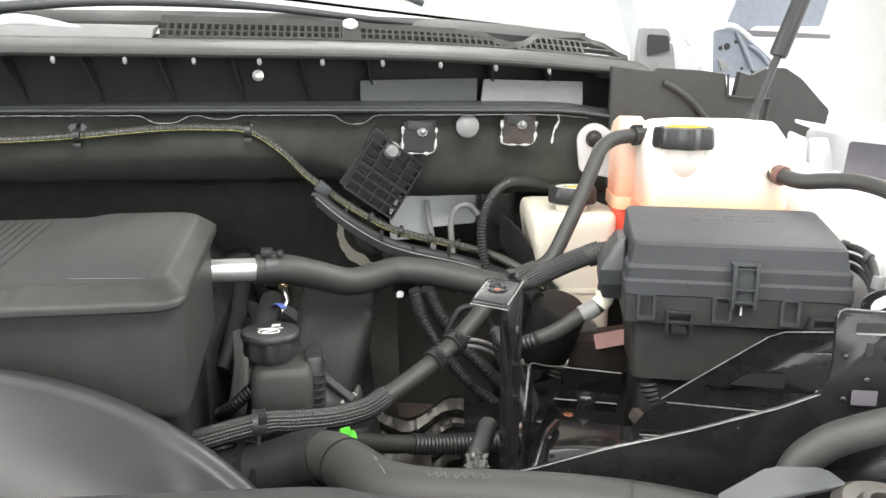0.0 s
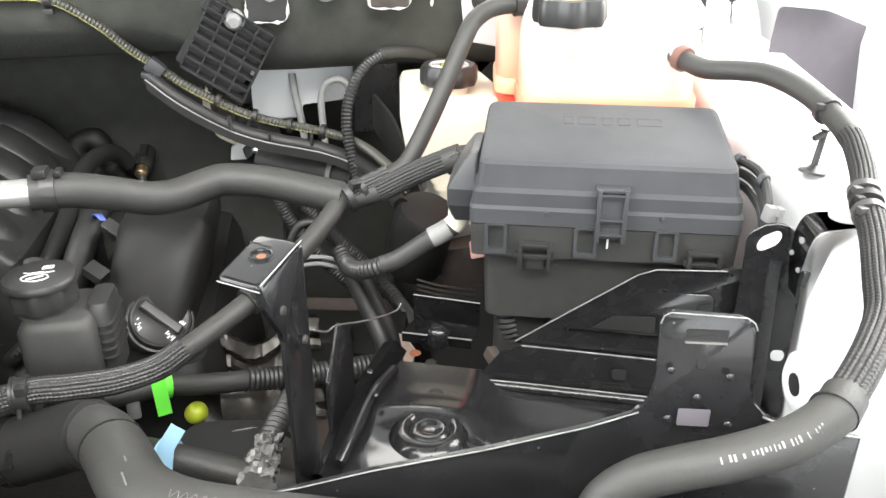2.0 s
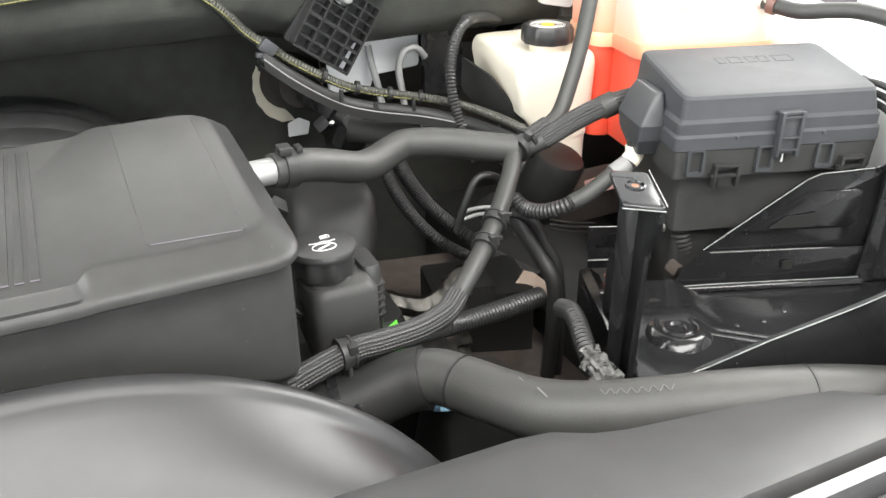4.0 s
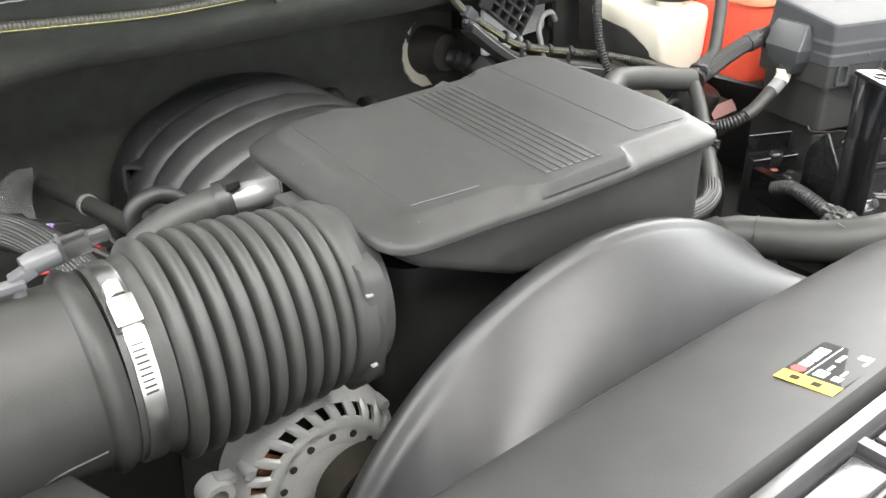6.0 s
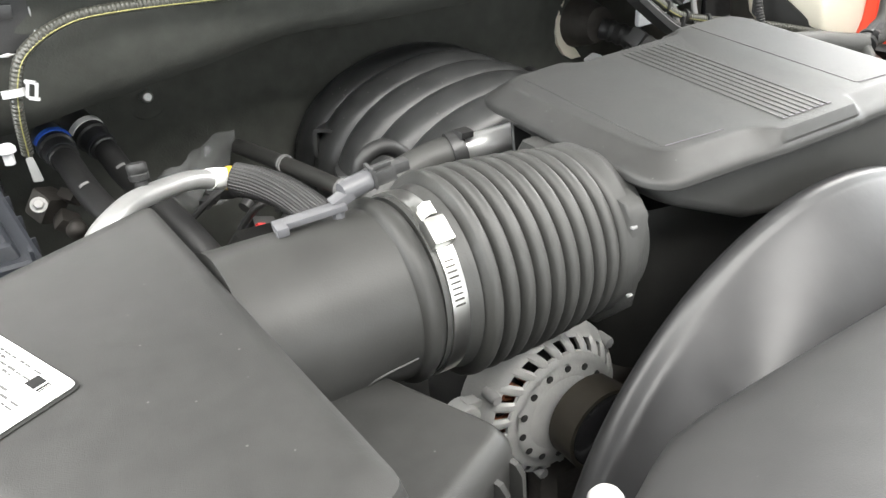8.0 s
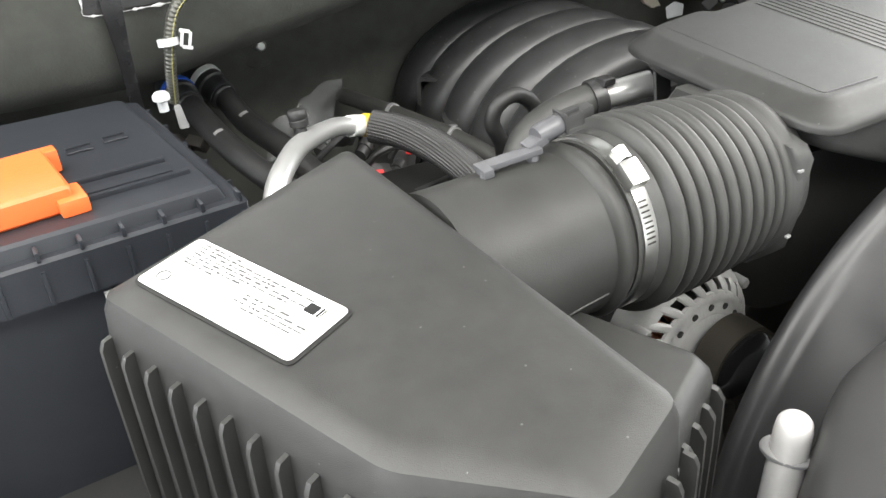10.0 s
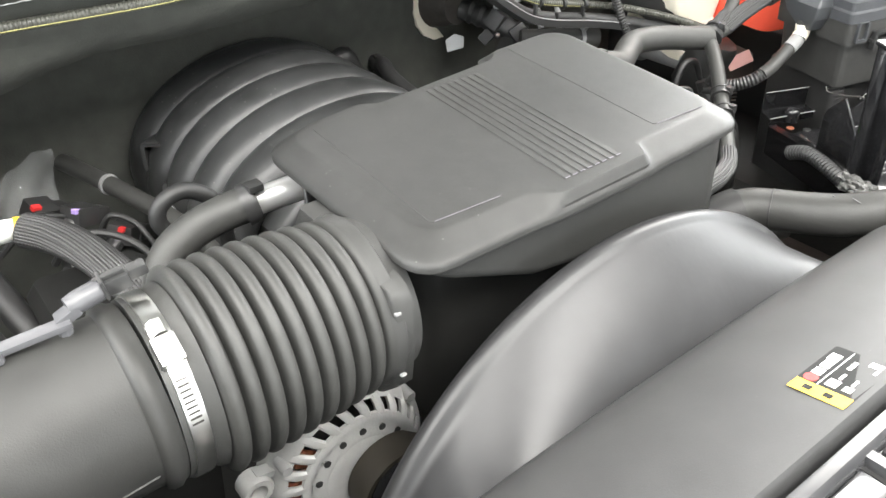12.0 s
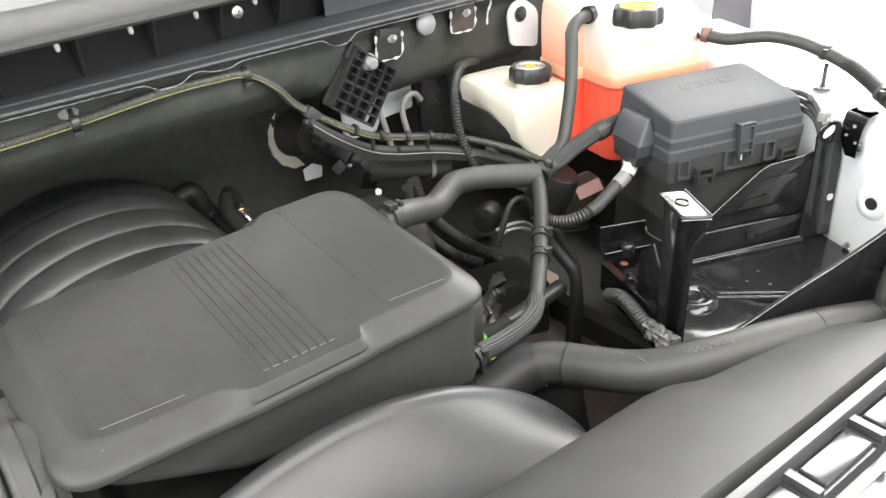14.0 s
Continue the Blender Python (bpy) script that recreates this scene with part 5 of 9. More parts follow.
        part("pip", bm, PLASTIC_GREY, lid)
    bm = bmesh.new()
    lofted(bm, [(R(-0.020, 0.002, 0.046, 0.072), 1.258, 0.004), (R(-0.023, 0.002, 0.042, 0.078), 1.266, 0.004), (R(-0.025, 0.002, 0.036, 0.092), 1.276, 0.004), (R(-0.025, 0.002, 0.034, 0.100), 1.292, 0.004), (R(-0.014, 0.002, 0.040, 0.104), 1.312, 0.005), (R(-0.006, 0.002, 0.046, 0.104), 1.322, 0.004), (R(-0.004, 0.002, 0.050, 0.102), 1.323, 0.004)])
    part("cable_outlet", bm, PLASTIC_GREY, t, sharp=14)
    bm = bmesh.new()
    lofted(bm, [(R(0.02, W - 0.012, 0.02, D + 0.02), 0.90, 0.01), (R(0.02, W - 0.012, 0.02, D + 0.02), 1.182, 0.01)])
    solid("fuse_box_stand", bm, PLASTIC_SMOOTH, "black moulded stand under the fuse box", "stand")
    bm = bmesh.new()
    corrugated([at16(o, 0.03, 0.03, 1.186), at16(o, 0.035, 0.03, 1.16), at16(o, 0.05, 0.04, 1.12)], 0.013, 0.005, 0.0014, 12, bm)
    solid("cable_conduit", bm, RUBBER_DARK, "black corrugated conduit under the fuse box", "conduit")


fuse_box()


def lobed(lobes, depth):
    return lambda k, seg, r: 1.0 + depth * math.cos(2 * math.pi * k * lobes / seg)


def coolant_tank():
    t = thing("coolant_tank", (0.46, 0.97, 1.2), "milky coolant tank part-filled with orange coolant", "coolant tank")
    main = [(0.379, 0.928), (0.545, 0.887), (0.588, 1.02), (0.405, 1.068)]
    side = [(0.371, 1.012), (0.402, 0.998), (0.436, 1.075), (0.388, 1.100)]

    def sh(poly, f, back=0.0):
        """A section, scaled about its middle, with its front drawn back."""
        cx, cy = (sum(p[i] for p in poly) / 4 for i in (0, 1))
        q = [(cx + (a - cx) * f, cy + (b - cy) * f) for a, b in poly]
        return [(q[0][0] + 0.25 * back, q[0][1] + back), (q[1][0] + 0.25 * back, q[1][1] + back), q[2], q[3]]

    bm = bmesh.new()
    lofted(bm, [(sh(main, 1), 1.3345, 0.03), (sh(main, 1.0), 1.385, 0.032), (sh(main, 0.995, 0.004), 1.398, 0.034), (sh(main, 0.98, 0.014), 1.410, 0.034), (sh(main, 0.95, 0.030), 1.421, 0.032), (sh(main, 0.90, 0.045), 1.429, 0.028), (sh(main, 0.78, 0.050), 1.434, 0.022), (sh(main, 0.5, 0.035), 1.437, 0.014)])
    part("upper_shell", bm, TANK, t, sharp=70)
    bm = bmesh.new()
    lofted(bm, [(sh(side, 0.98), 1.3345, 0.018), (sh(side, 1), 1.395, 0.018), (sh(side, 0.97), 1.415, 0.018), (sh(side, 0.88), 1.428, 0.016), (sh(side, 0.6), 1.436, 0.01)])
    part("side_chamber", bm, TANK_PINK, t, sharp=70)
    bm = bmesh.new()
    lathe(bm, [(0.014, -0.014), (0.013, 0.002), (0.0145, 0.006)], (0.523, 0.892, 1.385), (0.25, -0.9, 0.15), 16)
    part("outlet", bm, TANK, t)
    bm = bmesh.new()
    lathe(bm, [(0.008, -0.02), (0.008, 0.004)], (0.402, 0.995, 1.414), (-0.9, 0.1, 0.1), 14)
    part("vent_nipple", bm, TANK, t)
    for poly, nm in ((main, "lower_shell"), (side, "lower_chamber")):
        bm = bmesh.new()
        lofted(bm, [(sh(poly, 0.92), 1.20, 0.02), (sh(poly, 0.97), 1.23, 0.025), (sh(poly, 0.98), 1.318, 0.025)])
        part(nm, bm, COOLANT, t, "tank shell showing red-orange coolant", sharp=60)
        bm = bmesh.new()
        f = 1.045 if poly is main else 1.10
        lofted(bm, [(sh(poly, f * 0.99), 1.318, 0.025), (sh(poly, f), 1.320, 0.026), (sh(poly, f), 1.331, 0.026), (sh(poly, f * 0.985), 1.3344, 0.025)])
        part("weld_flange", bm, TANK_PINK if poly is main else TANK, t)
    bm = bmesh.new()
    plate(bm, round2([(-0.004, -0.02), (0.05, -0.03), (0.05, 0.03), (0.024, 0.050), (0.006, 0.050), (-0.010, 0.034)], 0.010), (0.362, 1.133, 1.372), (1, -0.12, 0), (0, 0, 1), 0.005, 0.001)
    part("mounting_ear", bm, TANK_EAR, t)
    bolt(t, (0.376, 1.126, 1.400), 0.008, (0, -1, 0), m=PLASTIC_SMOOTH)
    c = Vector((0.4244, 0.9303, 1.3995))
    bm = bmesh.new()
    lathe(bm, [(0.010, -0.032), (0.019, -0.020), (0.024, -0.006), (0.0255, 0.008), (0.028, 0.010)], c, (0, 0, 1), 32)
    part("neck", bm, TANK, t)
    bm = bmesh.new()
    lathe(bm, [(0.028, 0.006), (0.0335, 0.007), (0.035, 0.011), (0.0345, 0.026), (0.033, 0.031), (0.0275, 0.0325), (0.0265, 0.0315), (0.001, 0.0315)], c, (0, 0, 1), 64, scale=lobed(7, 0.085))
    cap = part("cap", bm, PLASTIC_SMOOTH, t, "black lobed cap with a yellow printed ring")
    for r0, r1 in ((0.0225, 0.0255), (0.0185, 0.0195)):
        bm = bmesh.new()
        lathe(bm, [(r0, 0.0316), (r0, 0.0323), (r1, 0.0323), (r1, 0.0316)], c, (0, 0, 1), 40, cap=False)
        part("print_ring", bm, YELLOW, cap)
    for k in range(3):
        a = k * 2.1
        bm = bmesh.new()
        q = c + Vector((0.010 * math.cos(a), 0.010 * math.sin(a), 0.0316))
        lathe(bm, [(0.0068, 0), (0.0068, 0.0008), (0.003, 0.0008), (0.003, 0.0)], q, (0, 0, 1), 14, cap=False)
        part("print_mark", bm, YELLOW, cap)


coolant_tank()


def brake_reservoir():
    t = thing("brake_reservoir", (0.32, 1.09, 1.2), "cream translucent brake fluid reservoir with a black cap", "brake reservoir")
    o = Vector((0.019, 0.028, -0.009))
    up = lambda poly: [(x + o.x, y + o.y) for x, y in poly]
    top = up([(0.245, 0.985), (0.352, 0.975), (0.372, 1.02), (0.362, 1.14), (0.262, 1.15)])
    mid = up([(0.252, 0.985), (0.352, 0.978), (0.37, 1.02), (0.36, 1.13), (0.268, 1.14)])
    low = up([(0.285, 0.99), (0.35, 0.985), (0.365, 1.02), (0.355, 1.11), (0.290, 1.12)])
    cx, cy = sum(p[0] for p in top) / 5, sum(p[1] for p in top) / 5
    ins = lambda f: [(cx + (x - cx) * f, cy + (y - cy) * f) for x, y in top]
    bm = bmesh.new()
    lofted(bm, [(low, 1.151, 0.012), (low, 1.206, 0.012), (mid, 1.241, 0.012), (top, 1.290, 0.014), (top, 1.297, 0.014), (ins(0.985), 1.305, 0.016), (ins(0.95), 1.3095, 0.016), (ins(0.86), 1.312, 0.016)])
    part("tank", bm, CREAM, t, sharp=50)
    bm = bmesh.new()
    mx, my = sum(p[0] for p in low) / 5, sum(p[1] for p in low) / 5
    loop = [(mx + (x - mx) * 1.05, my + (y - my) * 1.03) for x, y in low]
    lofted(bm, [(loop, 1.203, 0.012), (loop, 1.209, 0.012)])
    part("seam", bm, CREAM, t)
    c = Vector((0.305, 1.02, 1.318)) + o
    bm = bmesh.new()
    lathe(bm, [(0.026, -0.004), (0.022, 0), (0.022, 0.014)], c, (0, 0, 1), 28)
    part("neck", bm, CREAM, t)
    bm = bmesh.new()
    lathe(bm, [(0.026, 0.012), (0.031, 0.013), (0.0325, 0.017), (0.032, 0.030), (0.029, 0.0345), (0.024, 0.0345), (0.023, 0.0335), (0.0, 0.0335)], c, (0, 0, 1), 60, scale=lobed(10, 0.03), cap=False)
    cap = part("cap", bm, PLASTIC_SMOOTH, t, "black lobed cap with a yellow disc")
    bm = bmesh.new()
    lathe(bm, [(0.0085, 0.0336), (0.0085, 0.0342), (0.0, 0.0342)], c, (0, 0, 1), 24, cap=False)
    part("print_disc", bm, YELLOW, cap)
    for r0 in (0.012, 0.0145, 0.017, 0.0195, 0.0215):
        bm = bmesh.new()
        lathe(bm, [(r0, 0.0336), (r0, 0.0341), (r0 + 0.0008, 0.0341), (r0 + 0.0008, 0.0336)], c, (0, 0, 1), 32, cap=False)
        part("print_ring", bm, PAPER, cap)
    # master cylinder below
    bm = bmesh.new()
    lathe(bm, [(0.0, 0), (0.022, 0.0), (0.024, 0.01), (0.024, 0.12), (0.03, 0.125), (0.03, 0.15)], Vector((0.31, 0.96, 1.16)) + o, (0, 1, 0), 24)
    part("master_cylinder", bm, ALU, t)


brake_reservoir()


# ---- firewall, cowl, windscreen ----
def pad_y(x):
    """How far back the padded roll of the firewall stands."""
    return 1.130 + (0.05 * x if x > -0.45 else -0.0225 - 0.06 * (x + 0.45))


def lip_y(x):
    """Plan of the cowl's front lip, furthest forward at the middle of the car."""
    return 1.106 + (0.157 * x if x > -0.45 else -0.0707 - 0.12 * (x + 0.45))


def lip_dz(x):
    return -0.1 * max(0.0, x) ** 2


def firewall():
    t = thing("firewall", (-0.3, 1.3, 0.8), "dark felt-covered firewall with a padded upper roll", "firewall", kind="structure")
    bm = bmesh.new()
    loops = []
    for i in range(91):
        x = -1.14 + 1.56 * i / 90
        low = 1.338 - 0.05 * max(0.0, min(1.0, (-0.55 - x) / 0.3)) - 0.03 * max(0.0, min(1.0, (x - 0.0) / 0.1))
        wob = 0.006 * math.sin(x * 9) + 0.003 * math.sin(x * 23 + 1) + 0.0015 * math.sin(x * 71)
        f = pad_y(x) + 0.004 + wob
        loops.append([(x, 1.22, 1.440), (x, f + 0.015, 1.439), (x, f, 1.428), (x, f - 0.002, 1.40), (x, f + 0.004 + 0.5 * wob, 1.38), (x, f + 0.008, low + 0.035), (x, f + 0.03, low + 0.008), (x, f + 0.06, low), (x, 1.30, low - 0.01 + wob), (x, 1.36, low - 0.03), (x, 1.37, low - 0.06)])
    rings(bm, loops)
    part("upper_pad", bm, FELT, t, sharp=80)
    bm = bmesh.new()
    loops = []
    for i in range(91):
        x = -1.14 + 1.25 * i / 90
        wob = 0.012 * math.sin(x * 7 + 2) + 0.005 * math.sin(x * 19) + 0.002 * math.sin(x * 53)
        loops.append([(x, 1.335 + wob, 1.33), (x, 1.330 + wob * 0.7 + 0.004 * math.sin(x * 31), 1.29), (x, 1.325 + wob * 1.2, 1.25), (x, 1.328 + wob + 0.005 * math.sin(x * 27 + 2), 1.20), (x, 1.33 + wob, 1.15), (x, 1.31, 1.02), (x, 1.30, 0.8), (x, 1.45, 0.8), (x, 1.45, 1.33)])
    rings(bm, loops)
    part("lower_pad", bm, FELT, t, sharp=80)
    bm = bmesh.new()
    plate(bm, round2([(0.09, 1.235), (0.152, 1.238), (0.154, 1.258), (0.225, 1.26), (0.225, 1.32), (0.09, 1.32)], 0.006), (0, 1.225, 0), (1, 0, 0), (0, 0, 1), -0.01, 0.002)
    part("sheet_metal", bm, PRIMER_DIM, t, "light grey painted sheet metal")
    bm = bmesh.new()
    box(bm, (0.4, 1.40, 1.1), (0.62, 0.05, 0.7), None, 0.01)
    part("bulkhead", bm, FELT, t)
    # stud with its domed washer
    bm = bmesh.new()
    lathe(bm, [(0.034, 0), (0.030, 0.006), (0.012, 0.010), (0.008, 0.010)], (-0.687, 1.328, 1.262), (0, -1, 0.1), 24)
    w = part("stud_washer", bm, FELT, t)
    bm = bmesh.new()
    lathe(bm, [(0.0075, 0), (0.0075, 0.012), (0.005, 0.015)], (-0.687, 1.318, 1.263), (0, -1, 0.1), 10)
    part("stud", bm, STEEL, w)
    bm = bmesh.new()
    lathe(bm, [(0.0165, 0), (0.016, 0.004), (0.011, 0.0075), (0.0, 0.009)], (0.193, 1.133, 1.418), (0, -1, 0.1), 24, cap=False)
    part("push_button", bm, PLASTIC_PALE, t, "grey domed push button")
    # cut-outs in the pad with torn pale edges, metal and a bolt showing in each
    rng = random.Random(8)
    for x0, x1, z0, z1, m in ((0.101, 0.149, 1.381, 1.428, RUBBER_DARK), (0.243, 0.294, 1.392, 1.436, BROWN_STEEL), (-0.912, -0.812, 1.382, 1.433, RUBBER_DARK)):
        y = pad_y((x0 + x1) / 2) - 0.004
        bm = bmesh.new()
        xm = (x0 + x1) / 2
        plate(bm, round2([(x0 - xm, z0 + 0.002), (x1 - 0.003 - xm, z0), (x1 - xm, z1), (x0 + 0.002 - xm, z1 - 0.002)], 0.006), (xm, y, 0), (1, 0.05, 0), (0, 0, 1), 0.002, 0.0005)
        h = part("cut_out", bm, m, t, "painted metal in a cut-out of the pad")
        bm = bmesh.new()
        edge = [(x0 + 0.001, z1 - 0.01), (x0, z0 + 0.012), (x0 + 0.003, z0 + 0.001), ((x0 + x1) / 2, z0 - 0.001), (x1 - 0.006, z0), (x1 - 0.001, z0 + 0.010), (x1, z1 - 0.012)]
        path = resample(spline([(a, y - 0.002 + 0.05 * (a - xm), b) for a, b in edge], 6), 0.003)
        sweep(bm, path, [max(0.0003, (0.0012 if x0 > 0 else 0.0004) + 0.0011 * math.sin(i * 0.9) + rng.uniform(-0.0008, 0.0008)) for i, _ in enumerate(path)], 6)
        part("cut_edge", bm, TANK_EAR, h)
        bm = bmesh.new()
        lathe(bm, [(0.0075, -0.002), (0.0075, 0.002), (0.0045, 0.003), (0.0045, 0.008), (0.003, 0.010)], ((x0 + x1) / 2 + 0.004, y - 0.003, (z0 + z1) / 2 + 0.006), (0, -1, 0.2), 8)
        part("bolt", bm, ALU, h)
        bm = bmesh.new()
        box(bm, ((x0 + x1) / 2, y - 0.003, z1 - 0.010), ((x1 - x0) * 0.7, 0.004, 0.014), rot(0, 6, 0), 0.002)
        part("inner_bracket", bm, PLASTIC_SMOOTH, h)
    # scuffed pale patch of the pad near the tank
    bm = bmesh.new()
    path = resample(spline([(0.318, 1.140, 1.392), (0.321, 1.141, 1.410), (0.328, 1.141, 1.424), (0.326, 1.142, 1.434)], 6), 0.003)
    sweep(bm, path, [0.0016 + rng.uniform(-0.001, 0.001) for _ in path], 6)
    part("torn_edge", bm, TANK_EAR, t)


firewall()


def cowl():
    t = thing("cowl", (-0.35, 1.2, 1.4), "black plastic cowl panel with a slotted air grille", "cowl", kind="structure")
    xs = [-1.12 + 0.04 * i for i in range(40)]
    shelf = lambda x: 1.108 + (0.06 * x if x > -0.45 else -0.027 - 0.06 * (x + 0.45))
    drop = lambda x: -0.9 * max(0.0, x - 0.30) ** 2
    bm = bmesh.new()
    rings(bm, [[(x, shelf(x), 1.4375 + drop(x)), (x, shelf(x) - 0.002, 1.440 + drop(x)), (x, shelf(x), 1.4425 + drop(x)), (x, shelf(x) + 0.018, 1.4435 + drop(x)), (x, shelf(x) + 0.020, 1.4455 + drop(x)), (x, shelf(x) + 0.046, 1.4505 + drop(x)), (x, shelf(x) + 0.11, 1.450 + drop(x)), (x, shelf(x) + 0.11, 1.444 + drop(x)), (x, shelf(x) + 0.03, 1.440 + drop(x))] for x in xs if x < 0.44])
    part("lower_ledge", bm, PLASTIC_GREY, t, sharp=30)
    bm = bmesh.new()
    rings(bm, [[(x, lip_y(x) + 0.075, 1.440 + drop(x)), (x, lip_y(x) + 0.068, 1.475), (x, lip_y(x) + 0.060, 1.512 + lip_dz(x)), (x, lip_y(x) + 0.09, 1.512 + lip_dz(x)), (x, lip_y(x) + 0.09, 1.440 + drop(x))] for x in xs if x < 0.44])
    part("back_panel", bm, PLASTIC_BLACK, t, sharp=60)
    prof = [(0.004, 1.507), (0.0, 1.509), (-0.0015, 1.512), (0.0, 1.5155), (0.003, 1.517), (0.006, 1.5165), (0.009, 1.5185), (0.018, 1.5225), (0.040, 1.528), (0.085, 1.5335), (0.10, 1.530), (0.085, 1.521), (0.04, 1.514), (0.010, 1.508)]
    bm = bmesh.new()
    rings(bm, [[(x, lip_y(x) + a, z + lip_dz(x)) for a, z in prof] for x in xs + [0.46, 0.48]])
    part("upper_lip", bm, PLASTIC, t, sharp=25)
    for k in range(15):
        x = -0.93 + 0.0895 * k
        if 0.1 < x < 0.2:
            continue
        y = lip_y(x)
        bm = bmesh.new()
        rings(bm, [[(x + d + 0.012, y + 0.070, 1.450), (x + d, y + 0.020, 1.507 + lip_dz(x)), (x + d, y + 0.068, 1.510 + lip_dz(x))] for d in (-0.0015, 0.0015)])
        part("rib", bm, PLASTIC_SMOOTH, t)
    for k in range(17):
        x = -0.973 + 0.0805 * k
        if x > 0.40:
            continue
        bm = bmesh.new()
        lathe(bm, [(0.0018, 0), (0.0030, 0.003), (0.0030, 0.007), (0.0015, 0.0095)], (x, lip_y(x) + 0.004, 1.5085 + lip_dz(x)), (0.1, -0.2, -1), 8)
        part("clip", bm, PLASTIC_PALE, t)
    bm = bmesh.new()
    lathe(bm, [(0.0075, 0), (0.0075, 0.003), (0.003, 0.004), (0.003, 0.001)], (-0.093, 1.140, 1.4855), (0, -1, 0), 16)
    part("screw", bm, STEEL, t)
    bm = bmesh.new()
    plate(bm, round2([(0.222, 1.449), (0.383, 1.443), (0.381, 1.479), (0.226, 1.482)], 0.003), (0, 1.163, 0), (1, 0.11, 0), (0, 0, 1), 0.004, 0.001)
    part("patch", bm, PLASTIC_PALE, t, "pale grey patch of the cowl")
    bm = bmesh.new()
    plate(bm, round2([(0.045, 1.450), (0.216, 1.450), (0.216, 1.484), (0.045, 1.480)], 0.003), (0, 1.160, 0), (1, 0.11, 0), (0, 0, 1), 0.003, 0.001)
    part("back_step", bm, PLASTIC_GREY, t)
    # slotted grille that dips round the washer jet and runs out in the corner
    TOP = [(-0.224, 1.5653), (-0.10, 1.5645), (0.018, 1.5626), (0.10, 1.559), (0.19, 1.556), (0.235, 1.5505), (0.262, 1.5405), (0.281, 1.536), (0.297, 1.5385), (0.33, 1.5525), (0.395, 1.5545), (0.426, 1.542), (0.475, 1.519)]

    def top_z(x):
        for (xa, za), (xb, zb) in zip(TOP, TOP[1:]):
            if x <= xb:
                k = max(0.0, (x - xa) / (xb - xa))
                k = k * k * (3 - 2 * k)
                return za + (zb - za) * k
        return TOP[-1][1]

    def g(x, z):
        """The grille's sloping face at a height."""
        return Vector((x, lip_y(x) + 0.088 + 1.3 * (z - 1.5345 - lip_dz(x)), z))

    gx = [-0.224 + 0.0075 * i for i in range(94)]
    base = lambda x: 1.5345 + lip_dz(x)
    dz = Vector((0, 0.002, -0.006))
    for lo, hi in ((0.0, 0.0025), (0.0100, 0.0122), (0.0200, 0.0222)):
        bm = bmesh.new()
        run = [x for x in gx if base(x) + hi < top_z(x) - 0.001]
        spans = [[x for x in run if x < 0.281], [x for x in run if x >= 0.281]]
        for span in spans:
            if len(span) > 1:
                rings(bm, [[g(x, base(x) + lo), g(x, base(x) + hi), g(x, base(x) + hi) + dz, g(x, base(x) + lo) + dz] for x in span])
        part("grille_rail", bm, PLASTIC, t)
    bm = bmesh.new()
    rings(bm, [[g(x, max(base(x), top_z(x) - 0.0085)), g(x, top_z(x)) - Vector((0, 0.004, 0)), g(x, top_z(x)) + Vector((0, 0.006, 0)), g(x, top_z(x)) + Vector((0, 0.012, -0.012)), g(x, max(base(x), top_z(x) - 0.0085)) + dz] for x in gx])
    part("grille_brow", bm, PLASTIC, t, sharp=50)
    for i in range(64):
        x = -0.214 + 0.0097 * i
        z1 = top_z(x) - 0.007
        if abs(x - 0.034) < 0.013 or z1 < base(x) + 0.003 or x > 0.42:
            continue
        z1 = min(z1, base(x) + 0.022)
        bm = bmesh.new()
        rings(bm, [[g(x + d, z) + Vector((0, 0, h)) for z, h in ((base(x), 0.0), (z1, 0.0), (z1, -0.006), (base(x), -0.006))] for d in (-0.0017, 0.0017)])
        part("slat", bm, PLASTIC, t)
    bm = bmesh.new()
    rings(bm, [[(x, lip_y(x) + 0.095, 1.518), (x, lip_y(x) + 0.17, 1.542), (x, lip_y(x) + 0.17, 1.532), (x, lip_y(x) + 0.095, 1.508)] for x in xs if x < 0.42])
    part("drain_pan", bm, RUBBER_DARK, t)
    bm = bmesh.new()
    rings(bm, [[g(x, base(x)), g(x, 1.559), g(x, 1.559) + dz, g(x, base(x)) + dz] for x in (0.022, 0.034, 0.046)])
    part("divider", bm, PLASTIC, t)
    bm = bmesh.new()
    lathe(bm, [(0.011, 0), (0.011, 0.004), (0.008, 0.007), (0.0, 0.008)], g(0.034, 1.556), (0, -0.7, 0.7), 18, cap=False)
    part("rivet", bm, STEEL, t)
    bm = bmesh.new()
    rings(bm, [[(x, lip_y(x) + 0.088, 1.533), (x, lip_y(x) + 0.10, 1.545), (x, lip_y(x) + 0.14, 1.552), (x, lip_y(x) + 0.14, 1.546), (x, lip_y(x) + 0.10, 1.536)] for x in (-0.60, -0.45, -0.34, -0.232)])
    part("smooth_end", bm, PLASTIC_PALE, t, "smooth pale end of the grille")
    # dark trim and windscreen
    bm = bmesh.new()
    rings(bm, [[(x, lip_y(x) + 0.145, 1.558 + h), (x, lip_y(x) + 0.160, 1.566 + h), (x, lip_y(x) + 0.185, 1.575 + h), (x, lip_y(x) + 0.185, 1.556 + h), (x, lip_y(x) + 0.145, 1.548 + h)] for x, h in ((-1.1, -0.005), (-0.45, -0.004), (-0.2, 0.0), (0.0, 0.0), (0.2, -0.003), (0.32, -0.011), (0.42, -0.02))])
    part("screen_seal", bm, RUBBER_DARK, t, sharp=50)
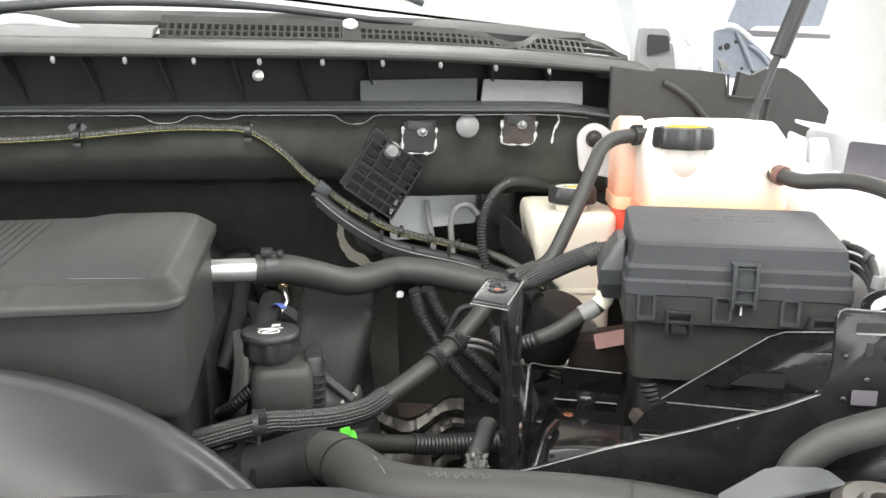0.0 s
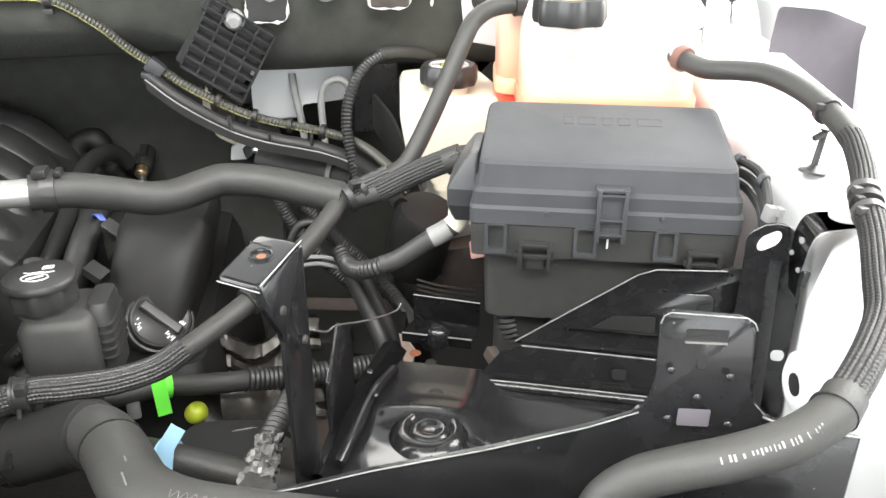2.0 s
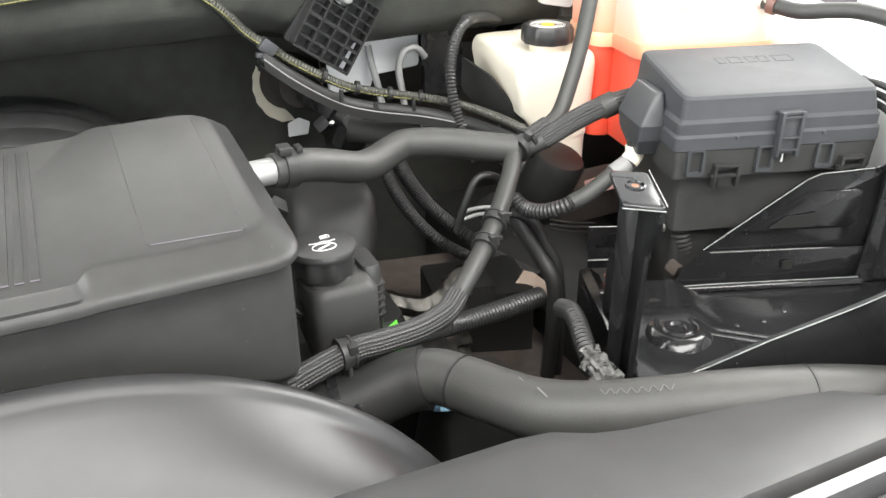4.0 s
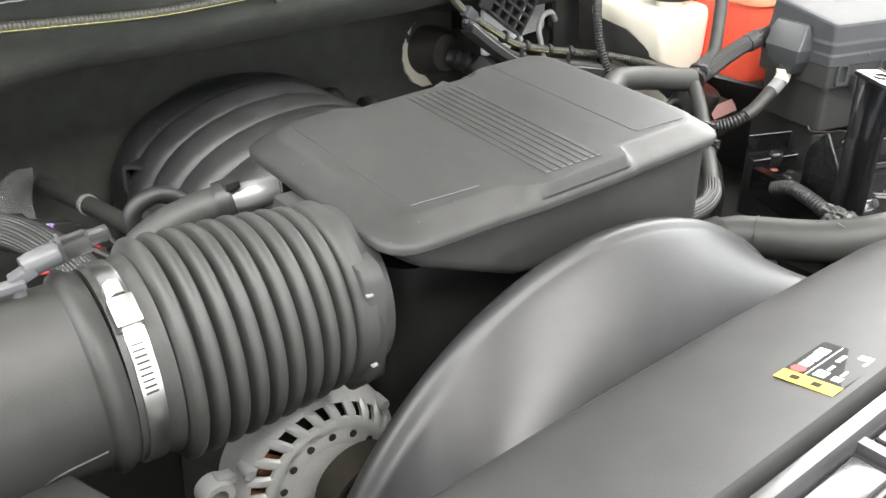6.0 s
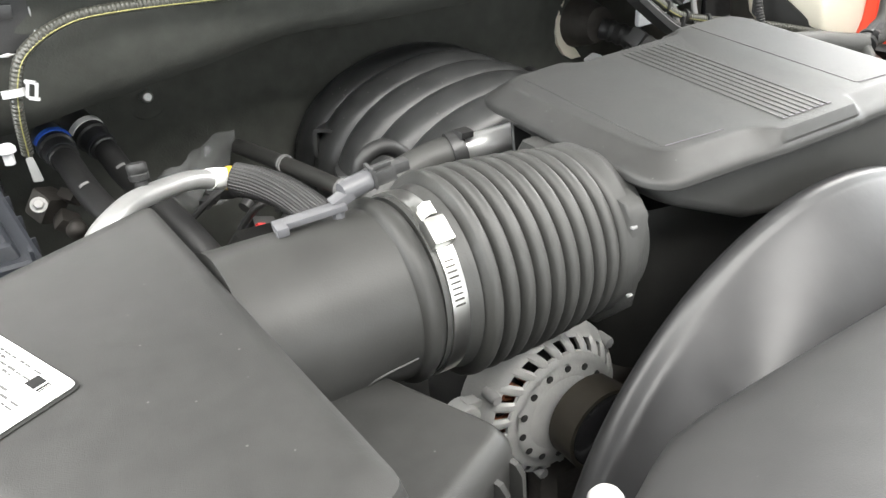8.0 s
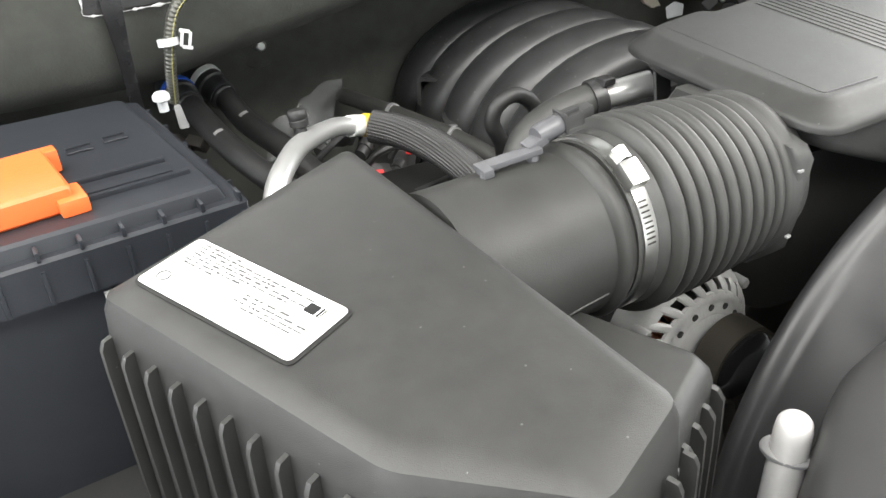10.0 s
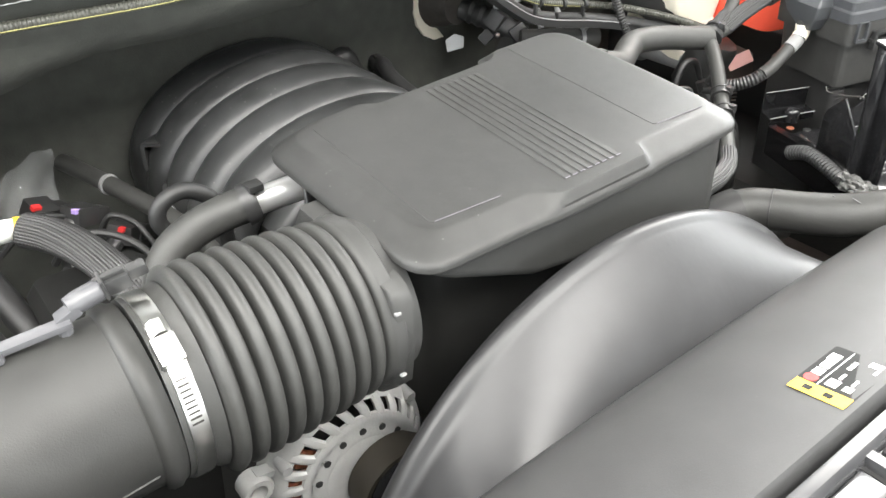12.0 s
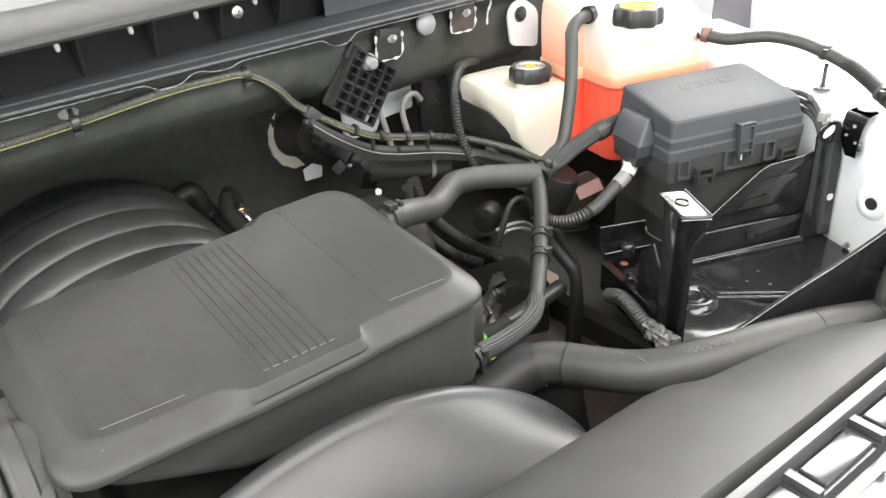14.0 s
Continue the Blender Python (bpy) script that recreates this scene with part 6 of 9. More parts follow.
    w = thing("windscreen", (-0.35, 1.3, 1.57), "sloping laminated glass windscreen with a painted edge reflection", "windscreen", kind="structure")
    side = Vector((1, 0.157, -0.088)).normalized()
    back = Vector((0, 0.82, 0.57))
    base_mid = Vector((0.0, 1.305, 1.589))
    for a0, a1, s in ((-0.40, 0.44, side), (-1.1, -0.40, Vector((1, -0.10, 0.06)))):
        o = base_mid if s is side else base_mid + side * -0.40 + s * 0.40
        bm = bmesh.new()
        plate(bm, [(a0, 0), (a1, 0), (a1 * 0.9, 0.85), (a0 * 0.9, 0.85)], o, s, back, 0.005)
        part("glass", bm, GLASS, w)
        # reflection on the glass edge, painted as a pale strip
        bm = bmesh.new()
        plate(bm, [(a0, 0), (a1, 0), (a1, 0.014), (a0, 0.014)], o + Vector((0, -0.003, 0.006)), s, back, 0.0008)
        part("edge_reflection", bm, PRIMER_DIM, w, "windscreen edge reflection painted as a pale strip")
    for pts, r in (([(-0.62, 1.21, 1.556), (-0.44, 1.205, 1.572), (-0.30, 1.225, 1.584), (-0.12, 1.245, 1.583), (0.03, 1.265, 1.571), (0.13, 1.285, 1.563)], 0.0075), ([(-0.30, 1.36, 1.640), (-0.05, 1.37, 1.632), (0.10, 1.36, 1.615), (0.155, 1.35, 1.596)], 0.010)):
        path = spline([Vector(p) for p in pts], 8)
        bm = bmesh.new()
        sweep(bm, path, [r * (1.1 - 0.5 * i / len(path)) for i in range(len(path))], 10)
        solid("wiper_arm", bm, PLASTIC_GREY, "grey-black wiper arm lying on the windscreen", "wiper", "wipers")
    # arm in a pale colour that stands for its bright reflection
    path = spline([Vector(p) for p in ((-0.435, 1.165, 1.545), (-0.412, 1.165, 1.553), (-0.385, 1.166, 1.554), (-0.345, 1.167, 1.547), (-0.295, 1.165, 1.535))], 6)
    bm = bmesh.new()
    sweep(bm, path, [0.0105 - 0.00026 * i for i in range(len(path))], 12)
    solid("wiper_arm", bm, PRIMER_DIM, "wiper arm above the cowl with its bright reflection painted pale", "wiper", "wipers")
    # inside of the cabin behind the glass
    bm = bmesh.new()
    box(bm, (-0.36, 2.0, 1.40), (1.7, 1.2, 0.1), None, 0.03, 3)
    solid("dashboard", bm, PLASTIC_GREY, "dark dashboard behind the windscreen", "dashboard")


cowl()


def pad_edge():
    bm = bmesh.new()
    rng = random.Random(5)
    pts = []
    for i in range(260):
        x = -0.72 + 0.0042 * i
        dip = 0.010 * math.exp(-((x + 0.21) / 0.024) ** 4) + 0.005 * math.exp(-((x + 0.14) / 0.02) ** 4) + 0.012 * math.exp(-((x - 0.035) / 0.022) ** 4)
        pts.append(Vector((x, 1.110 + 0.06 * max(x, -0.45), 1.4345 - 0.7 * max(0.0, x - 0.28) ** 2 - dip + rng.uniform(-0.0003, 0.0003))))
    sweep(bm, pts, [0.0006 + rng.uniform(-0.0003, 0.0003) for _ in pts], 6)
    solid("pad_edge", bm, PLASTIC_PALE, "torn white edge of the firewall padding", "trim", kind="structure")


pad_edge()


def bonnet():
    t = thing("bonnet", (-0.17, 1.2, 1.66), "raised bonnet with a dark insulating liner, held by the strut", "bonnet")
    d = Vector((0, -0.45, 0.893))
    n = Vector((0, 0.893, 0.45))
    for nm, m, off, th, ins in (("skin", WHITE_PAINT, 0.0, 0.01, 0.0), ("liner", FELT, -0.012, 0.01, 0.24)):
        bm = bmesh.new()
        o = Vector((-0.17, 1.22, 1.66)) + n * off
        poly = [(-0.90 + ins, ins), (0.90 - ins, ins), (0.86 - ins, 1.0), (0.7 - ins, 1.22 - ins), (-0.7 + ins, 1.22 - ins), (-0.86 + ins, 1.0)]
        plate(bm, round2(poly, 0.06), o, (1, 0, 0), d, -th, 0.002)
        part(nm, bm, m, t)


bonnet()


# ---- white body side, hinge and strut ----
def body_side():
    t = thing("inner_apron", (0.6, 0.7, 0.6), "white painted inner apron of the front wing", "apron", kind="structure")
    bm = bmesh.new()
    loops = []
    for y, x, zt in ((0.28, 0.485, 1.248), (0.45, 0.492, 1.278), (0.56, 0.500, 1.296), (0.60, 0.508, 1.302), (0.64, 0.545, 1.309), (0.70, 0.552, 1.320), (0.86, 0.562, 1.344), (1.02, 0.59, 1.356), (1.10, 0.605, 1.358)):
        loops.append([(x + 0.012, y, 0.9), (x, y, 1.05), (x - 0.002, y, zt - 0.035), (x + 0.004, y, zt - 0.012), (x + 0.02, y, zt), (x + 0.075, y, zt + 0.01), (x + 0.10, y, zt + 0.008), (x + 0.105, y, zt - 0.02), (x + 0.105, y, 0.9)])
    rings(bm, loops)
    part("panel", bm, PRIMER, t, sharp=50)
    bm = bmesh.new()
    lathe(bm, [(0.024, 0.0), (0.018, 0.004), (0.012, 0.005), (0.0085, 0.003)], (0.503, 0.585, 1.209), (-1, 0.12, 0), 24)
    d = part("dimple", bm, PRIMER, t)
    bm = bmesh.new()
    lathe(bm, [(0.0085, 0.0), (0.0085, 0.0035), (0.0, 0.0035)], (0.503, 0.585, 1.209), (-1, 0.12, 0), 20, cap=False)
    part("hole_through", bm, RUBBER_DARK, d)
    bm = bmesh.new()
    loops = []
    for y, x, z in ((0.2, 0.60, 1.285), (0.5, 0.68, 1.35), (0.8, 0.75, 1.38), (1.0, 0.775, 1.40), (1.25, 0.76, 1.425), (1.6, 0.76, 1.45)):
        loops.append([(x, y, z - 0.03), (x + 0.005, y, z), (x + 0.02, y, z + 0.008), (x + 0.12, y, z - 0.005), (x + 0.17, y, z - 0.06), (x + 0.19, y, 0.9), (x + 0.05, y, 0.9)])
    rings(bm, loops)
    solid("front_wing", bm, WHITE_PAINT, "glossy white painted front wing panel", "car wing", kind="structure", sharp=50)
    # dull inner face of the wing with light folded tabs at its rear
    bm = bmesh.new()
    plate(bm, round2([(0.655, 1.248), (0.81, 1.208), (0.81, 1.373), (0.725, 1.404), (0.668, 1.410)], 0.006), (0, 0.968, 0), (1, 0, 0), (0, 0, 1), -0.004, 0.001)
    solid("wing_filler", bm, PLASTIC_VIOLET, "dull violet-grey plastic filler inside the wing", "trim", kind="structure")
    for poly, m in (([(0.605, 1.421), (0.634, 1.410), (0.637, 1.352), (0.604, 1.366)], PRIMER_DIM), ([(0.636, 1.410), (0.664, 1.411), (0.672, 1.39), (0.690, 1.333), (0.650, 1.333), (0.642, 1.373)], PRIMER)):
        bm = bmesh.new()
        plate(bm, round2(poly, 0.005), (0, 0.960, 0), (1, 0.08, 0), (0, 0, 1), 0.004, 0.001)
        solid("wing_tab", bm, m, "white painted folded tab on the wing edge", "bracket", "wing tabs")
    bm = bmesh.new()
    rings(bm, [[(x, 0.94, z), (x, 0.985, z + 0.006), (x, 0.985, z + 0.002), (x, 0.94, z - 0.004)] for x, z in ((0.598, 1.431), (0.64, 1.424), (0.70, 1.416), (0.73, 1.412))])
    solid("wing_flange", bm, WHITE_PAINT, "white painted folded flange of the wing", "car wing", kind="structure")
    # dark corner trim at the end of the cowl
    c = thing("corner_trim", (0.55, 1.13, 1.35), "black plastic corner trim at the end of the cowl", "trim")
    outline = [(0.40, 1.33), (0.577, 1.33), (0.698, 1.353), (0.707, 1.4136), (0.7365, 1.420), (0.7385, 1.441), (0.720, 1.4575), (0.690, 1.486), (0.662, 1.502), (0.631, 1.50), (0.610, 1.4895), (0.592, 1.497), (0.589, 1.4605), (0.574, 1.461), (0.571, 1.493), (0.532, 1.497), (0.4675, 1.500), (0.464, 1.4925), (0.400, 1.503)]
    bm = bmesh.new()
    plate(bm, round2(outline, 0.003), (0, 1.130, 0), (1, 0, 0), (0, 0, 1), -0.012, 0.0015)
    panel = part("panel", bm, PLASTIC, c)
    for pts, r in (([(0.475, 1.125, 1.480), (0.495, 1.123, 1.470), (0.52, 1.123, 1.452), (0.545, 1.125, 1.428), (0.56, 1.125, 1.424)], 0.0045), ([(0.572, 1.125, 1.461), (0.60, 1.124, 1.4585), (0.640, 1.124, 1.457)], 0.0022), ([(0.572, 1.125, 1.492), (0.574, 1.125, 1.462)], 0.002), ([(0.64, 1.125, 1.456), (0.636, 1.125, 1.425)], 0.0025)):
        part("crease", tube(pts, r, 8), PLASTIC, panel)
    bm = bmesh.new()
    plate(bm, round2([(0.664, 1.499), (0.690, 1.484), (0.7365, 1.440), (0.735, 1.423), (0.716, 1.432)], 0.003), (0, 1.127, 0), (1, 0.15, 0), (0, 0, 1), 0.006, 0.001)
    part("return_edge", bm, PLASTIC_GREY, panel)
    bm = bmesh.new()
    rings(bm, [[(x, y0, z), (x, 1.32, z + 0.004), (x, 1.32, z - 0.016), (x, y0, z - 0.012)] for x, y0, z in ((0.41, 1.142, 1.499), (0.50, 1.142, 1.493), (0.545, 1.142, 1.490), (0.568, 1.142, 1.487))])
    part("shelf", bm, PLASTIC_GREY, c)
    h = thing("hinge", (0.6, 1.25, 1.45), "grey painted bonnet hinge with a folded bracket", "hinge")
    bm = bmesh.new()
    plate(bm, round2([(0.588, 1.485), (0.603, 1.512), (0.600, 1.5575), (0.611, 1.605), (0.625, 1.74), (0.575, 1.75), (0.562, 1.604)], 0.006), (0, 1.25, 0), (1, 0, 0), (0, 0, 1), -0.014, 0.002)
    arm = part("arm", bm, PRIMER, h)
    bm = bmesh.new()
    plate(bm, round2([(0.580, 1.50), (0.589, 1.50), (0.584, 1.74), (0.574, 1.74)], 0.002), (0, 1.236, 0), (1, 0, 0), (0, 0, 1), 0.003, 0.001)
    part("arm_fold", bm, PRIMER_DIM, arm)
    bm = bmesh.new()
    plate(bm, round2([(0.603, 1.513), (0.612, 1.514), (0.628, 1.498), (0.612, 1.496)], 0.002), (0, 1.232, 0), (1, 0, 0), (0, 0, 1), 0.006, 0.001)
    part("stop", bm, PLASTIC_PALE, arm)
    bm = bmesh.new()
    plate(bm, round2([(0.675, 1.567), (0.715, 1.568), (0.796, 1.510), (0.755, 1.485), (0.722, 1.482), (0.680, 1.49)], 0.008), (0, 1.40, 0), (1, 0, 0), (0, 0, 1), 0.004, 0.001)
    br = part("bracket", bm, STEEL_BLUE, h, "blue-grey primed steel bracket")
    bm = tube([(0.676, 1.393, 1.569), (0.716, 1.393, 1.570), (0.798, 1.393, 1.511)], 0.0045, 8, 5)
    part("bracket_fold", bm, PRIMER, br)
    for pts in ([(0.716, 1.395, 1.563), (0.735, 1.392, 1.53), (0.75, 1.393, 1.50)], [(0.742, 1.394, 1.54), (0.765, 1.391, 1.525), (0.782, 1.393, 1.508)]):
        part("bead", tube(pts, 0.004, 8, 5), STEEL_BLUE, br)
    for x, z, r in ((0.702, 1.538, 0.006), (0.718, 1.546, 0.0035), (0.690, 1.535, 0.004), (0.733, 1.50, 0.003)):
        bm = bmesh.new()
        lathe(bm, [(r, 0), (r * 0.8, 0.002), (r * 0.2, 0.0022)], (x, 1.3958, z), (0, -1, 0), 12)
        part("hole", bm, RUBBER_DARK, br)
    bm = bmesh.new()
    plate(bm, round2([(0.491, 1.490), (0.559, 1.490), (0.552, 1.530), (0.541, 1.563), (0.498, 1.565), (0.494, 1.53)], 0.004), (0, 1.20, 0), (1, 0, 0), (0, 0.05, 1), -0.02, 0.002)
    cov = part("cover", bm, PLASTIC_PALE, h)
    bm = bmesh.new()
    plate(bm, round2([(0.5065, 1.520), (0.5435, 1.528), (0.540, 1.552), (0.506, 1.554)], 0.004), (0, 1.198, 0), (1, 0, 0), (0, 0.05, 1), 0.003)
    part("cavity", bm, RUBBER_DARK, cov)
    bm = tube([(0.512, 1.193, 1.536), (0.518, 1.192, 1.547), (0.526, 1.192, 1.545), (0.526, 1.192, 1.506)], 0.003, 8)
    tube([(0.526, 1.192, 1.545), (0.535, 1.192, 1.541), (0.541, 1.192, 1.534)], 0.003, 8, 5, bm)
    part("hook", bm, PRIMER_DIM, cov)
    # pillar and door behind the hinge
    pl = thing("pillar", (0.57, 1.38, 1.5), "white painted windscreen pillar with a grey seal", "pillar", kind="structure")
    bm = bmesh.new()
    rings(bm, [[(x - 0.008, y - 0.02, z), (x + w, y - 0.01, z), (x + w, y + 0.06, z), (x - 0.008, y + 0.06, z)] for x, y, z, w in ((0.56, 1.40, 1.42, 0.11), (0.555, 1.40, 1.53, 0.10), (0.525, 1.42, 1.63, 0.10), (0.46, 1.62, 1.85, 0.10), (0.37, 1.97, 2.05, 0.08))])
    part("panel", bm, PRIMER_DIM, pl)
    bm = tube([(0.553, 1.365, 1.515), (0.543, 1.365, 1.555), (0.527, 1.375, 1.612), (0.495, 1.41, 1.67), (0.44, 1.59, 1.86)], 0.0055, 8)
    part("seal", bm, PRIMER, pl)
    dr = thing("front_door", (0.95, 1.9, 1.2), "white front door with a dark side window and mirror foot", "door", kind="structure")
    bm = bmesh.new()
    plate(bm, round2([(0.80, 1.0), (1.25, 1.0), (1.25, 1.552), (0.98, 1.545), (0.80, 1.50)], 0.01), (0, 1.92, 0), (1, 0, 0), (0, 0, 1), -0.03, 0.004)
    part("skin", bm, WHITE_PAINT, dr)
    bm = bmesh.new()
    plate(bm, round2([(0.945, 1.592), (0.99, 1.575), (1.02, 1.60), (1.19, 1.602), (1.22, 1.72), (0.99, 1.72)], 0.006), (0, 1.90, 0), (1, 0, 0), (0, 0, 1), -0.006, 0.001)
    part("side_window", bm, STEEL_BLUE, dr, "grey-blue side window")
    bm = bmesh.new()
    plate(bm, round2([(0.985, 1.590), (1.21, 1.582), (1.21, 1.572), (0.985, 1.575)], 0.002), (0, 1.89, 0), (1, 0, 0), (0, 0, 1), 0.006, 0.001)
    part("window_seal", bm, PLASTIC_VIOLET, dr)
    # gas strut
    s = thing("gas_strut", (0.545, 1.0, 1.43), "black gas strut holding up the bonnet", "gas strut")
    a, b = Vector((0.541, 1.0, 1.424)), Vector((0.603, 1.0, 1.598))
    d = (b - a)
    bm = bmesh.new()
    sweep(bm, [a, a.lerp(b, 0.55)], 0.0052, 12)
    part("rod", bm, PLASTIC_SMOOTH, s)
    bm = bmesh.new()
    lathe(bm, [(0.004, 0.0), (0.0105, 0.0), (0.0115, 0.004), (0.0115, 0.44), (0.008, 0.445)], a.lerp(b, 0.53), d, 18)
    part("cylinder", bm, PLASTIC_SMOOTH, s)
    bm = bmesh.new()
    lathe(bm, [(0.0, -0.012), (0.007, -0.011), (0.0085, -0.004), (0.0085, 0.010), (0.0065, 0.022)], a, d, 14, cap=False)
    part("end_socket", bm, PLASTIC_SMOOTH, s)
    bm = bmesh.new()
    rings(bm, [[(x, 0.985 + dd, z) for x, z in round2([(0.553, 1.418), (0.5578, 1.4347), (0.5697, 1.4332), (0.5969, 1.4014), (0.5917, 1.385), (0.553, 1.385)], 0.005)] for dd in (0.0, 0.05)])
    bmesh.ops.bevel(bm, geom=bm.edges[:], offset=0.0015, segments=1, affect="EDGES")
    mount = part("ball_mount", bm, PRIMER, s, "white painted ball mount")
    bm = bmesh.new()
    box(bm, (0.572, 0.983, 1.413), (0.030, 0.008, 0.007), rot(0, 48, 0), 0.002)
    part("groove", bm, PRIMER_DIM, mount)


body_side()


# ---- hoses, looms and small fittings ----
def ring_on(bm, at, axis, r, w=0.008, t=0.0025, seg=20):
    lathe(bm, [(r - t, -w / 2), (r + t, -w / 2), (r + t, w / 2), (r - t, w / 2)], at, axis, seg)
    return bm


def braid(pts, r, turns=0.0):
    """A braided sleeve: lengthwise columns of slanting strands."""
    bm = bmesh.new()
    step = 0.0008
    path = resample(spline(pts, 10), step)
    cols = max(10, int(2 * math.pi * r / 0.0036) // 2 * 2)
    seg = cols * 4
    tan = (path[1] - path[0]).normalized()
    u = tan.orthogonal().normalized()
    loops = []
    for i, q in enumerate(path):
        t2 = (path[min(i + 1, len(path) - 1)] - path[max(i - 1, 0)]).normalized()
        u = (tan.rotation_difference(t2) @ u).normalized()
        tan = t2
        v = tan.cross(u)
        loop = []
        for k in range(seg):
            a = 2 * math.pi * k / seg + i * step * turns
            col, f = divmod(k, 4)
            way = 1 if col % 2 else -1
            h = -0.0007 if f == 0 else 0.0002 + 0.00028 * math.sin(2 * math.pi * i * step / 0.0034 + way * f * 1.5)
            loop.append(q + (r - 0.0004 + h) * (math.cos(a) * u + math.sin(a) * v))
        loops.append(loop)
    return rings(bm, loops)


def heater_hoses():
    t = thing("heater_hose", (0.06, 0.9, 1.24), "black rubber heater hose with branches, clamps and an aluminium pipe", "hose")
    bm = tube([(-0.145, 0.850, 1.287), (-0.11, 0.858, 1.286), (-0.069, 0.867, 1.284)], 0.0125, 18)
    part("metal_pipe", bm, BARE_ALU, t, "bare metal pipe end")
    bm = tube([(-0.082, 0.864, 1.2845), (-0.05, 0.872, 1.282), (-0.02, 0.885, 1.272), (0.012, 0.899, 1.2595), (0.035, 0.911, 1.257), (0.058, 0.923, 1.2605), (0.08, 0.930, 1.263), (0.12, 0.924, 1.260), (0.16, 0.910, 1.254), (0.194, 0.897, 1.249)], 0.0162, 20)
    part("main_hose", bm, RUBBER, t)
    bm = ring_on(bmesh.new(), (-0.067, 0.868, 1.284), (1, 0.2, -0.05), 0.0168, 0.012)
    box(bm, (-0.069, 0.863, 1.3035), (0.012, 0.016, 0.008), None, 0.002)
    box(bm, (-0.055, 0.866, 1.3015), (0.006, 0.012, 0.006), None, 0.0015)
    part("clamp", bm, PLASTIC_SMOOTH, t)
    bm = tube([(0.192, 0.898, 1.251), (0.178, 0.876, 1.2375), (0.156, 0.850, 1.2235), (0.130, 0.823, 1.2075), (0.106, 0.799, 1.1972), (0.075, 0.770, 1.187), (0.044, 0.743, 1.178)], 0.0097, 16)
    part("branch_hose", bm, RUBBER, t)
    bm = braid([(0.050, 0.748, 1.181), (0.030, 0.733, 1.175), (0.0, 0.7235, 1.172), (-0.035, 0.7195, 1.172), (-0.070, 0.7165, 1.172), (-0.14, 0.700, 1.161), (-0.2, 0.69, 1.14)], 0.0110)
    part("braided_sleeve", bm, PLASTIC_SMOOTH, t, "black braided sleeve")
    for q, ax, r in (((0.130, 0.823, 1.2075), (-0.7, -0.65, -0.35), 0.0108), ((0.106, 0.799, 1.1972), (-0.7, -0.65, -0.3), 0.0108), ((-0.070, 0.7165, 1.172), (1, 0.1, 0), 0.0122)):
        bm = ring_on(bmesh.new(), q, ax, r, 0.012, 0.0016)
        for d in (-0.005, 0.005):
            e = Vector(q) + Vector(ax).normalized() * d
            ring_on(bm, e, ax, r + 0.0014, 0.0025, 0.0012)
            box(bm, e + Vector((0.010, -0.006, 0.004)), (0.0075, 0.004, 0.0035), None, 0.0008)
        box(bm, Vector(q) + Vector((0.004, -0.009, 0.009)), (0.008, 0.008, 0.008), None, 0.001)
        part("clamp", bm, PLASTIC_SMOOTH, t)
    up = [(0.190, 0.895, 1.248), (0.215, 0.902, 1.257), (0.245, 0.908, 1.268), (0.262, 0.914, 1.280), (0.283, 0.927, 1.313), (0.302, 0.941, 1.346), (0.325, 0.963, 1.386), (0.339, 0.977, 1.4035), (0.362, 0.986, 1.414), (0.400, 0.991, 1.4166)]
    part("tank_hose", tube(up, 0.0092, 16), RUBBER, t)
    part("tank_hose_sleeve", braid([(0.200, 0.898, 1.252), (0.218, 0.903, 1.259), (0.240, 0.907, 1.267)], 0.0104), PLASTIC_SMOOTH, t, "black braided sleeve")
    bm = ring_on(bmesh.new(), (0.387, 0.990, 1.4166), (1, 0.1, 0.05), 0.0104, 0.010)
    box(bm, (0.387, 0.986, 1.428), (0.010, 0.008, 0.005), None, 0.001)
    part("clamp", bm, PLASTIC_SMOOTH, t)
    part("side_collar", tube([(0.192, 0.897, 1.2475), (0.210, 0.899, 1.2485), (0.232, 0.899, 1.254)], 0.0105, 14), RUBBER, t)
    part("braided_hose", braid([(0.230, 0.8995, 1.2535), (0.255, 0.895, 1.267), (0.278, 0.888, 1.2795), (0.300, 0.881, 1.289), (0.335, 0.876, 1.295)], 0.0118), PLASTIC_SMOOTH, t)
    bm = ring_on(bmesh.new(), (0.301, 0.8805, 1.289), (0.85, -0.25, 0.35), 0.0126, 0.016, 0.0008)
    end = part("end_collar", bm, RUBBER, t)
    for k in range(4):
        bm = bmesh.new()
        box(bm, (0.296 + 0.0032 * k, 0.8695, 1.2955 + 0.0012 * k), (0.0016, 0.0006, 0.006), rot(30, 18, -14), 0)
        part("print_bar", bm, PLASTIC_PALE, end)
    # tie at the branching, with its clipped wires
    bm = ring_on(bmesh.new(), (0.198, 0.898, 1.250), (0.8, 0.3, 0.35), 0.0150, 0.007, 0.0016)
    ring_on(bm, (0.212, 0.902, 1.256), (0.8, 0.3, 0.35), 0.0120, 0.005, 0.0016)
    box(bm, (0.205, 0.888, 1.266), (0.010, 0.008, 0.008), rot(20, 0, 30), 0.0015)
    part("clamp", bm, PLASTIC_SMOOTH, t)
    # hanging tie below the front branch
    bm = tube([(-0.070, 0.705, 1.166), (-0.071, 0.700, 1.14), (-0.070, 0.698, 1.10)], 0.0022, 8)
    part("tie_tail", bm, PLASTIC_SMOOTH, t)
    s = thing("coolant_branch_hose", (0.24, 0.85, 1.2), "short black hose taped in cream, beside the fuse box", "hose")
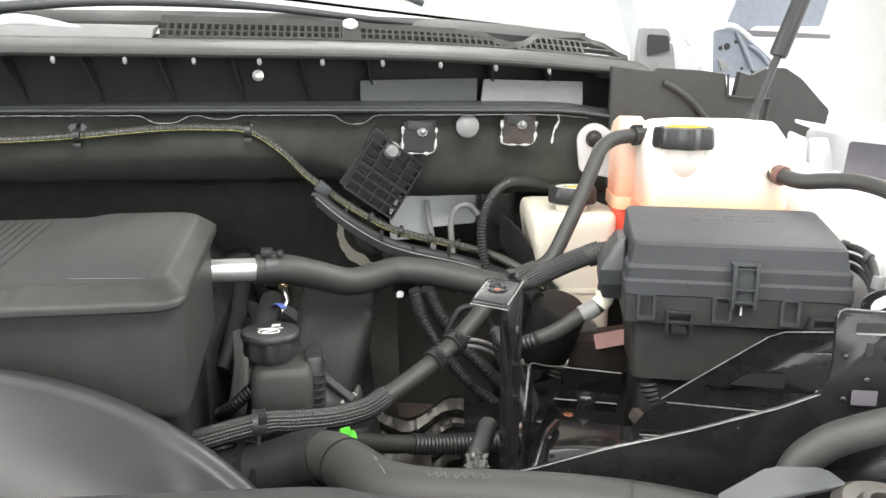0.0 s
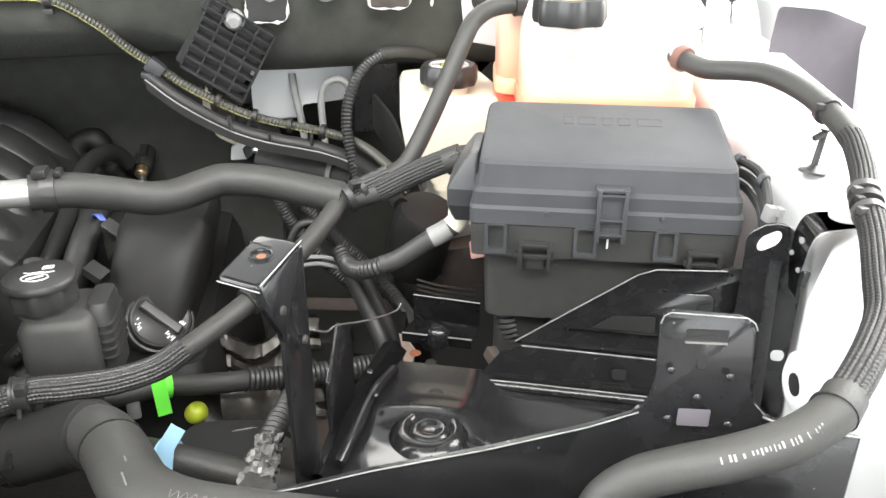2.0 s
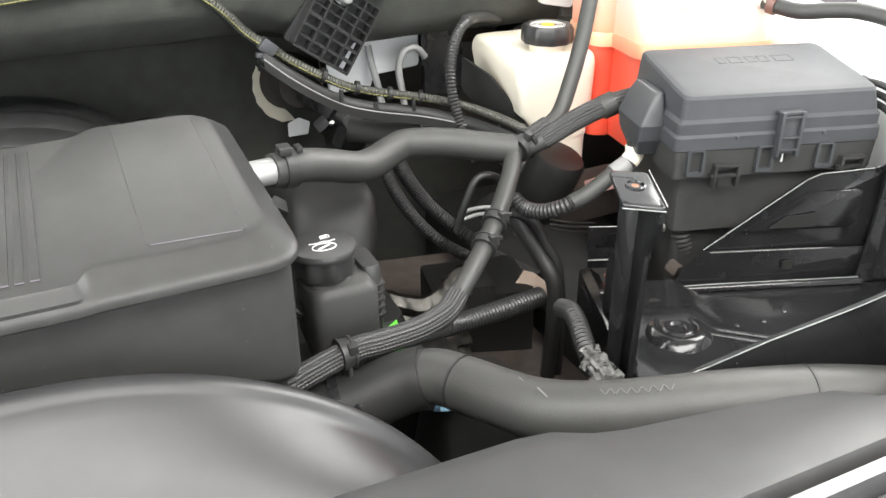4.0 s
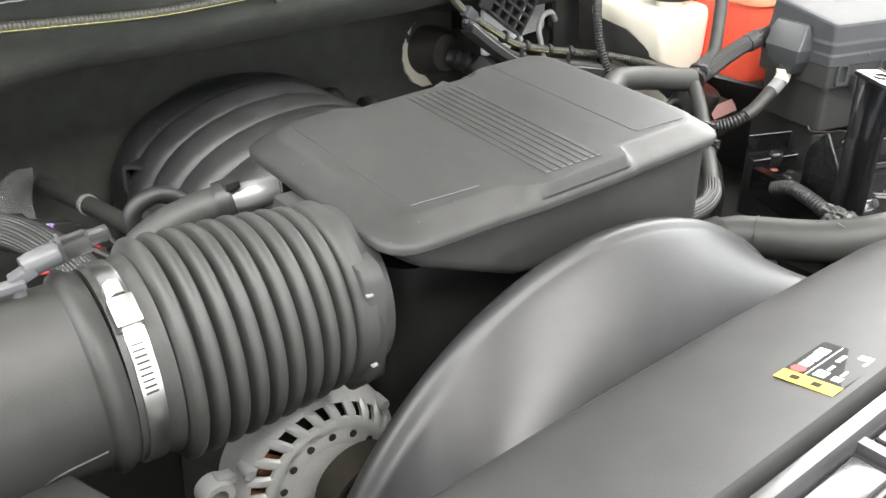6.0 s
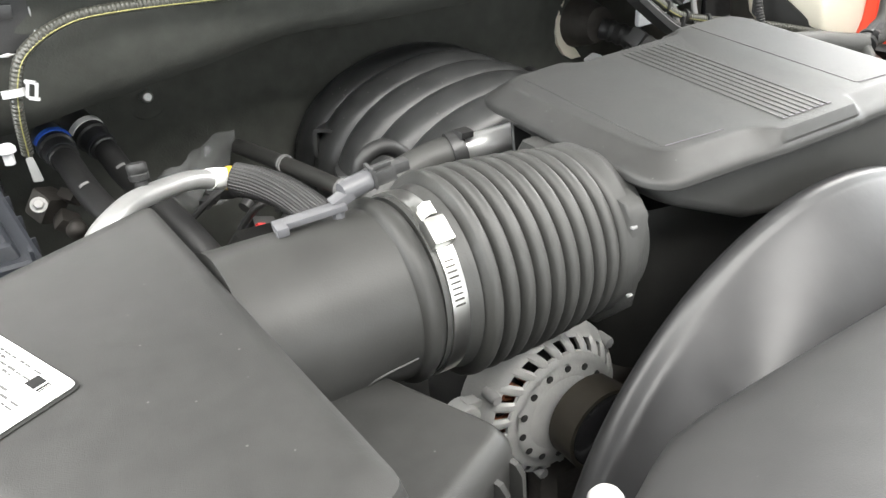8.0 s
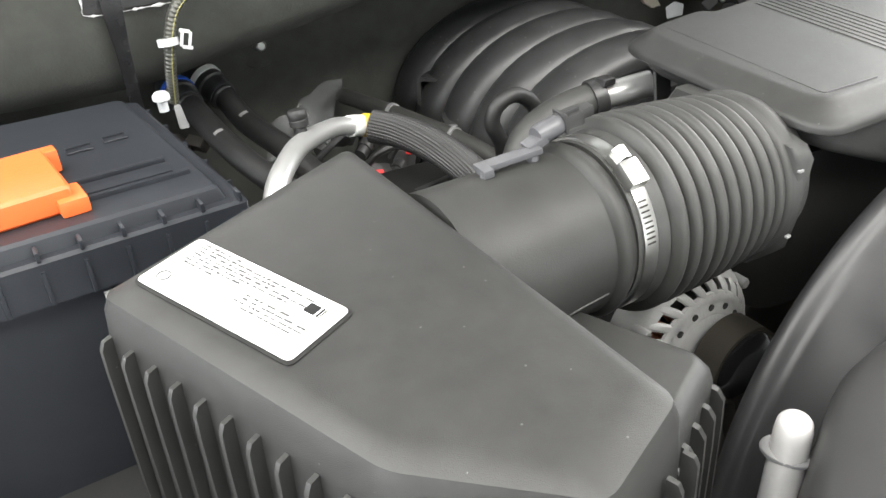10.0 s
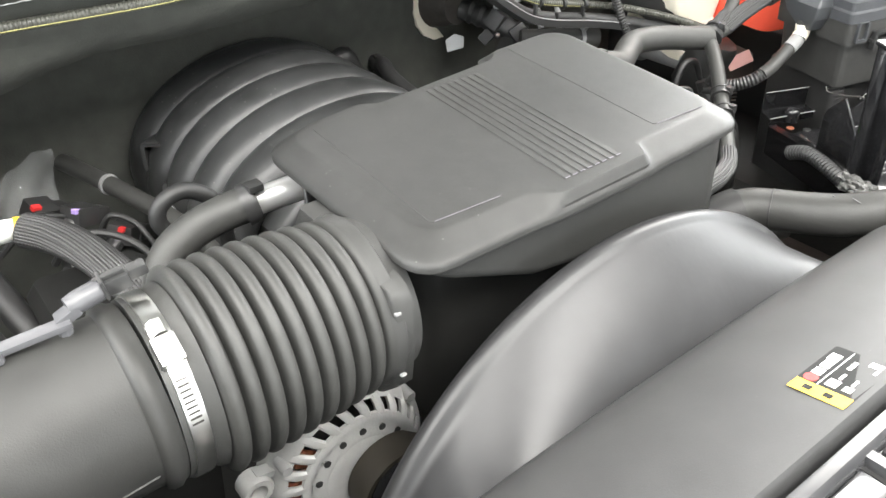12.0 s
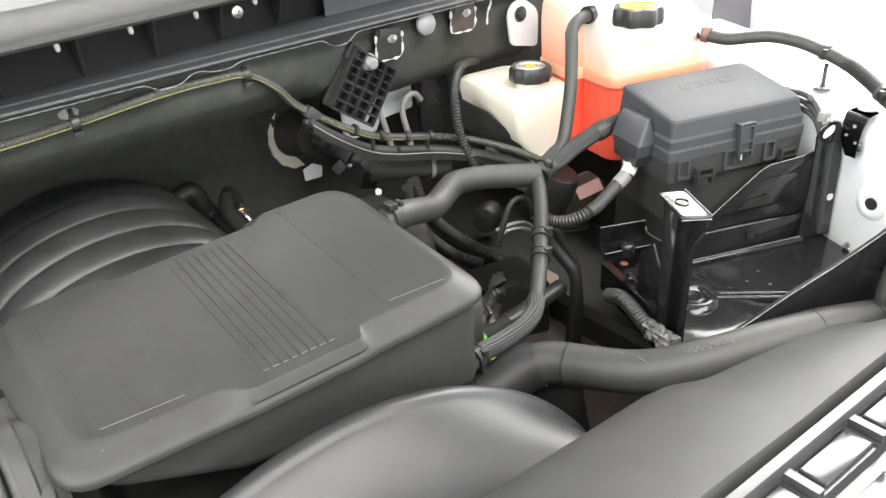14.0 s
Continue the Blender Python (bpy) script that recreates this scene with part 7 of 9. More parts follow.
    part("hose", tube([(0.297, 0.822, 1.268), (0.2955, 0.821, 1.252), (0.287, 0.8205, 1.2435), (0.2734, 0.8206, 1.2366), (0.2416, 0.824, 1.2150), (0.225, 0.827, 1.2075)], 0.0090, 14), RUBBER, s)
    bm = corrugated([(0.232, 0.8255, 1.2105), (0.216, 0.832, 1.2020), (0.202, 0.848, 1.1930), (0.193, 0.868, 1.190), (0.187, 0.885, 1.198)], 0.0092, 0.0045, 0.0014, 12)
    part("conduit", bm, PLASTIC_SMOOTH, s)
    part("tape", tube([(0.2965, 0.822, 1.262), (0.2955, 0.821, 1.252), (0.290, 0.8207, 1.2455)], 0.0100, 14), CREAM, s, "cream adhesive tape")
    part("grey_tape", tube([(0.287, 0.8205, 1.2437), (0.280, 0.8205, 1.2398), (0.270, 0.8207, 1.2348)], 0.0099, 14), PLASTIC_PALE, s, "grey adhesive tape")


heater_hoses()


def radiator_hose():
    t = thing("radiator_hose", (0.05, 0.62, 1.1130), "thick black rubber radiator hose with a printed band", "hose")
    run = [(-0.06, 0.700, 1.134), (-0.03, 0.691, 1.147), (-0.006, 0.676, 1.155), (0.010, 0.652, 1.158), (0.024, 0.622, 1.162), (0.042, 0.588, 1.168), (0.072, 0.556, 1.177), (0.115, 0.528, 1.187), (0.17, 0.503, 1.193), (0.23, 0.48, 1.192), (0.30, 0.455, 1.18), (0.36, 0.44, 1.15)]
    part("hose", tube(run, 0.0235, 24), RUBBER, t)
    bm = tube([(-0.22, 0.742, 1.092), (-0.12, 0.715, 1.118), (-0.07, 0.702, 1.130), (-0.03, 0.691, 1.146), (-0.012, 0.681, 1.153)], 0.0272, 24)
    part("sleeved_hose", bm, RUBBER_DARK, t)
    for q, ax in (((0.008, 0.655, 1.158), (0.42, -0.9, 0.1)), ((-0.012, 0.681, 1.153), (0.75, -0.6, 0.25))):
        bm = ring_on(bmesh.new(), q, ax, 0.0236, 0.002, 0.0007, 28)
        part("seam", bm, RUBBER_DARK, t)
    bm = ring_on(bmesh.new(), (-0.080, 0.7045, 1.128), (0.95, -0.22, 0.25), 0.0276, 0.008, 0.0014, 28)
    lathe(bm, [(0.004, -0.006), (0.004, 0.006), (0.002, 0.008)], (-0.074, 0.678, 1.139), (0.2, 0.4, 0.9), 8)
    part("clamp", bm, BLACK_PAINT, t)
    for q, ax, wd in (((0.205, 0.489, 1.193), (0.93, -0.36, 0), 0.002), ((0.275, 0.4635, 1.186), (0.92, -0.36, -0.12), 0.005)):
        bm = ring_on(bmesh.new(), q, ax, 0.0236, wd, 0.0009, 28)
        part("tie", bm, RUBBER_DARK, t)
    for q in ((0.033, 0.5995, 1.1885), (0.036, 0.578, 1.1925)):
        bm = bmesh.new()
        box(bm, q, (0.0013, 0.010, 0.0008), rot(25, 0, 25), 0.0003)
        part("scuff", bm, HOSE_PRINT, t)
    # print along the crown: plain short slanting bars
    path = [p for p in resample(spline(run, 10), 0.0036) if 0.074 < p.x < 0.120]
    for k in range(len(path) - 1):
        d = (path[k + 1] - path[k]).normalized()
        out = Vector((-0.09, -0.22, 0.95))
        out = (out - d * out.dot(d)).normalized()
        side = out.cross(d)
        lean = 0.0016 if k % 2 else -0.0016
        bm = bmesh.new()
        plate(bm, [(-0.0004 - lean, -0.0027), (0.0004 - lean, -0.0027), (0.0004 + lean, 0.0027), (-0.0004 + lean, 0.0027)], path[k] + out * 0.0233, d, side, 0.0006)
        part("print_mark", bm, HOSE_PRINT, t)
    s = solid("lower_hose", tube([(-0.10, 0.765, 1.075), (-0.04, 0.752, 1.085), (-0.002, 0.742, 1.086), (0.03, 0.730, 1.084), (0.09, 0.715, 1.070), (0.15, 0.71, 1.045)], 0.0135, 14), RUBBER, "black rubber hose with a blue paper tag", "hose")
    bm = bmesh.new()
    ring_on(bm, (0.026, 0.7325, 1.085), (0.9, -0.35, -0.1), 0.0146, 0.014, 0.0006)
    plate(bm, [(-0.012, -0.020), (0.004, -0.022), (0.006, 0.0), (0.016, 0.016), (0.003, 0.022), (-0.009, 0.004)], (0.030, 0.722, 1.100), (0.9, -0.3, 0.1), (0.15, 0.45, 0.88), 0.0008)
    part("paper_tag", bm, BLUE_PAPER, s, "light blue paper tag")
    g = thing("transmission_line", (0.03, 0.81, 1.08), "black line with bright green tape and a white clip", "hose")
    bm = tube([(-0.075, 0.785, 1.104), (-0.045, 0.796, 1.105), (-0.01, 0.808, 1.103), (0.0120, 0.817, 1.101), (0.045, 0.829, 1.091), (0.075, 0.842, 1.082), (0.10, 0.855, 1.075)], 0.0105, 14)
    part("line", bm, RUBBER, g)
    bm = corrugated([(0.085, 0.848, 1.079), (0.12, 0.860, 1.070), (0.17, 0.872, 1.064), (0.23, 0.884, 1.060)], 0.0125, 0.005, 0.0015, 12)
    part("conduit", bm, PLASTIC_SMOOTH, g)
    bm = ring_on(bmesh.new(), (0.0120, 0.817, 1.101), (0.90, 0.33, -0.15), 0.0116, 0.015, 0.0006)
    plate(bm, [(-0.0055, -0.024), (0.0075, -0.024), (0.007, 0.008), (0.006, 0.024), (-0.005, 0.022), (-0.006, 0.006)], (0.0112, 0.8045, 1.104), (0.92, 0.35, 0), (0, 0.30, 1), 0.0008)
    part("tape", bm, GREEN, g, "bright green tape")
    bm = bmesh.new()
    box(bm, (-0.015, 0.808, 1.090), (0.012, 0.022, 0.022), rot(0, 0, 14), 0.003)
    part("clip", bm, PLASTIC_PALE, g, "white plastic clip")


def wing_hose():
    t = thing("wing_hose", (0.5, 0.6, 1.3), "black hose with braided sleeve and white print along the wing", "hose")
    a = [(0.519, 0.890, 1.381), (0.524, 0.872, 1.3775), (0.532, 0.847, 1.3757), (0.548, 0.82, 1.380), (0.562, 0.793, 1.3823), (0.572, 0.755, 1.378), (0.5765, 0.716, 1.368), (0.5757, 0.686, 1.359)]
    part("upper_hose", tube(a, 0.0090, 16), RUBBER, t)
    bm = ring_on(bmesh.new(), (0.5225, 0.879, 1.379), (0.3, -0.95, -0.2), 0.0108, 0.009, 0.0012)
    part("clamp", bm, RED_BROWN, t, "rust-brown spring clamp")
    part("upper_sleeve", braid([(0.5755, 0.690, 1.3600), (0.5725, 0.675, 1.3560), (0.561, 0.645, 1.346), (0.547, 0.618, 1.3375)], 0.0092), RUBBER_DARK, t)
    part("lower_sleeve", braid([(0.542, 0.606, 1.334), (0.5285, 0.575, 1.3246), (0.5093, 0.54, 1.3151), (0.4929, 0.512, 1.3086), (0.4687, 0.486, 1.3023), (0.4454, 0.466, 1.2950), (0.4266, 0.452, 1.2902)], 0.0103), RUBBER_DARK, t)
    low = [(0.440, 0.462, 1.2935), (0.4266, 0.452, 1.2902), (0.4015, 0.445, 1.2827), (0.3724, 0.446, 1.2745), (0.3457, 0.452, 1.2657), (0.3271, 0.46, 1.2538), (0.3116, 0.465, 1.2350), (0.303, 0.465, 1.20)]
    lower = part("lower_hose", tube(low, 0.0118, 18), RUBBER, t)
    bm = ring_on(bmesh.new(), (0.4285, 0.4535, 1.2907), (0.75, 0.6, 0.15), 0.0122, 0.0016, 0.0008)
    part("seam", bm, RUBBER_DARK, lower)
    for q, ax, m in (((0.5758, 0.722, 1.3695), (0.02, 1, 0.28), PLASTIC_SMOOTH), ((0.5445, 0.613, 1.3363), (0.4, 0.9, 0.3), RUBBER_DARK), ((0.5490, 0.6235, 1.339), (0.4, 0.9, 0.3), CLAMP), ((0.5395, 0.602, 1.333), (0.4, 0.9, 0.3), CLAMP)):
        bm = ring_on(bmesh.new(), q, ax, 0.0098, 0.006, 0.0014)
        box(bm, Vector(q) + Vector((-0.0095, -0.005, 0.005)), (0.006, 0.006, 0.005), None, 0.001)
        part("clamp", bm, m, t)
    # printed marks along the lower hose: plain short bars
    path = resample(spline(low[1:5], 12), 0.0021)
    rng = random.Random(12)
    for i in range(4, len(path) - 2):
        if rng.random() < 0.22:
            continue
        d = (path[i + 1] - path[i]).normalized()
        out = Vector((0.05, -0.72, 0.69))
        out = (out - d * out.dot(d)).normalized()
        side = d.cross(out)
        bm = bmesh.new()
        plate(bm, rect(rng.choice((0.0006, 0.0012, 0.0009)), rng.choice((0.0036, 0.0024, 0.0036))), path[i] + out * 0.01185 + side * rng.choice((0.0, 0.0003)), d, side, 0.0004)
        part("print_bar", bm, PLASTIC_PALE, lower)
    c = thing("hose_clip", (0.568, 0.713, 1.322), "black push-in clip holding the wing hose", "clip")
    bm = bmesh.new()
    lathe(bm, [(0.0115, 0), (0.0110, 0.002), (0.0050, 0.0045), (0.0028, 0.007), (0.0026, 0.034), (0.0045, 0.036)], (0.5676, 0.713, 1.3205), (0.18, 0.08, 1), 16)
    part("stem", bm, PLASTIC_SMOOTH, c)
    bm = bmesh.new()
    box(bm, (0.5665, 0.712, 1.352), (0.010, 0.004, 0.004), rot(0, -20, 10), 0.001)
    part("lug", bm, PLASTIC_SMOOTH, c)


radiator_hose()
wing_hose()


def looms():
    t = thing("firewall_loom", (-0.2, 1.1, 1.38), "grey corrugated wiring loom with a yellow tracer along the firewall", "wiring loom")
    path = [(-0.85, 1.125, 1.285), (-0.849, 1.105, 1.33), (-0.842, 1.100, 1.365), (-0.828, 1.10, 1.388), (-0.793, 1.105, 1.406), (-0.745, 1.106, 1.412), (-0.62, 1.106, 1.408), (-0.48, 1.104, 1.402), (-0.40, 1.105, 1.4035), (-0.322, 1.107, 1.408), (-0.22, 1.108, 1.417), (-0.16, 1.110, 1.418), (-0.107, 1.114, 1.4135), (-0.065, 1.124, 1.385), (-0.035, 1.138, 1.352), (-0.008, 1.142, 1.3305), (0.026, 1.135, 1.306), (0.079, 1.138, 1.2745), (0.1215, 1.130, 1.2615), (0.1856, 1.118, 1.248), (0.225, 1.075, 1.243), (0.250, 1.01, 1.238), (0.262, 0.955, 1.232)]
    bm = corrugated(path, 0.0060, 0.0042, 0.0009, 10)
    part("conduit", bm, LOOM, t)
    off = [Vector(p) + Vector((0.0, -0.0050, -0.0026)) for p in spline(path, 8)]
    bm = sweep(bmesh.new(), off, 0.0007, 5)
    part("tracer", bm, TRACER, t, "dull yellow tracer wire")
    for x, y, z in ((-0.322, 1.107, 1.408), (-0.107, 1.114, 1.4135)):
        bm = bmesh.new()
        lathe(bm, [(0.0135, 0.0), (0.0125, 0.003), (0.0075, 0.0048), (0.001, 0.0052)], (x - 0.002, y + 0.014, z + 0.0125), (0, -0.75, 0.65), 18)
        part("clip_pad", bm, PLASTIC_PALE, t)
        bm = bmesh.new()
        ring_on(bm, (x, y, z), (1, 0, 0.1), 0.0078, 0.008, 0.0013, 14)
        box(bm, (x, y - 0.004, z - 0.012), (0.010, 0.006, 0.006), None, 0.001)
        box(bm, (x, y + 0.008, z + 0.010), (0.006, 0.012, 0.006), rot(40), 0.001)
        part("clip", bm, PLASTIC_SMOOTH, t)
    bm = bmesh.new()
    box(bm, (-0.010, 1.138, 1.331), (0.021, 0.015, 0.017), rot(0, 42, 0), 0.004)
    box(bm, (-0.018, 1.132, 1.323), (0.016, 0.008, 0.006), rot(0, 10, 0), 0.002)
    part("tee", bm, PLASTIC_GREY, t)
    for x, y, z, ax in ((0.055, 1.137, 1.289, (0.8, 0.0, -0.5)), (0.098, 1.135, 1.268, (0.9, -0.1, -0.25)), (0.14, 1.127, 1.257, (0.95, -0.2, -0.15)), (0.18, 1.12, 1.249, (0.9, -0.3, -0.1))):
        bm = ring_on(bmesh.new(), (x, y, z), ax, 0.0080, 0.005, 0.0012, 14)
        part("tape_band", bm, RUBBER_DARK, t)
    bm = ring_on(bmesh.new(), (-0.848, 1.098, 1.352), (0, 0.2, 1), 0.0090, 0.007, 0.0014, 14)
    box(bm, (-0.836, 1.091, 1.355), (0.003, 0.004, 0.016), rot(0, 15, -20), 0.001)
    box(bm, (-0.829, 1.089, 1.353), (0.003, 0.004, 0.014), rot(0, 15, -20), 0.001)
    box(bm, (-0.8325, 1.090, 1.3615), (0.010, 0.004, 0.003), rot(0, 15, -20), 0.001)
    box(bm, (-0.8325, 1.090, 1.3455), (0.010, 0.004, 0.003), rot(0, 15, -20), 0.001)
    part("tie_flag", bm, TANK_EAR, t, "white cable tie with a square flag")
    bm = bmesh.new()
    plate(bm, round2([(-0.004, -0.013), (0.006, -0.014), (0.003, 0.012), (-0.004, 0.012)], 0.002), (-0.850, 1.112, 1.272), (1, 0.1, 0), (0, 0.2, 1), 0.002, 0.0005)
    part("end_clip", bm, PLASTIC_PALE, t, "pale plastic end clip")
    b = thing("black_trough", (0.1, 1.1, 1.25), "black plastic wiring trough below the loom", "wiring trough")
    base = [(-0.02, 1.133, 1.322), (0.016, 1.128, 1.292), (0.066, 1.130, 1.259), (0.11, 1.122, 1.244), (0.178, 1.110, 1.230), (0.218, 1.068, 1.225), (0.243, 1.005, 1.222), (0.256, 0.95, 1.216)]
    part("cable", tube(base, 0.0085, 12), RUBBER_DARK, b)
    # channel below the cable with a pale line along its near edge
    loops = []
    for q in resample(spline(base, 6), 0.012):
        loops.append([q + Vector(d) for d in ((0.0, -0.014, -0.001), (0.0, -0.013, -0.010), (0.0, 0.012, -0.013), (0.0, 0.012, -0.015), (0.0, -0.0145, -0.012), (0.0, -0.0155, -0.001))])
    bm = rings(bmesh.new(), loops)
    part("channel", bm, PLASTIC_SMOOTH, b)
    bm = tube([(p[0], p[1] - 0.0148, p[2] - 0.0005) for p in base[:-1]], 0.0010, 8)
    part("edge", bm, PLASTIC_PALE, b)
    for k in (0.07, 0.115, 0.165):
        bm = bmesh.new()
        box(bm, (k, 1.113 - 0.1 * max(0, k - 0.12), 1.256 - 0.28 * max(0, 0.11 - k) * -1 - 0.012 * (k > 0.1)), (0.004, 0.006, 0.016), None, 0.001)
        part("tape_band", bm, RUBBER_DARK, b)
    bm = bmesh.new()
    plate(bm, round2([(0.0, 0.005), (0.05, -0.012), (0.10, -0.050), (0.14, -0.105), (0.13, -0.115), (0.09, -0.085), (0.0, -0.040)], 0.006), (0.245, 1.125, 1.290), (0.35, -0.93, 0), (0, 0, 1), 0.004, 0.001)
    part("shield", bm, PLASTIC_BLACK, b)
    c = thing("vent_conduit", (0.22, 1.08, 1.2), "black corrugated conduit looping from the firewall", "conduit")
    bm = corrugated([(0.256, 1.135, 1.3375), (0.238, 1.122, 1.330), (0.222, 1.107, 1.314), (0.210, 1.092, 1.288), (0.208, 1.080, 1.255), (0.2145, 1.063, 1.217), (0.222, 1.04, 1.18)], 0.0072, 0.0045, 0.0013, 12)
    part("conduit", bm, PLASTIC_SMOOTH, c)
    part("nipple", tube([(0.252, 1.134, 1.338), (0.275, 1.15, 1.3375), (0.30, 1.165, 1.333), (0.325, 1.18, 1.325)], 0.0075, 12), RUBBER, c)
    bm = bmesh.new()
    sweep(bm, [Vector((0.330 + 0.020 * math.cos(a), 1.200, 1.3365 + 0.020 * math.sin(a))) for a in [2 * math.pi * k / 24 for k in range(25)]], 0.0075, 10)
    solid("grommet", bm, RUBBER, "black rubber grommet ring on the firewall", "grommet")
    p = thing("pedal_bracket", (0.25, 1.2, 1.25), "black painted pedal box bracket with a bolt", "bracket")
    bm = bmesh.new()
    plate(bm, round2([(-0.030, -0.10), (0.036, -0.10), (0.028, 0.0), (0.026, 0.026), (-0.026, 0.026), (-0.028, 0.0)], 0.004), (0.252, 1.205, 1.322), (1, 0, 0), (0, 0.05, 1), -0.01, 0.001)
    plate(bm, round2([(0, 0), (0.05, -0.01), (0.05, -0.07), (0, -0.09)], 0.004), (0.224, 1.203, 1.346), (0.15, 0.98, 0), (0, 0, 1), 0.004, 0.001)
    part("plate", bm, BLACK_PAINT, p)
    bolt(p, (0.262, 1.202, 1.328), 0.006, (0, -1, 0.1))
    # pale pipes beside the pedal box
    for pts in ([(0.145, 1.215, 1.300), (0.147, 1.208, 1.275), (0.153, 1.20, 1.240), (0.156, 1.19, 1.20)], [(0.222, 1.198, 1.280), (0.206, 1.194, 1.295), (0.188, 1.194, 1.290), (0.180, 1.192, 1.268), (0.181, 1.18, 1.23), (0.183, 1.17, 1.17)]):
        solid("brake_pipe", tube(pts, 0.0048, 10), PLASTIC_PALE, "pale grey coated brake pipe", "pipe", "brake pipes")


looms()


def grid_bracket():
    t = thing("grid_bracket", (0.07, 1.13, 1.29), "black plastic bracket with a waffle grid of ribs", "bracket")
    o = Vector((0.065, 1.135, 1.412))
    u, v = Vector((0.066, 0.004, -0.047)), Vector((-0.045, 0.008, -0.077))
    uu, vv = u.normalized(), v.normalized()
    n = uu.cross(vv).normalized()
    n = -n if n.y > 0 else n
    U, V = u.length, v.length
    bm = bmesh.new()
    plate(bm, round2([(0, 0), (U, 0), (U, V * 1.02), (0, V * 1.02)], 0.004), o - n * 0.004, uu, vv, 0.003 if uu.cross(vv).dot(n) > 0 else -0.003)
    part("back", bm, PLASTIC_SMOOTH, t)

    def wall(a0, b0, a1, b1, w, h=0.014):
        bmw = bmesh.new()
        p, q = o + uu * a0 + vv * b0, o + uu * a1 + vv * b1
        d = (q - p).normalized()
        s = d.cross(n) * w
        rings(bmw, [[e - s - n * 0.002, e + s - n * 0.002, e + s + n * h, e - s + n * h] for e in (p, q)])
        part("rib", bmw, PLASTIC_SMOOTH, t)

    for k in range(5):
        wall(U * k / 4, 0, U * k / 4, V, 0.0011)
    for k, b in enumerate((0, 0.13, 0.26, 0.38, 0.52, 0.68, 0.84, 1.0)):
        wall(0, V * b, U, V * b, (0.0009, 0.0009, 0.0009, 0.0009, 0.0022, 0.0016, 0.0016, 0.0016)[k])
    q = o + uu * U * 0.40 + vv * V * 0.10 + n * 0.006
    bm = bmesh.new()
    lathe(bm, [(0.0125, 0), (0.0125, 0.004), (0.009, 0.006), (0.0085, 0.014), (0.006, 0.017)], q, n, 18)
    part("nut", bm, PLASTIC_PALE, t)
    bm = bmesh.new()
    plate(bm, round2([(0, 0), (0.022, 0.002), (0.022, 0.024), (0, 0.026)], 0.003), o - vv * 0.006 - uu * 0.004 - n * 0.006, uu, vv, 0.012 if uu.cross(vv).dot(n) > 0 else -0.012, 0.001)
    part("lug", bm, PLASTIC_SMOOTH, t)


grid_bracket()


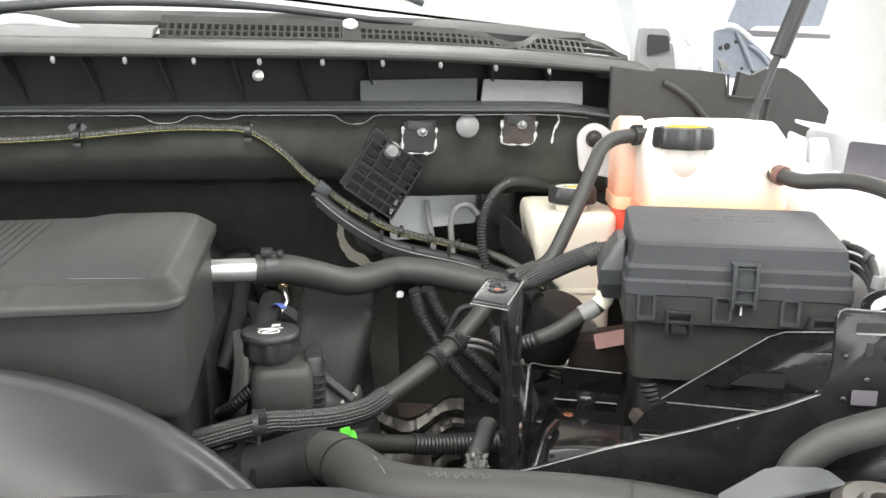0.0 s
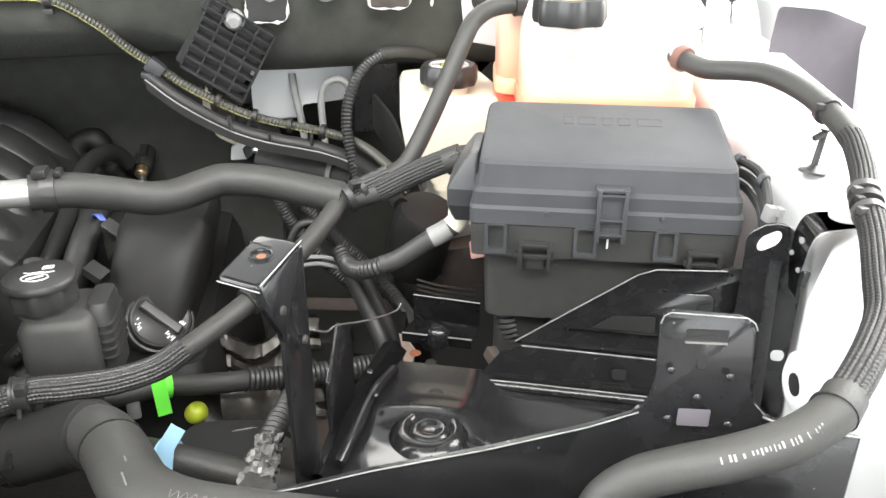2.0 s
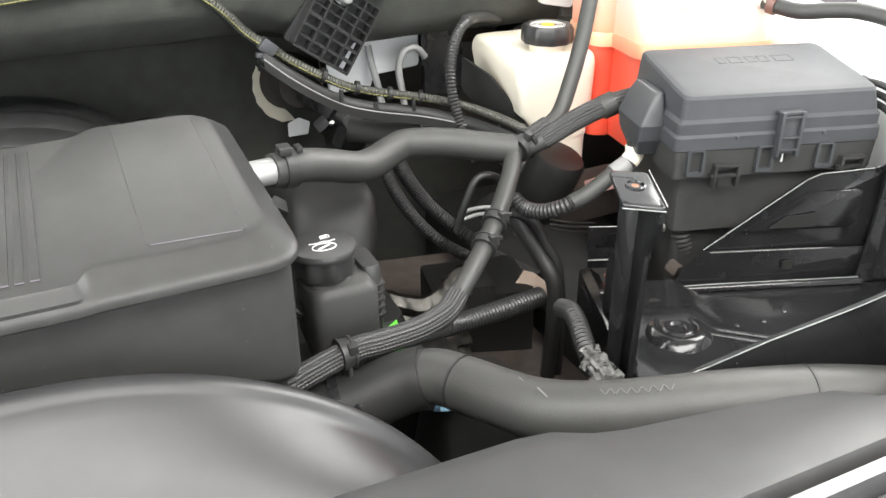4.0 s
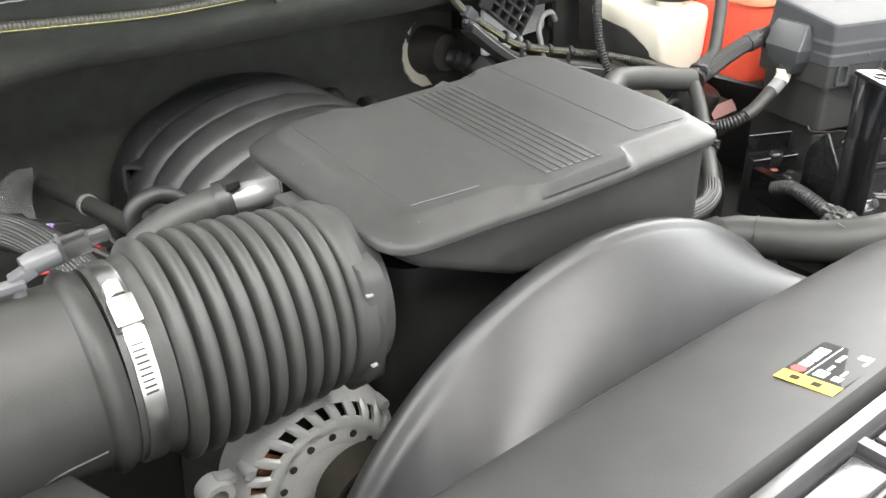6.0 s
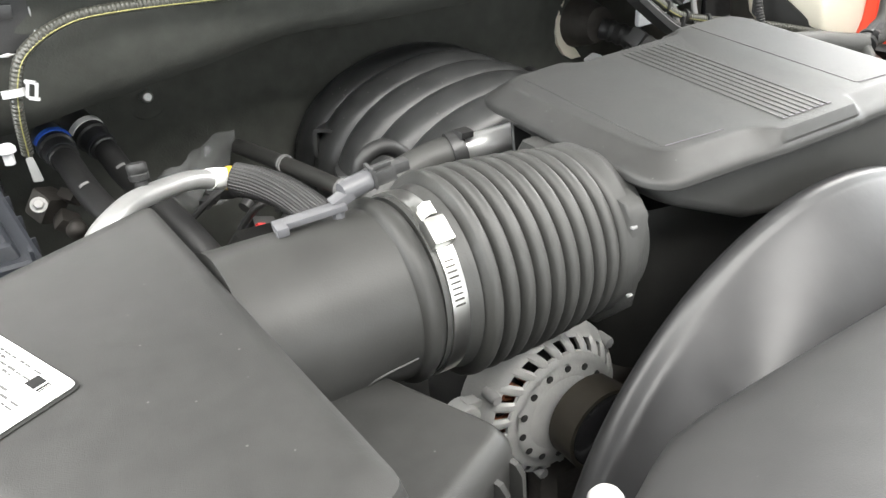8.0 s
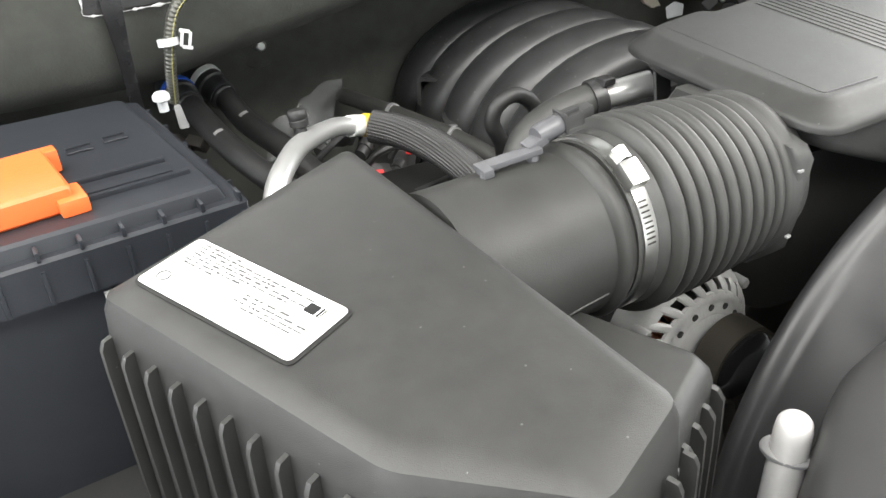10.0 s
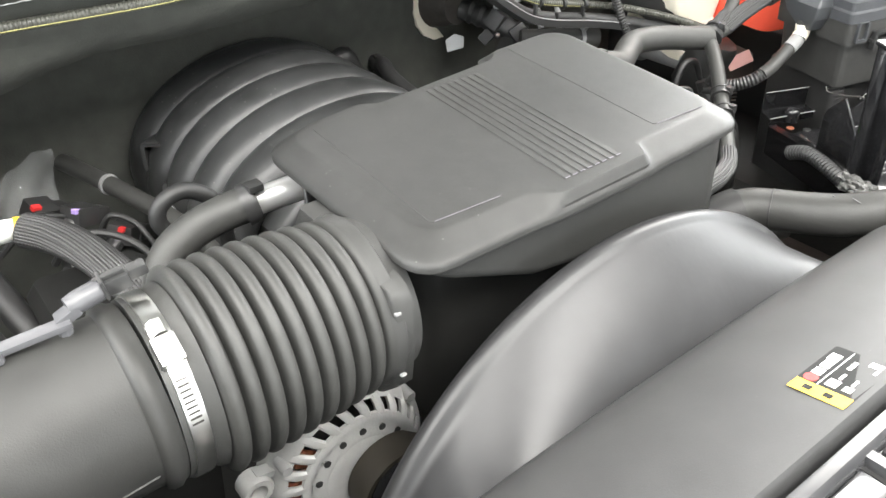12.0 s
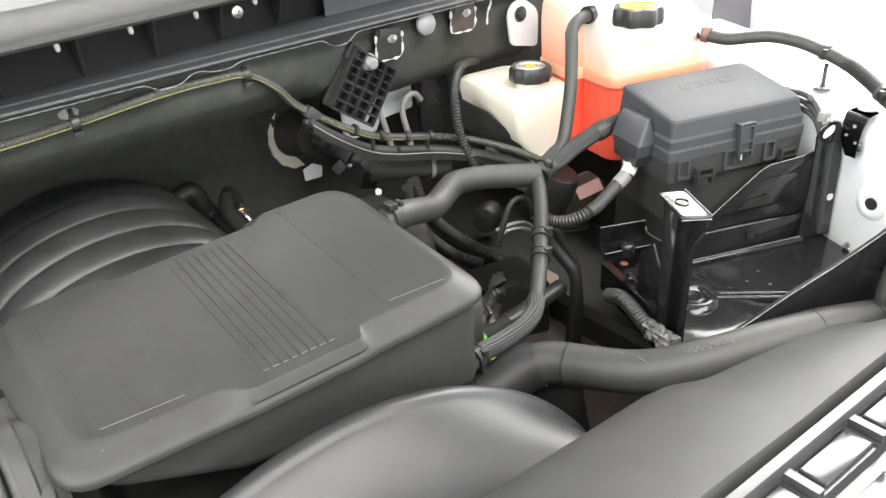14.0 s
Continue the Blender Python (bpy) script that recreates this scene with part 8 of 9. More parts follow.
def steering_boot():
    t = thing("steering_boot", (0.06, 1.3, 1.15), "black rubber column boot with a cream retaining ring", "boot")
    c = Vector((0.064, 1.352, 1.230))
    ax = Vector((0.05, -1, 0.05)).normalized()
    u, v = Vector((1, 0.05, 0)).normalized(), Vector((0, 0.05, 1)).normalized()
    bm = bmesh.new()
    loops = []
    for i in range(49):
        a = radians(95 + 320 * i / 48)
        d = u * math.cos(a) + v * math.sin(a)
        wide = 0.010 + 0.009 * math.exp(-((math.degrees(a) - 255) / 45) ** 2) + 0.001 * math.sin(i * 1.9)
        loops.append([c + d * r + ax * h for r, h in ((0.044, 0.002), (0.044, 0.009), (0.044 + wide, 0.010), (0.044 + wide, 0.002))])
    rings(bm, loops)
    part("ring", bm, CREAM, t, "cream plastic ring")
    bm = bmesh.new()
    lathe(bm, [(0.0445, 0.0), (0.0435, 0.010), (0.041, 0.016), (0.040, 0.030), (0.034, 0.046), (0.030, 0.06)], c, ax, 28)
    part("boot", bm, CAST_DARK, t, "dusty metal column flange")
    bm = bmesh.new()
    rng = random.Random(9)
    path = resample(spline([(0.075, 1.295, 1.225), (0.092, 1.262, 1.217), (0.110, 1.228, 1.203), (0.124, 1.20, 1.190)], 8), 0.006)
    sweep(bm, path, [0.018 + rng.uniform(-0.002, 0.002) for _ in path], 14)
    part("shaft_cover", bm, RUBBER_DARK, t)
    part("coupling", tube([(0.098, 1.175, 1.199), (0.135, 1.152, 1.197), (0.18, 1.135, 1.192), (0.214, 1.120, 1.188)], 0.0155, 14), RUBBER, t)
    bm = ring_on(bmesh.new(), (0.187, 1.132, 1.1915), (0.9, -0.35, -0.1), 0.0165, 0.006, 0.0016)
    lathe(bm, [(0.006, 0), (0.006, 0.006), (0.003, 0.008)], (0.187, 1.125, 1.208), (0, -0.6, 0.8), 10)
    part("clamp", bm, PLASTIC_PALE, t)
    bm = bmesh.new()
    for q, r, rr in (((0.10, 1.235, 1.215), 0.022, 30), ((0.118, 1.205, 1.198), 0.020, 60), ((0.112, 1.215, 1.172), 0.024, 10), ((0.086, 1.245, 1.188), 0.016, 45)):
        box(bm, q, (r * 1.6, r * 1.2, r * 1.4), rot(rr, 20, rr), r * 0.3, 2)
    part("joint", bm, RUBBER_DARK, t)
    for q in ((0.088, 1.222, 1.196), (0.128, 1.19, 1.176)):
        bm = bmesh.new()
        lathe(bm, [(0.004, 0), (0.004, 0.004), (0.002, 0.006)], q, (0.1, -0.8, 0.5), 10)
        part("joint_bolt", bm, STEEL, t)
    # torn white tags hanging below
    for q, r in (((0.062, 1.30, 1.172), (0.036, 0.024)), ((0.10, 1.16, 1.168), (0.012, 0.010))):
        bm = bmesh.new()
        plate(bm, round2([(-r[0] / 2, -r[1] / 2), (r[0] * 0.3, -r[1] * 0.6), (r[0] / 2, r[1] * 0.1), (r[0] * 0.1, r[1] / 2), (-r[0] * 0.4, r[1] * 0.3)], 0.002), q, (0.9, -0.3, 0.2), (0, 0.4, 0.9), 0.0015)
        solid("paper_tag", bm, PRIMER_DIM, "small pale paper tag on a joint", "tag", "white tags")


steering_boot()


def oil_filler():
    t = thing("oil_filler", (-0.05, 0.775, 1.08), "black plastic filler neck with a knobbed cap", "oil filler")
    bm = bmesh.new()
    foot, body = [(-0.076, 0.768), (-0.034, 0.768), (-0.034, 0.815), (-0.076, 0.815)], [(-0.082, 0.756), (-0.021, 0.756), (-0.021, 0.826), (-0.082, 0.826)]
    inn = [(-0.078, 0.760), (-0.025, 0.760), (-0.025, 0.822), (-0.078, 0.822)]
    lofted(bm, [(foot, 1.08, 0.012), (foot, 1.118, 0.012), (body, 1.142, 0.012), (body, 1.200, 0.012), (inn, 1.207, 0.012), ([(x * 0.9 - 0.0048, y * 0.9 + 0.079) for x, y in inn], 1.209, 0.012)])
    part("neck", bm, PLASTIC, t)
    port = [(-0.030, 0.775), (-0.011, 0.775), (-0.011, 0.822), (-0.030, 0.822)]
    grown = [(-0.030, 0.772), (-0.0088, 0.772), (-0.0088, 0.825), (-0.030, 0.825)]
    bm = bmesh.new()
    lofted(bm, [(port, 1.142, 0.01), (port, 1.207, 0.01), ([(x * 0.85 - 0.003, y * 0.85 + 0.120) for x, y in port], 1.213, 0.008)])
    part("side_port", bm, PLASTIC_SMOOTH, t)
    for z in (1.162, 1.170, 1.178, 1.186, 1.194):
        bm = bmesh.new()
        lofted(bm, [(grown, z, 0.01), (grown, z + 0.0016, 0.01)])
        part("port_rib", bm, PLASTIC_SMOOTH, t)
    c = Vector((-0.062, 0.786, 1.205))
    bm = bmesh.new()
    lathe(bm, [(0.0225, 0), (0.0225, 0.004), (0.0205, 0.005), (0.0205, 0.014)], c, (0, 0, 1), 28)
    part("collar", bm, PLASTIC, t)
    bm = bmesh.new()
    lathe(bm, [(0.021, 0.010), (0.0255, 0.011), (0.0262, 0.014), (0.0262, 0.026), (0.0255, 0.029)], c, (0, 0, 1), 64, scale=lobed(8, 0.06))
    lathe(bm, [(0.0265, 0.0285), (0.0292, 0.030), (0.0297, 0.032), (0.0292, 0.0345), (0.0282, 0.0362), (0.0262, 0.0368), (0.001, 0.0372)], c, (0, 0, 1), 48)
    cap = part("cap", bm, PLASTIC_SMOOTH, t)
    n = c + Vector((0.0, 0, 0.0376))
    bm = bmesh.new()
    loop = [Vector((0.0105 * math.cos(a), 0.0068 * math.sin(a), 0)) for a in [2 * math.pi * i / 28 for i in range(29)]]
    sweep(bm, [n + q + Vector((-0.001, -0.008, 0)) for q in loop], 0.0005, 5)
    part("print_ring", bm, PAPER, cap)
    for x0, y0, x1, y1, wd in ((-0.007, -0.011, 0.005, -0.005, 0.0016), (-0.012, 0.0015, -0.006, 0.0005, 0.0008), (-0.006, 0.0005, 0.0, 0.002, 0.0008), (0.0, 0.002, 0.006, 0.0008, 0.0008), (0.006, 0.0008, 0.012, 0.0022, 0.0008), (0.001, 0.008, 0.009, 0.009, 0.0008), (0.001, 0.0125, 0.009, 0.0135, 0.0008), (0.001, 0.008, 0.001, 0.0125, 0.0008), (0.009, 0.009, 0.009, 0.0135, 0.0008), (0.003, 0.0105, 0.006, 0.011, 0.0012)):
        bm = bmesh.new()
        sweep(bm, [n + Vector((x0, y0, 0)), n + Vector((x1, y1, 0))], wd * 0.55, 5)
        part("print_mark", bm, PAPER, cap)
    k = thing("fluid_cap", (0.0, 0.91, 1.10), "black twist cap with white printed marks on the engine", "cap")
    c = Vector((-0.002, 0.908, 1.118))
    ax = Vector((0.30, -0.66, 0.70)).normalized()
    bm = bmesh.new()
    lathe(bm, [(0.032, -0.02), (0.032, 0), (0.0345, 0.001), (0.0350, 0.005), (0.0335, 0.008), (0.0312, 0.0085), (0.0308, 0.0125), (0.0295, 0.0155), (0.0270, 0.0165), (0.0255, 0.0155), (0.001, 0.015)], c, ax, 48)
    part("disc", bm, PLASTIC_SMOOTH, k)
    bm = bmesh.new()
    box(bm, c + ax * 0.018, (0.011, 0.048, 0.010), ax.to_track_quat("Z", "Y").to_matrix().to_4x4() @ rot(0, 0, 35), 0.004, 3)
    part("grip", bm, PLASTIC_SMOOTH, k)
    u = ax.orthogonal().normalized()
    v = ax.cross(u)
    rng = random.Random(5)
    for a0, b0 in ((0.019, 0.010), (-0.019, 0.011), (0.014, -0.016), (-0.010, -0.019)):
        for j in range(5):
            bm = bmesh.new()
            plate(bm, rect(0.0020 + 0.004 * rng.random(), 0.0013), c + u * (a0 + rng.uniform(-0.004, 0.004)) + v * (b0 + 0.0022 * (j - 2)) + ax * 0.0152, u, v, 0.0004)
            part("print_mark", bm, PAPER, k)


oil_filler()


# ---- left of the engine: battery, air-conditioning lines, connectors ----
def battery():
    t = thing("battery", (-1.0, 0.95, 1.1), "black battery with a ribbed flange and an orange terminal cover", "battery")
    z = 1.318
    top = [(-1.20, 0.822), (-0.879, 0.822), (-0.893, 1.085), (-1.20, 1.10)]

    def step_in(d):
        return [(-1.20 + d, 0.822 + d), (-0.879 - d, 0.822 + d), (-0.893 - d, 1.085 - d), (-1.20 + d, 1.10 - d)]

    bm = bmesh.new()
    lofted(bm, [([(-1.19, 0.84), (-0.893, 0.84), (-0.905, 1.075), (-1.19, 1.09)], 1.10, 0.008), ([(-1.19, 0.84), (-0.893, 0.84), (-0.905, 1.075), (-1.19, 1.09)], z - 0.045, 0.008), (top, z - 0.043, 0.006), (top, z - 0.012, 0.006), (step_in(0.003), z - 0.010, 0.006), (step_in(0.012), z - 0.011, 0.006), (step_in(0.015), z - 0.002, 0.006), (step_in(0.018), z, 0.006)])
    part("case", bm, PLASTIC_BLUE, t, sharp=25)
    for k in range(11):
        bm = bmesh.new()
        box(bm, (-1.16 + 0.0275 * k, 0.8245, z - 0.030), (0.003, 0.008, 0.026), None, 0.001)
        part("rib", bm, PLASTIC_BLUE, t)
        bm = bmesh.new()
        box(bm, (-1.16 + 0.0275 * k, 0.8285, z - 0.007), (0.0028, 0.012, 0.007), None, 0.001)
        part("rib", bm, PLASTIC_BLUE, t)
    for k in range(5):
        y = 0.865 + 0.048 * k
        bm = bmesh.new()
        box(bm, (-0.8805 - 0.053 * (y - 0.822), y, z - 0.027), (0.010, 0.0022, 0.030), None, 0.0008)
        part("fin", bm, PLASTIC_BLUE, t)
    for x0, x1, y in ((-1.02, -0.905, 0.872), (-1.0, -0.915, 0.905)):
        bm = bmesh.new()
        box(bm, ((x0 + x1) / 2, y, z + 0.001), (x1 - x0, 0.004, 0.005), None, 0.001)
        part("ridge", bm, PLASTIC_BLUE, t)
    bm = bmesh.new()
    box(bm, (-0.96, 0.888, z + 0.0005), (0.09, 0.018, 0.004), None, 0.001)
    part("pad", bm, PLASTIC_BLUE, t)
    for x0, y0, w, h in ((-1.02, 0.96, 0.03, 0.012), (-0.975, 0.965, 0.02, 0.012), (-0.945, 0.97, 0.018, 0.012)):
        bm = bmesh.new()
        sweep(bm, [Vector((x0 + a * w, y0 + b * h, z + 0.0012)) for a, b in ((0, 0), (1, 0), (1, 1), (0, 1), (0, 0))], 0.0009, 5)
        part("moulded_mark", bm, PLASTIC_BLUE, t)
    bm = bmesh.new()
    box(bm, (-1.04, 0.90, z + 0.010), (0.10, 0.085, 0.020), rot(0, 0, 4), 0.006, 3)
    box(bm, (-0.995, 0.94, z + 0.010), (0.022, 0.014, 0.018), rot(0, 0, 4), 0.003)
    box(bm, (-0.99, 0.868, z + 0.006), (0.02, 0.03, 0.012), rot(0, 0, 4), 0.003)
    part("terminal_cover", bm, ORANGE, t, "bright orange terminal cover")
    bm = bmesh.new()
    plate(bm, rect(0.07, 0.03), (-0.955, 0.838, 1.248), (1, 0, 0), (0, 0.05, 1), 0.001)
    part("label", bm, PAPER, t)
    tr = thing("battery_shelf", (-1.0, 0.95, 0.95), "black plastic shelf under the battery", "shelf")
    bm = bmesh.new()
    box(bm, (-1.03, 0.95, 1.09), (0.34, 0.32, 0.02), None, 0.004)
    part("plate", bm, PLASTIC_SMOOTH, tr)
    bm = bmesh.new()
    box(bm, (-1.03, 0.95, 0.86), (0.28, 0.26, 0.44), None, 0.02)
    part("stand", bm, PLASTIC_SMOOTH, tr)
    s = thing("bay_brace", (-0.885, 1.16, 1.28), "black painted brace with a white capped bolt", "brace")
    bm = bmesh.new()
    rings(bm, [[Vector((-0.887 + 0.7 * x, y + d, zz)) for x, d in ((-w, 0), (w, 0), (w, 0.006), (-w, 0.006))] for y, zz, w in ((1.122, 1.436, 0.014), (1.120, 1.40, 0.015), (1.119, 1.375, 0.012), (1.118, 1.345, 0.009), (1.120, 1.30, 0.0085), (1.125, 1.25, 0.010))])
    part("arm", bm, BLACK_PAINT, s)
    bm = bmesh.new()
    lathe(bm, [(0.0175, 0), (0.0175, 0.003), (0.012, 0.004), (0.010, 0.009), (0.006, 0.010)], (-0.887, 1.119, 1.418), (0, -1, 0.1), 24)
    part("capped_bolt", bm, PRIMER_DIM, s, "white capped bolt")
    bm = bmesh.new()
    lathe(bm, [(0.005, -0.012), (0.005, -0.002), (0.0085, 0), (0.0085, 0.004), (0.006, 0.007), (0.003, 0.008)], (-0.869, 1.088, 1.302), (0, 0, 1), 18)
    solid("push_pin", bm, PRIMER_DIM, "white plastic push pin beside the battery", "push pin")


def ac_lines():
    t = thing("air_conditioning_line", (-0.74, 1.0, 1.15), "bare aluminium air-conditioning line with a braided hose", "pipe")
    bm = tube([(-0.868, 0.84, 1.19), (-0.858, 0.85, 1.25), (-0.842, 0.872, 1.281), (-0.8145, 0.908, 1.287), (-0.783, 0.95, 1.280), (-0.73, 1.0, 1.264), (-0.693, 1.02, 1.248)], 0.0096, 18)
    part("pipe", bm, BARE_ALU, t)
    bm = bmesh.new()
    lathe(bm, [(0.006, -0.012), (0.006, 0.006), (0.0088, 0.007), (0.0090, 0.012), (0.0082, 0.013), (0.0090, 0.014), (0.0090, 0.020), (0.0075, 0.022)], (-0.781, 0.958, 1.286), (0, 0.2, 1), 16)
    part("service_port", bm, RUBBER_DARK, t, "black service port cap")
    bm = tube([(-0.708, 1.013, 1.255), (-0.692, 1.021, 1.249), (-0.680, 1.018, 1.246)], 0.0112, 16)
    wr = part("tape", bm, PAPER, t, "white and yellow tape wrap")
    bm = ring_on(bmesh.new(), (-0.685, 1.021, 1.2475), (0.85, -0.15, -0.2), 0.0118, 0.007, 0.0005)
    part("tape_band", bm, YELLOW, wr)
    bm = braid([(-0.680, 1.018, 1.246), (-0.660, 0.995, 1.242), (-0.642, 0.96, 1.234), (-0.625, 0.915, 1.215), (-0.61, 0.88, 1.18)], 0.0175, turns=4)
    part("braided_hose", bm, PLASTIC_SMOOTH, t)

    def half_band(at, axis, r, w, m, name, parent, label="", lo=0.12, hi=0.88):
        """A band over the upper half of a hose."""
        ax = Vector(axis).normalized()
        up = (Vector((0, -0.5, 1)) - ax * ax.dot(Vector((0, -0.5, 1)))).normalized()
        sd = ax.cross(up)
        bm = bmesh.new()
        rings(bm, [[Vector(at) + (up * math.sin(a) + sd * math.cos(a)) * rr + ax * x for rr, x in ((r, -w / 2), (r + 0.0018, -w / 2), (r + 0.0018, w / 2), (r, w / 2))] for a in [math.pi * (lo + (hi - lo) * i / 12) for i in range(13)]])
        return part(name, bm, m, parent, label)

    for pts, col, mark in (([(-0.768, 1.295, 1.238), (-0.757, 1.26, 1.222), (-0.749, 1.22, 1.202), (-0.735, 1.13, 1.192), (-0.715, 1.03, 1.160), (-0.69, 0.93, 1.09)], PAPER, (-0.749, 1.222, 1.203)), ([(-0.810, 1.273, 1.238), (-0.806, 1.225, 1.230), (-0.80, 1.15, 1.215), (-0.785, 1.08, 1.198), (-0.75, 1.0, 1.165), (-0.725, 0.92, 1.09)], BLUE_CLIP, (-0.801, 1.155, 1.216))):
        h = thing("heater_core_hose", pts[2], "black heater hose with a quick-release clip", "hose", "heater core hoses")
        part("hose", tube(pts, 0.0145, 16), RUBBER_DARK, h)
        a, b = Vector(pts[0]), Vector(pts[1])
        ax = (b - a).normalized()
        bm = bmesh.new()
        lathe(bm, [(0.012, -0.032), (0.0185, -0.030), (0.0185, -0.008), (0.021, -0.006), (0.021, 0.010), (0.0185, 0.012), (0.0170, 0.020), (0.0172, 0.034), (0.0155, 0.036)], a, ax, 24)
        cn = part("connector", bm, PLASTIC_SMOOTH, h)
        half_band(a - ax * 0.002, ax, 0.0205, 0.008, col, "clip", cn, "coloured release clip")
        bm = ring_on(bmesh.new(), a + ax * 0.028, ax, 0.0172, 0.005, 0.0012)
        part("clamp", bm, PLASTIC_GREY, cn)
        half_band(mark, Vector(pts[3]) - Vector(pts[1]), 0.0131, 0.0045, PLASTIC_PALE, "paint_mark", h, "", 0.3, 0.55)
    v = thing("expansion_valve", (-0.845, 1.22, 1.17), "dull cast metal expansion valve with a bolt", "valve")
    bm = bmesh.new()
    box(bm, (-0.840, 1.225, 1.188), (0.030, 0.030, 0.034), rot(25, 20, 35), 0.006, 2)
    box(bm, (-0.826, 1.205, 1.170), (0.026, 0.022, 0.020), rot(30, 40, 10), 0.006, 2)
    box(bm, (-0.815, 1.215, 1.195), (0.018, 0.024, 0.014), rot(10, 50, 40), 0.004, 2)
    part("body", bm, CAST_DARK, v)
    bm = bmesh.new()
    lathe(bm, [(0.011, 0), (0.011, 0.010), (0.008, 0.016), (0.004, 0.018)], (-0.822, 1.185, 1.165), (0.2, -0.8, 0.6), 16)
    part("plug", bm, CAST_DARK, v)
    bolt(v, (-0.85, 1.20, 1.20), 0.006, (0, -0.8, 0.6), m=ALU)
    g = thing("vent_hose", (-0.5, 0.87, 1.25), "black rubber vent hose on a bare metal pipe", "hose")
    bm = tube([(-0.462, 0.842, 1.290), (-0.49, 0.849, 1.287), (-0.520, 0.859, 1.282)], 0.0128, 18)
    part("metal_pipe", bm, BARE_ALU, g, "bare metal pipe end")
    bm = tube([(-0.508, 0.855, 1.284), (-0.535, 0.864, 1.279), (-0.565, 0.870, 1.270), (-0.592, 0.868, 1.257), (-0.607, 0.862, 1.235), (-0.612, 0.86, 1.20)], 0.0165, 20)
    part("hose", bm, RUBBER, g)
    bm = ring_on(bmesh.new(), (-0.516, 0.858, 1.283), (0.95, -0.25, 0.2), 0.0175, 0.012, 0.002)
    box(bm, (-0.512, 0.850, 1.302), (0.014, 0.014, 0.007), None, 0.002)
    part("clamp", bm, PLASTIC_SMOOTH, g)
    # clear plastic bag left over the connectors
    bm = bmesh.new()
    rng = random.Random(11)
    cols, rows = 15, 12
    grid = []
    for j in range(rows):
        for i in range(cols):
            u, w = i / (cols - 1), j / (rows - 1)
            x = -0.712 + 0.105 * u + 0.012 * w
            zt = 1.108 + (0.061 + 0.044 * u - 0.006 * math.sin(math.pi * u)) * w
            fold = 0.009 * math.sin(7 * u + 4 * w) + 0.006 * math.sin(11 * u - 7 * w + 1) + 0.002 * math.sin(23 * u + 9 * w)
            grid.append(bm.verts.new((x + rng.uniform(-0.001, 0.001), 1.285 + fold + rng.uniform(-0.0012, 0.0012), zt + 0.004 * math.sin(17 * u) * w + rng.uniform(-0.001, 0.001))))
    for j in range(rows - 1):
        for i in range(cols - 1):
            bm.faces.new((grid[j * cols + i], grid[j * cols + i + 1], grid[(j + 1) * cols + i + 1], grid[(j + 1) * cols + i]))
    solid("plastic_bag", bm, BAG, "crumpled clear plastic bag behind the hoses", "plastic bag", sharp=20)
    # fuel rail, injectors and connectors along the near bank
    r = thing("fuel_rail", (-0.54, 1.15, 1.13), "black fuel rail with pale rings, connectors and red locks", "fuel rail")
    bm = tube([(-0.585, 1.30, 1.174), (-0.575, 1.27, 1.172), (-0.556, 1.2075, 1.169), (-0.54, 1.155, 1.165), (-0.5256, 1.104, 1.161), (-0.515, 1.06, 1.155), (-0.505, 1.01, 1.145)], 0.0112, 14)
    part("rail", bm, RUBBER, r)
    for q, ax in (((-0.556, 1.2075, 1.169), (0.3, -1, 0)), ((-0.5256, 1.104, 1.161), (0.25, -1, 0))):
        bm = ring_on(bmesh.new(), q, ax, 0.0118, 0.005, 0.0015)
        part("ring", bm, PLASTIC_PALE, r)
    for k, (x, y, z, turn, m) in enumerate(((-0.606, 1.165, 1.165, 30, VIOLET), (-0.565, 1.160, 1.125, 50, RED), (-0.640, 1.215, 1.160, 20, RED), (-0.545, 1.07, 1.12, 60, VIOLET), (-0.630, 1.12, 1.13, 10, RED))):
        bm = bmesh.new()
        box(bm, (x, y, z), (0.032, 0.030, 0.024), rot(12 * k, 20, turn), 0.004)
        box(bm, (x + 0.018, y + 0.012, z - 0.012), (0.028, 0.022, 0.020), rot(8 * k, 25, turn), 0.004)
        lathe(bm, [(0.010, 0), (0.010, 0.012), (0.008, 0.013), (0.008, 0.024)], (x - 0.012, y - 0.006, z - 0.004), (-0.7, -0.4, -0.3), 12)
        cn = part("connector", bm, PLASTIC_SMOOTH, r)
        bm = bmesh.new()
        box(bm, (x - 0.004, y - 0.014, z + 0.013), (0.011, 0.007, 0.006), rot(12 * k, 20, turn), 0.001)
        part("lock", bm, m, cn, "small coloured connector lock")
    bm = tube([(-0.556, 0.955, 1.17), (-0.562, 0.95, 1.215), (-0.574, 0.95, 1.242), (-0.568, 0.95, 1.26), (-0.545, 0.95, 1.267), (-0.522, 0.95, 1.252), (-0.512, 0.953, 1.225), (-0.508, 0.96, 1.18)], 0.0085, 12)
    solid("loop_hose", bm, RUBBER_DARK, "small black hose bent into a loop", "hose")
    # black wiring box in front of the firewall
    w = thing("wiring_box", (-0.64, 0.97, 0.95), "black plastic wiring box below the braided hose", "wiring box")
    bm = bmesh.new()
    lofted(bm, [([(-0.70, 0.90), (-0.585, 0.90), (-0.575, 1.03), (-0.70, 1.04)], 0.90, 0.01), ([(-0.70, 0.90), (-0.585, 0.90), (-0.575, 1.03), (-0.70, 1.04)], 1.166, 0.01), ([(-0.69, 0.91), (-0.60, 0.91), (-0.59, 1.02), (-0.69, 1.03)], 1.184, 0.01)])
    part("body", bm, PLASTIC_BLACK, w)
    bm = bmesh.new()
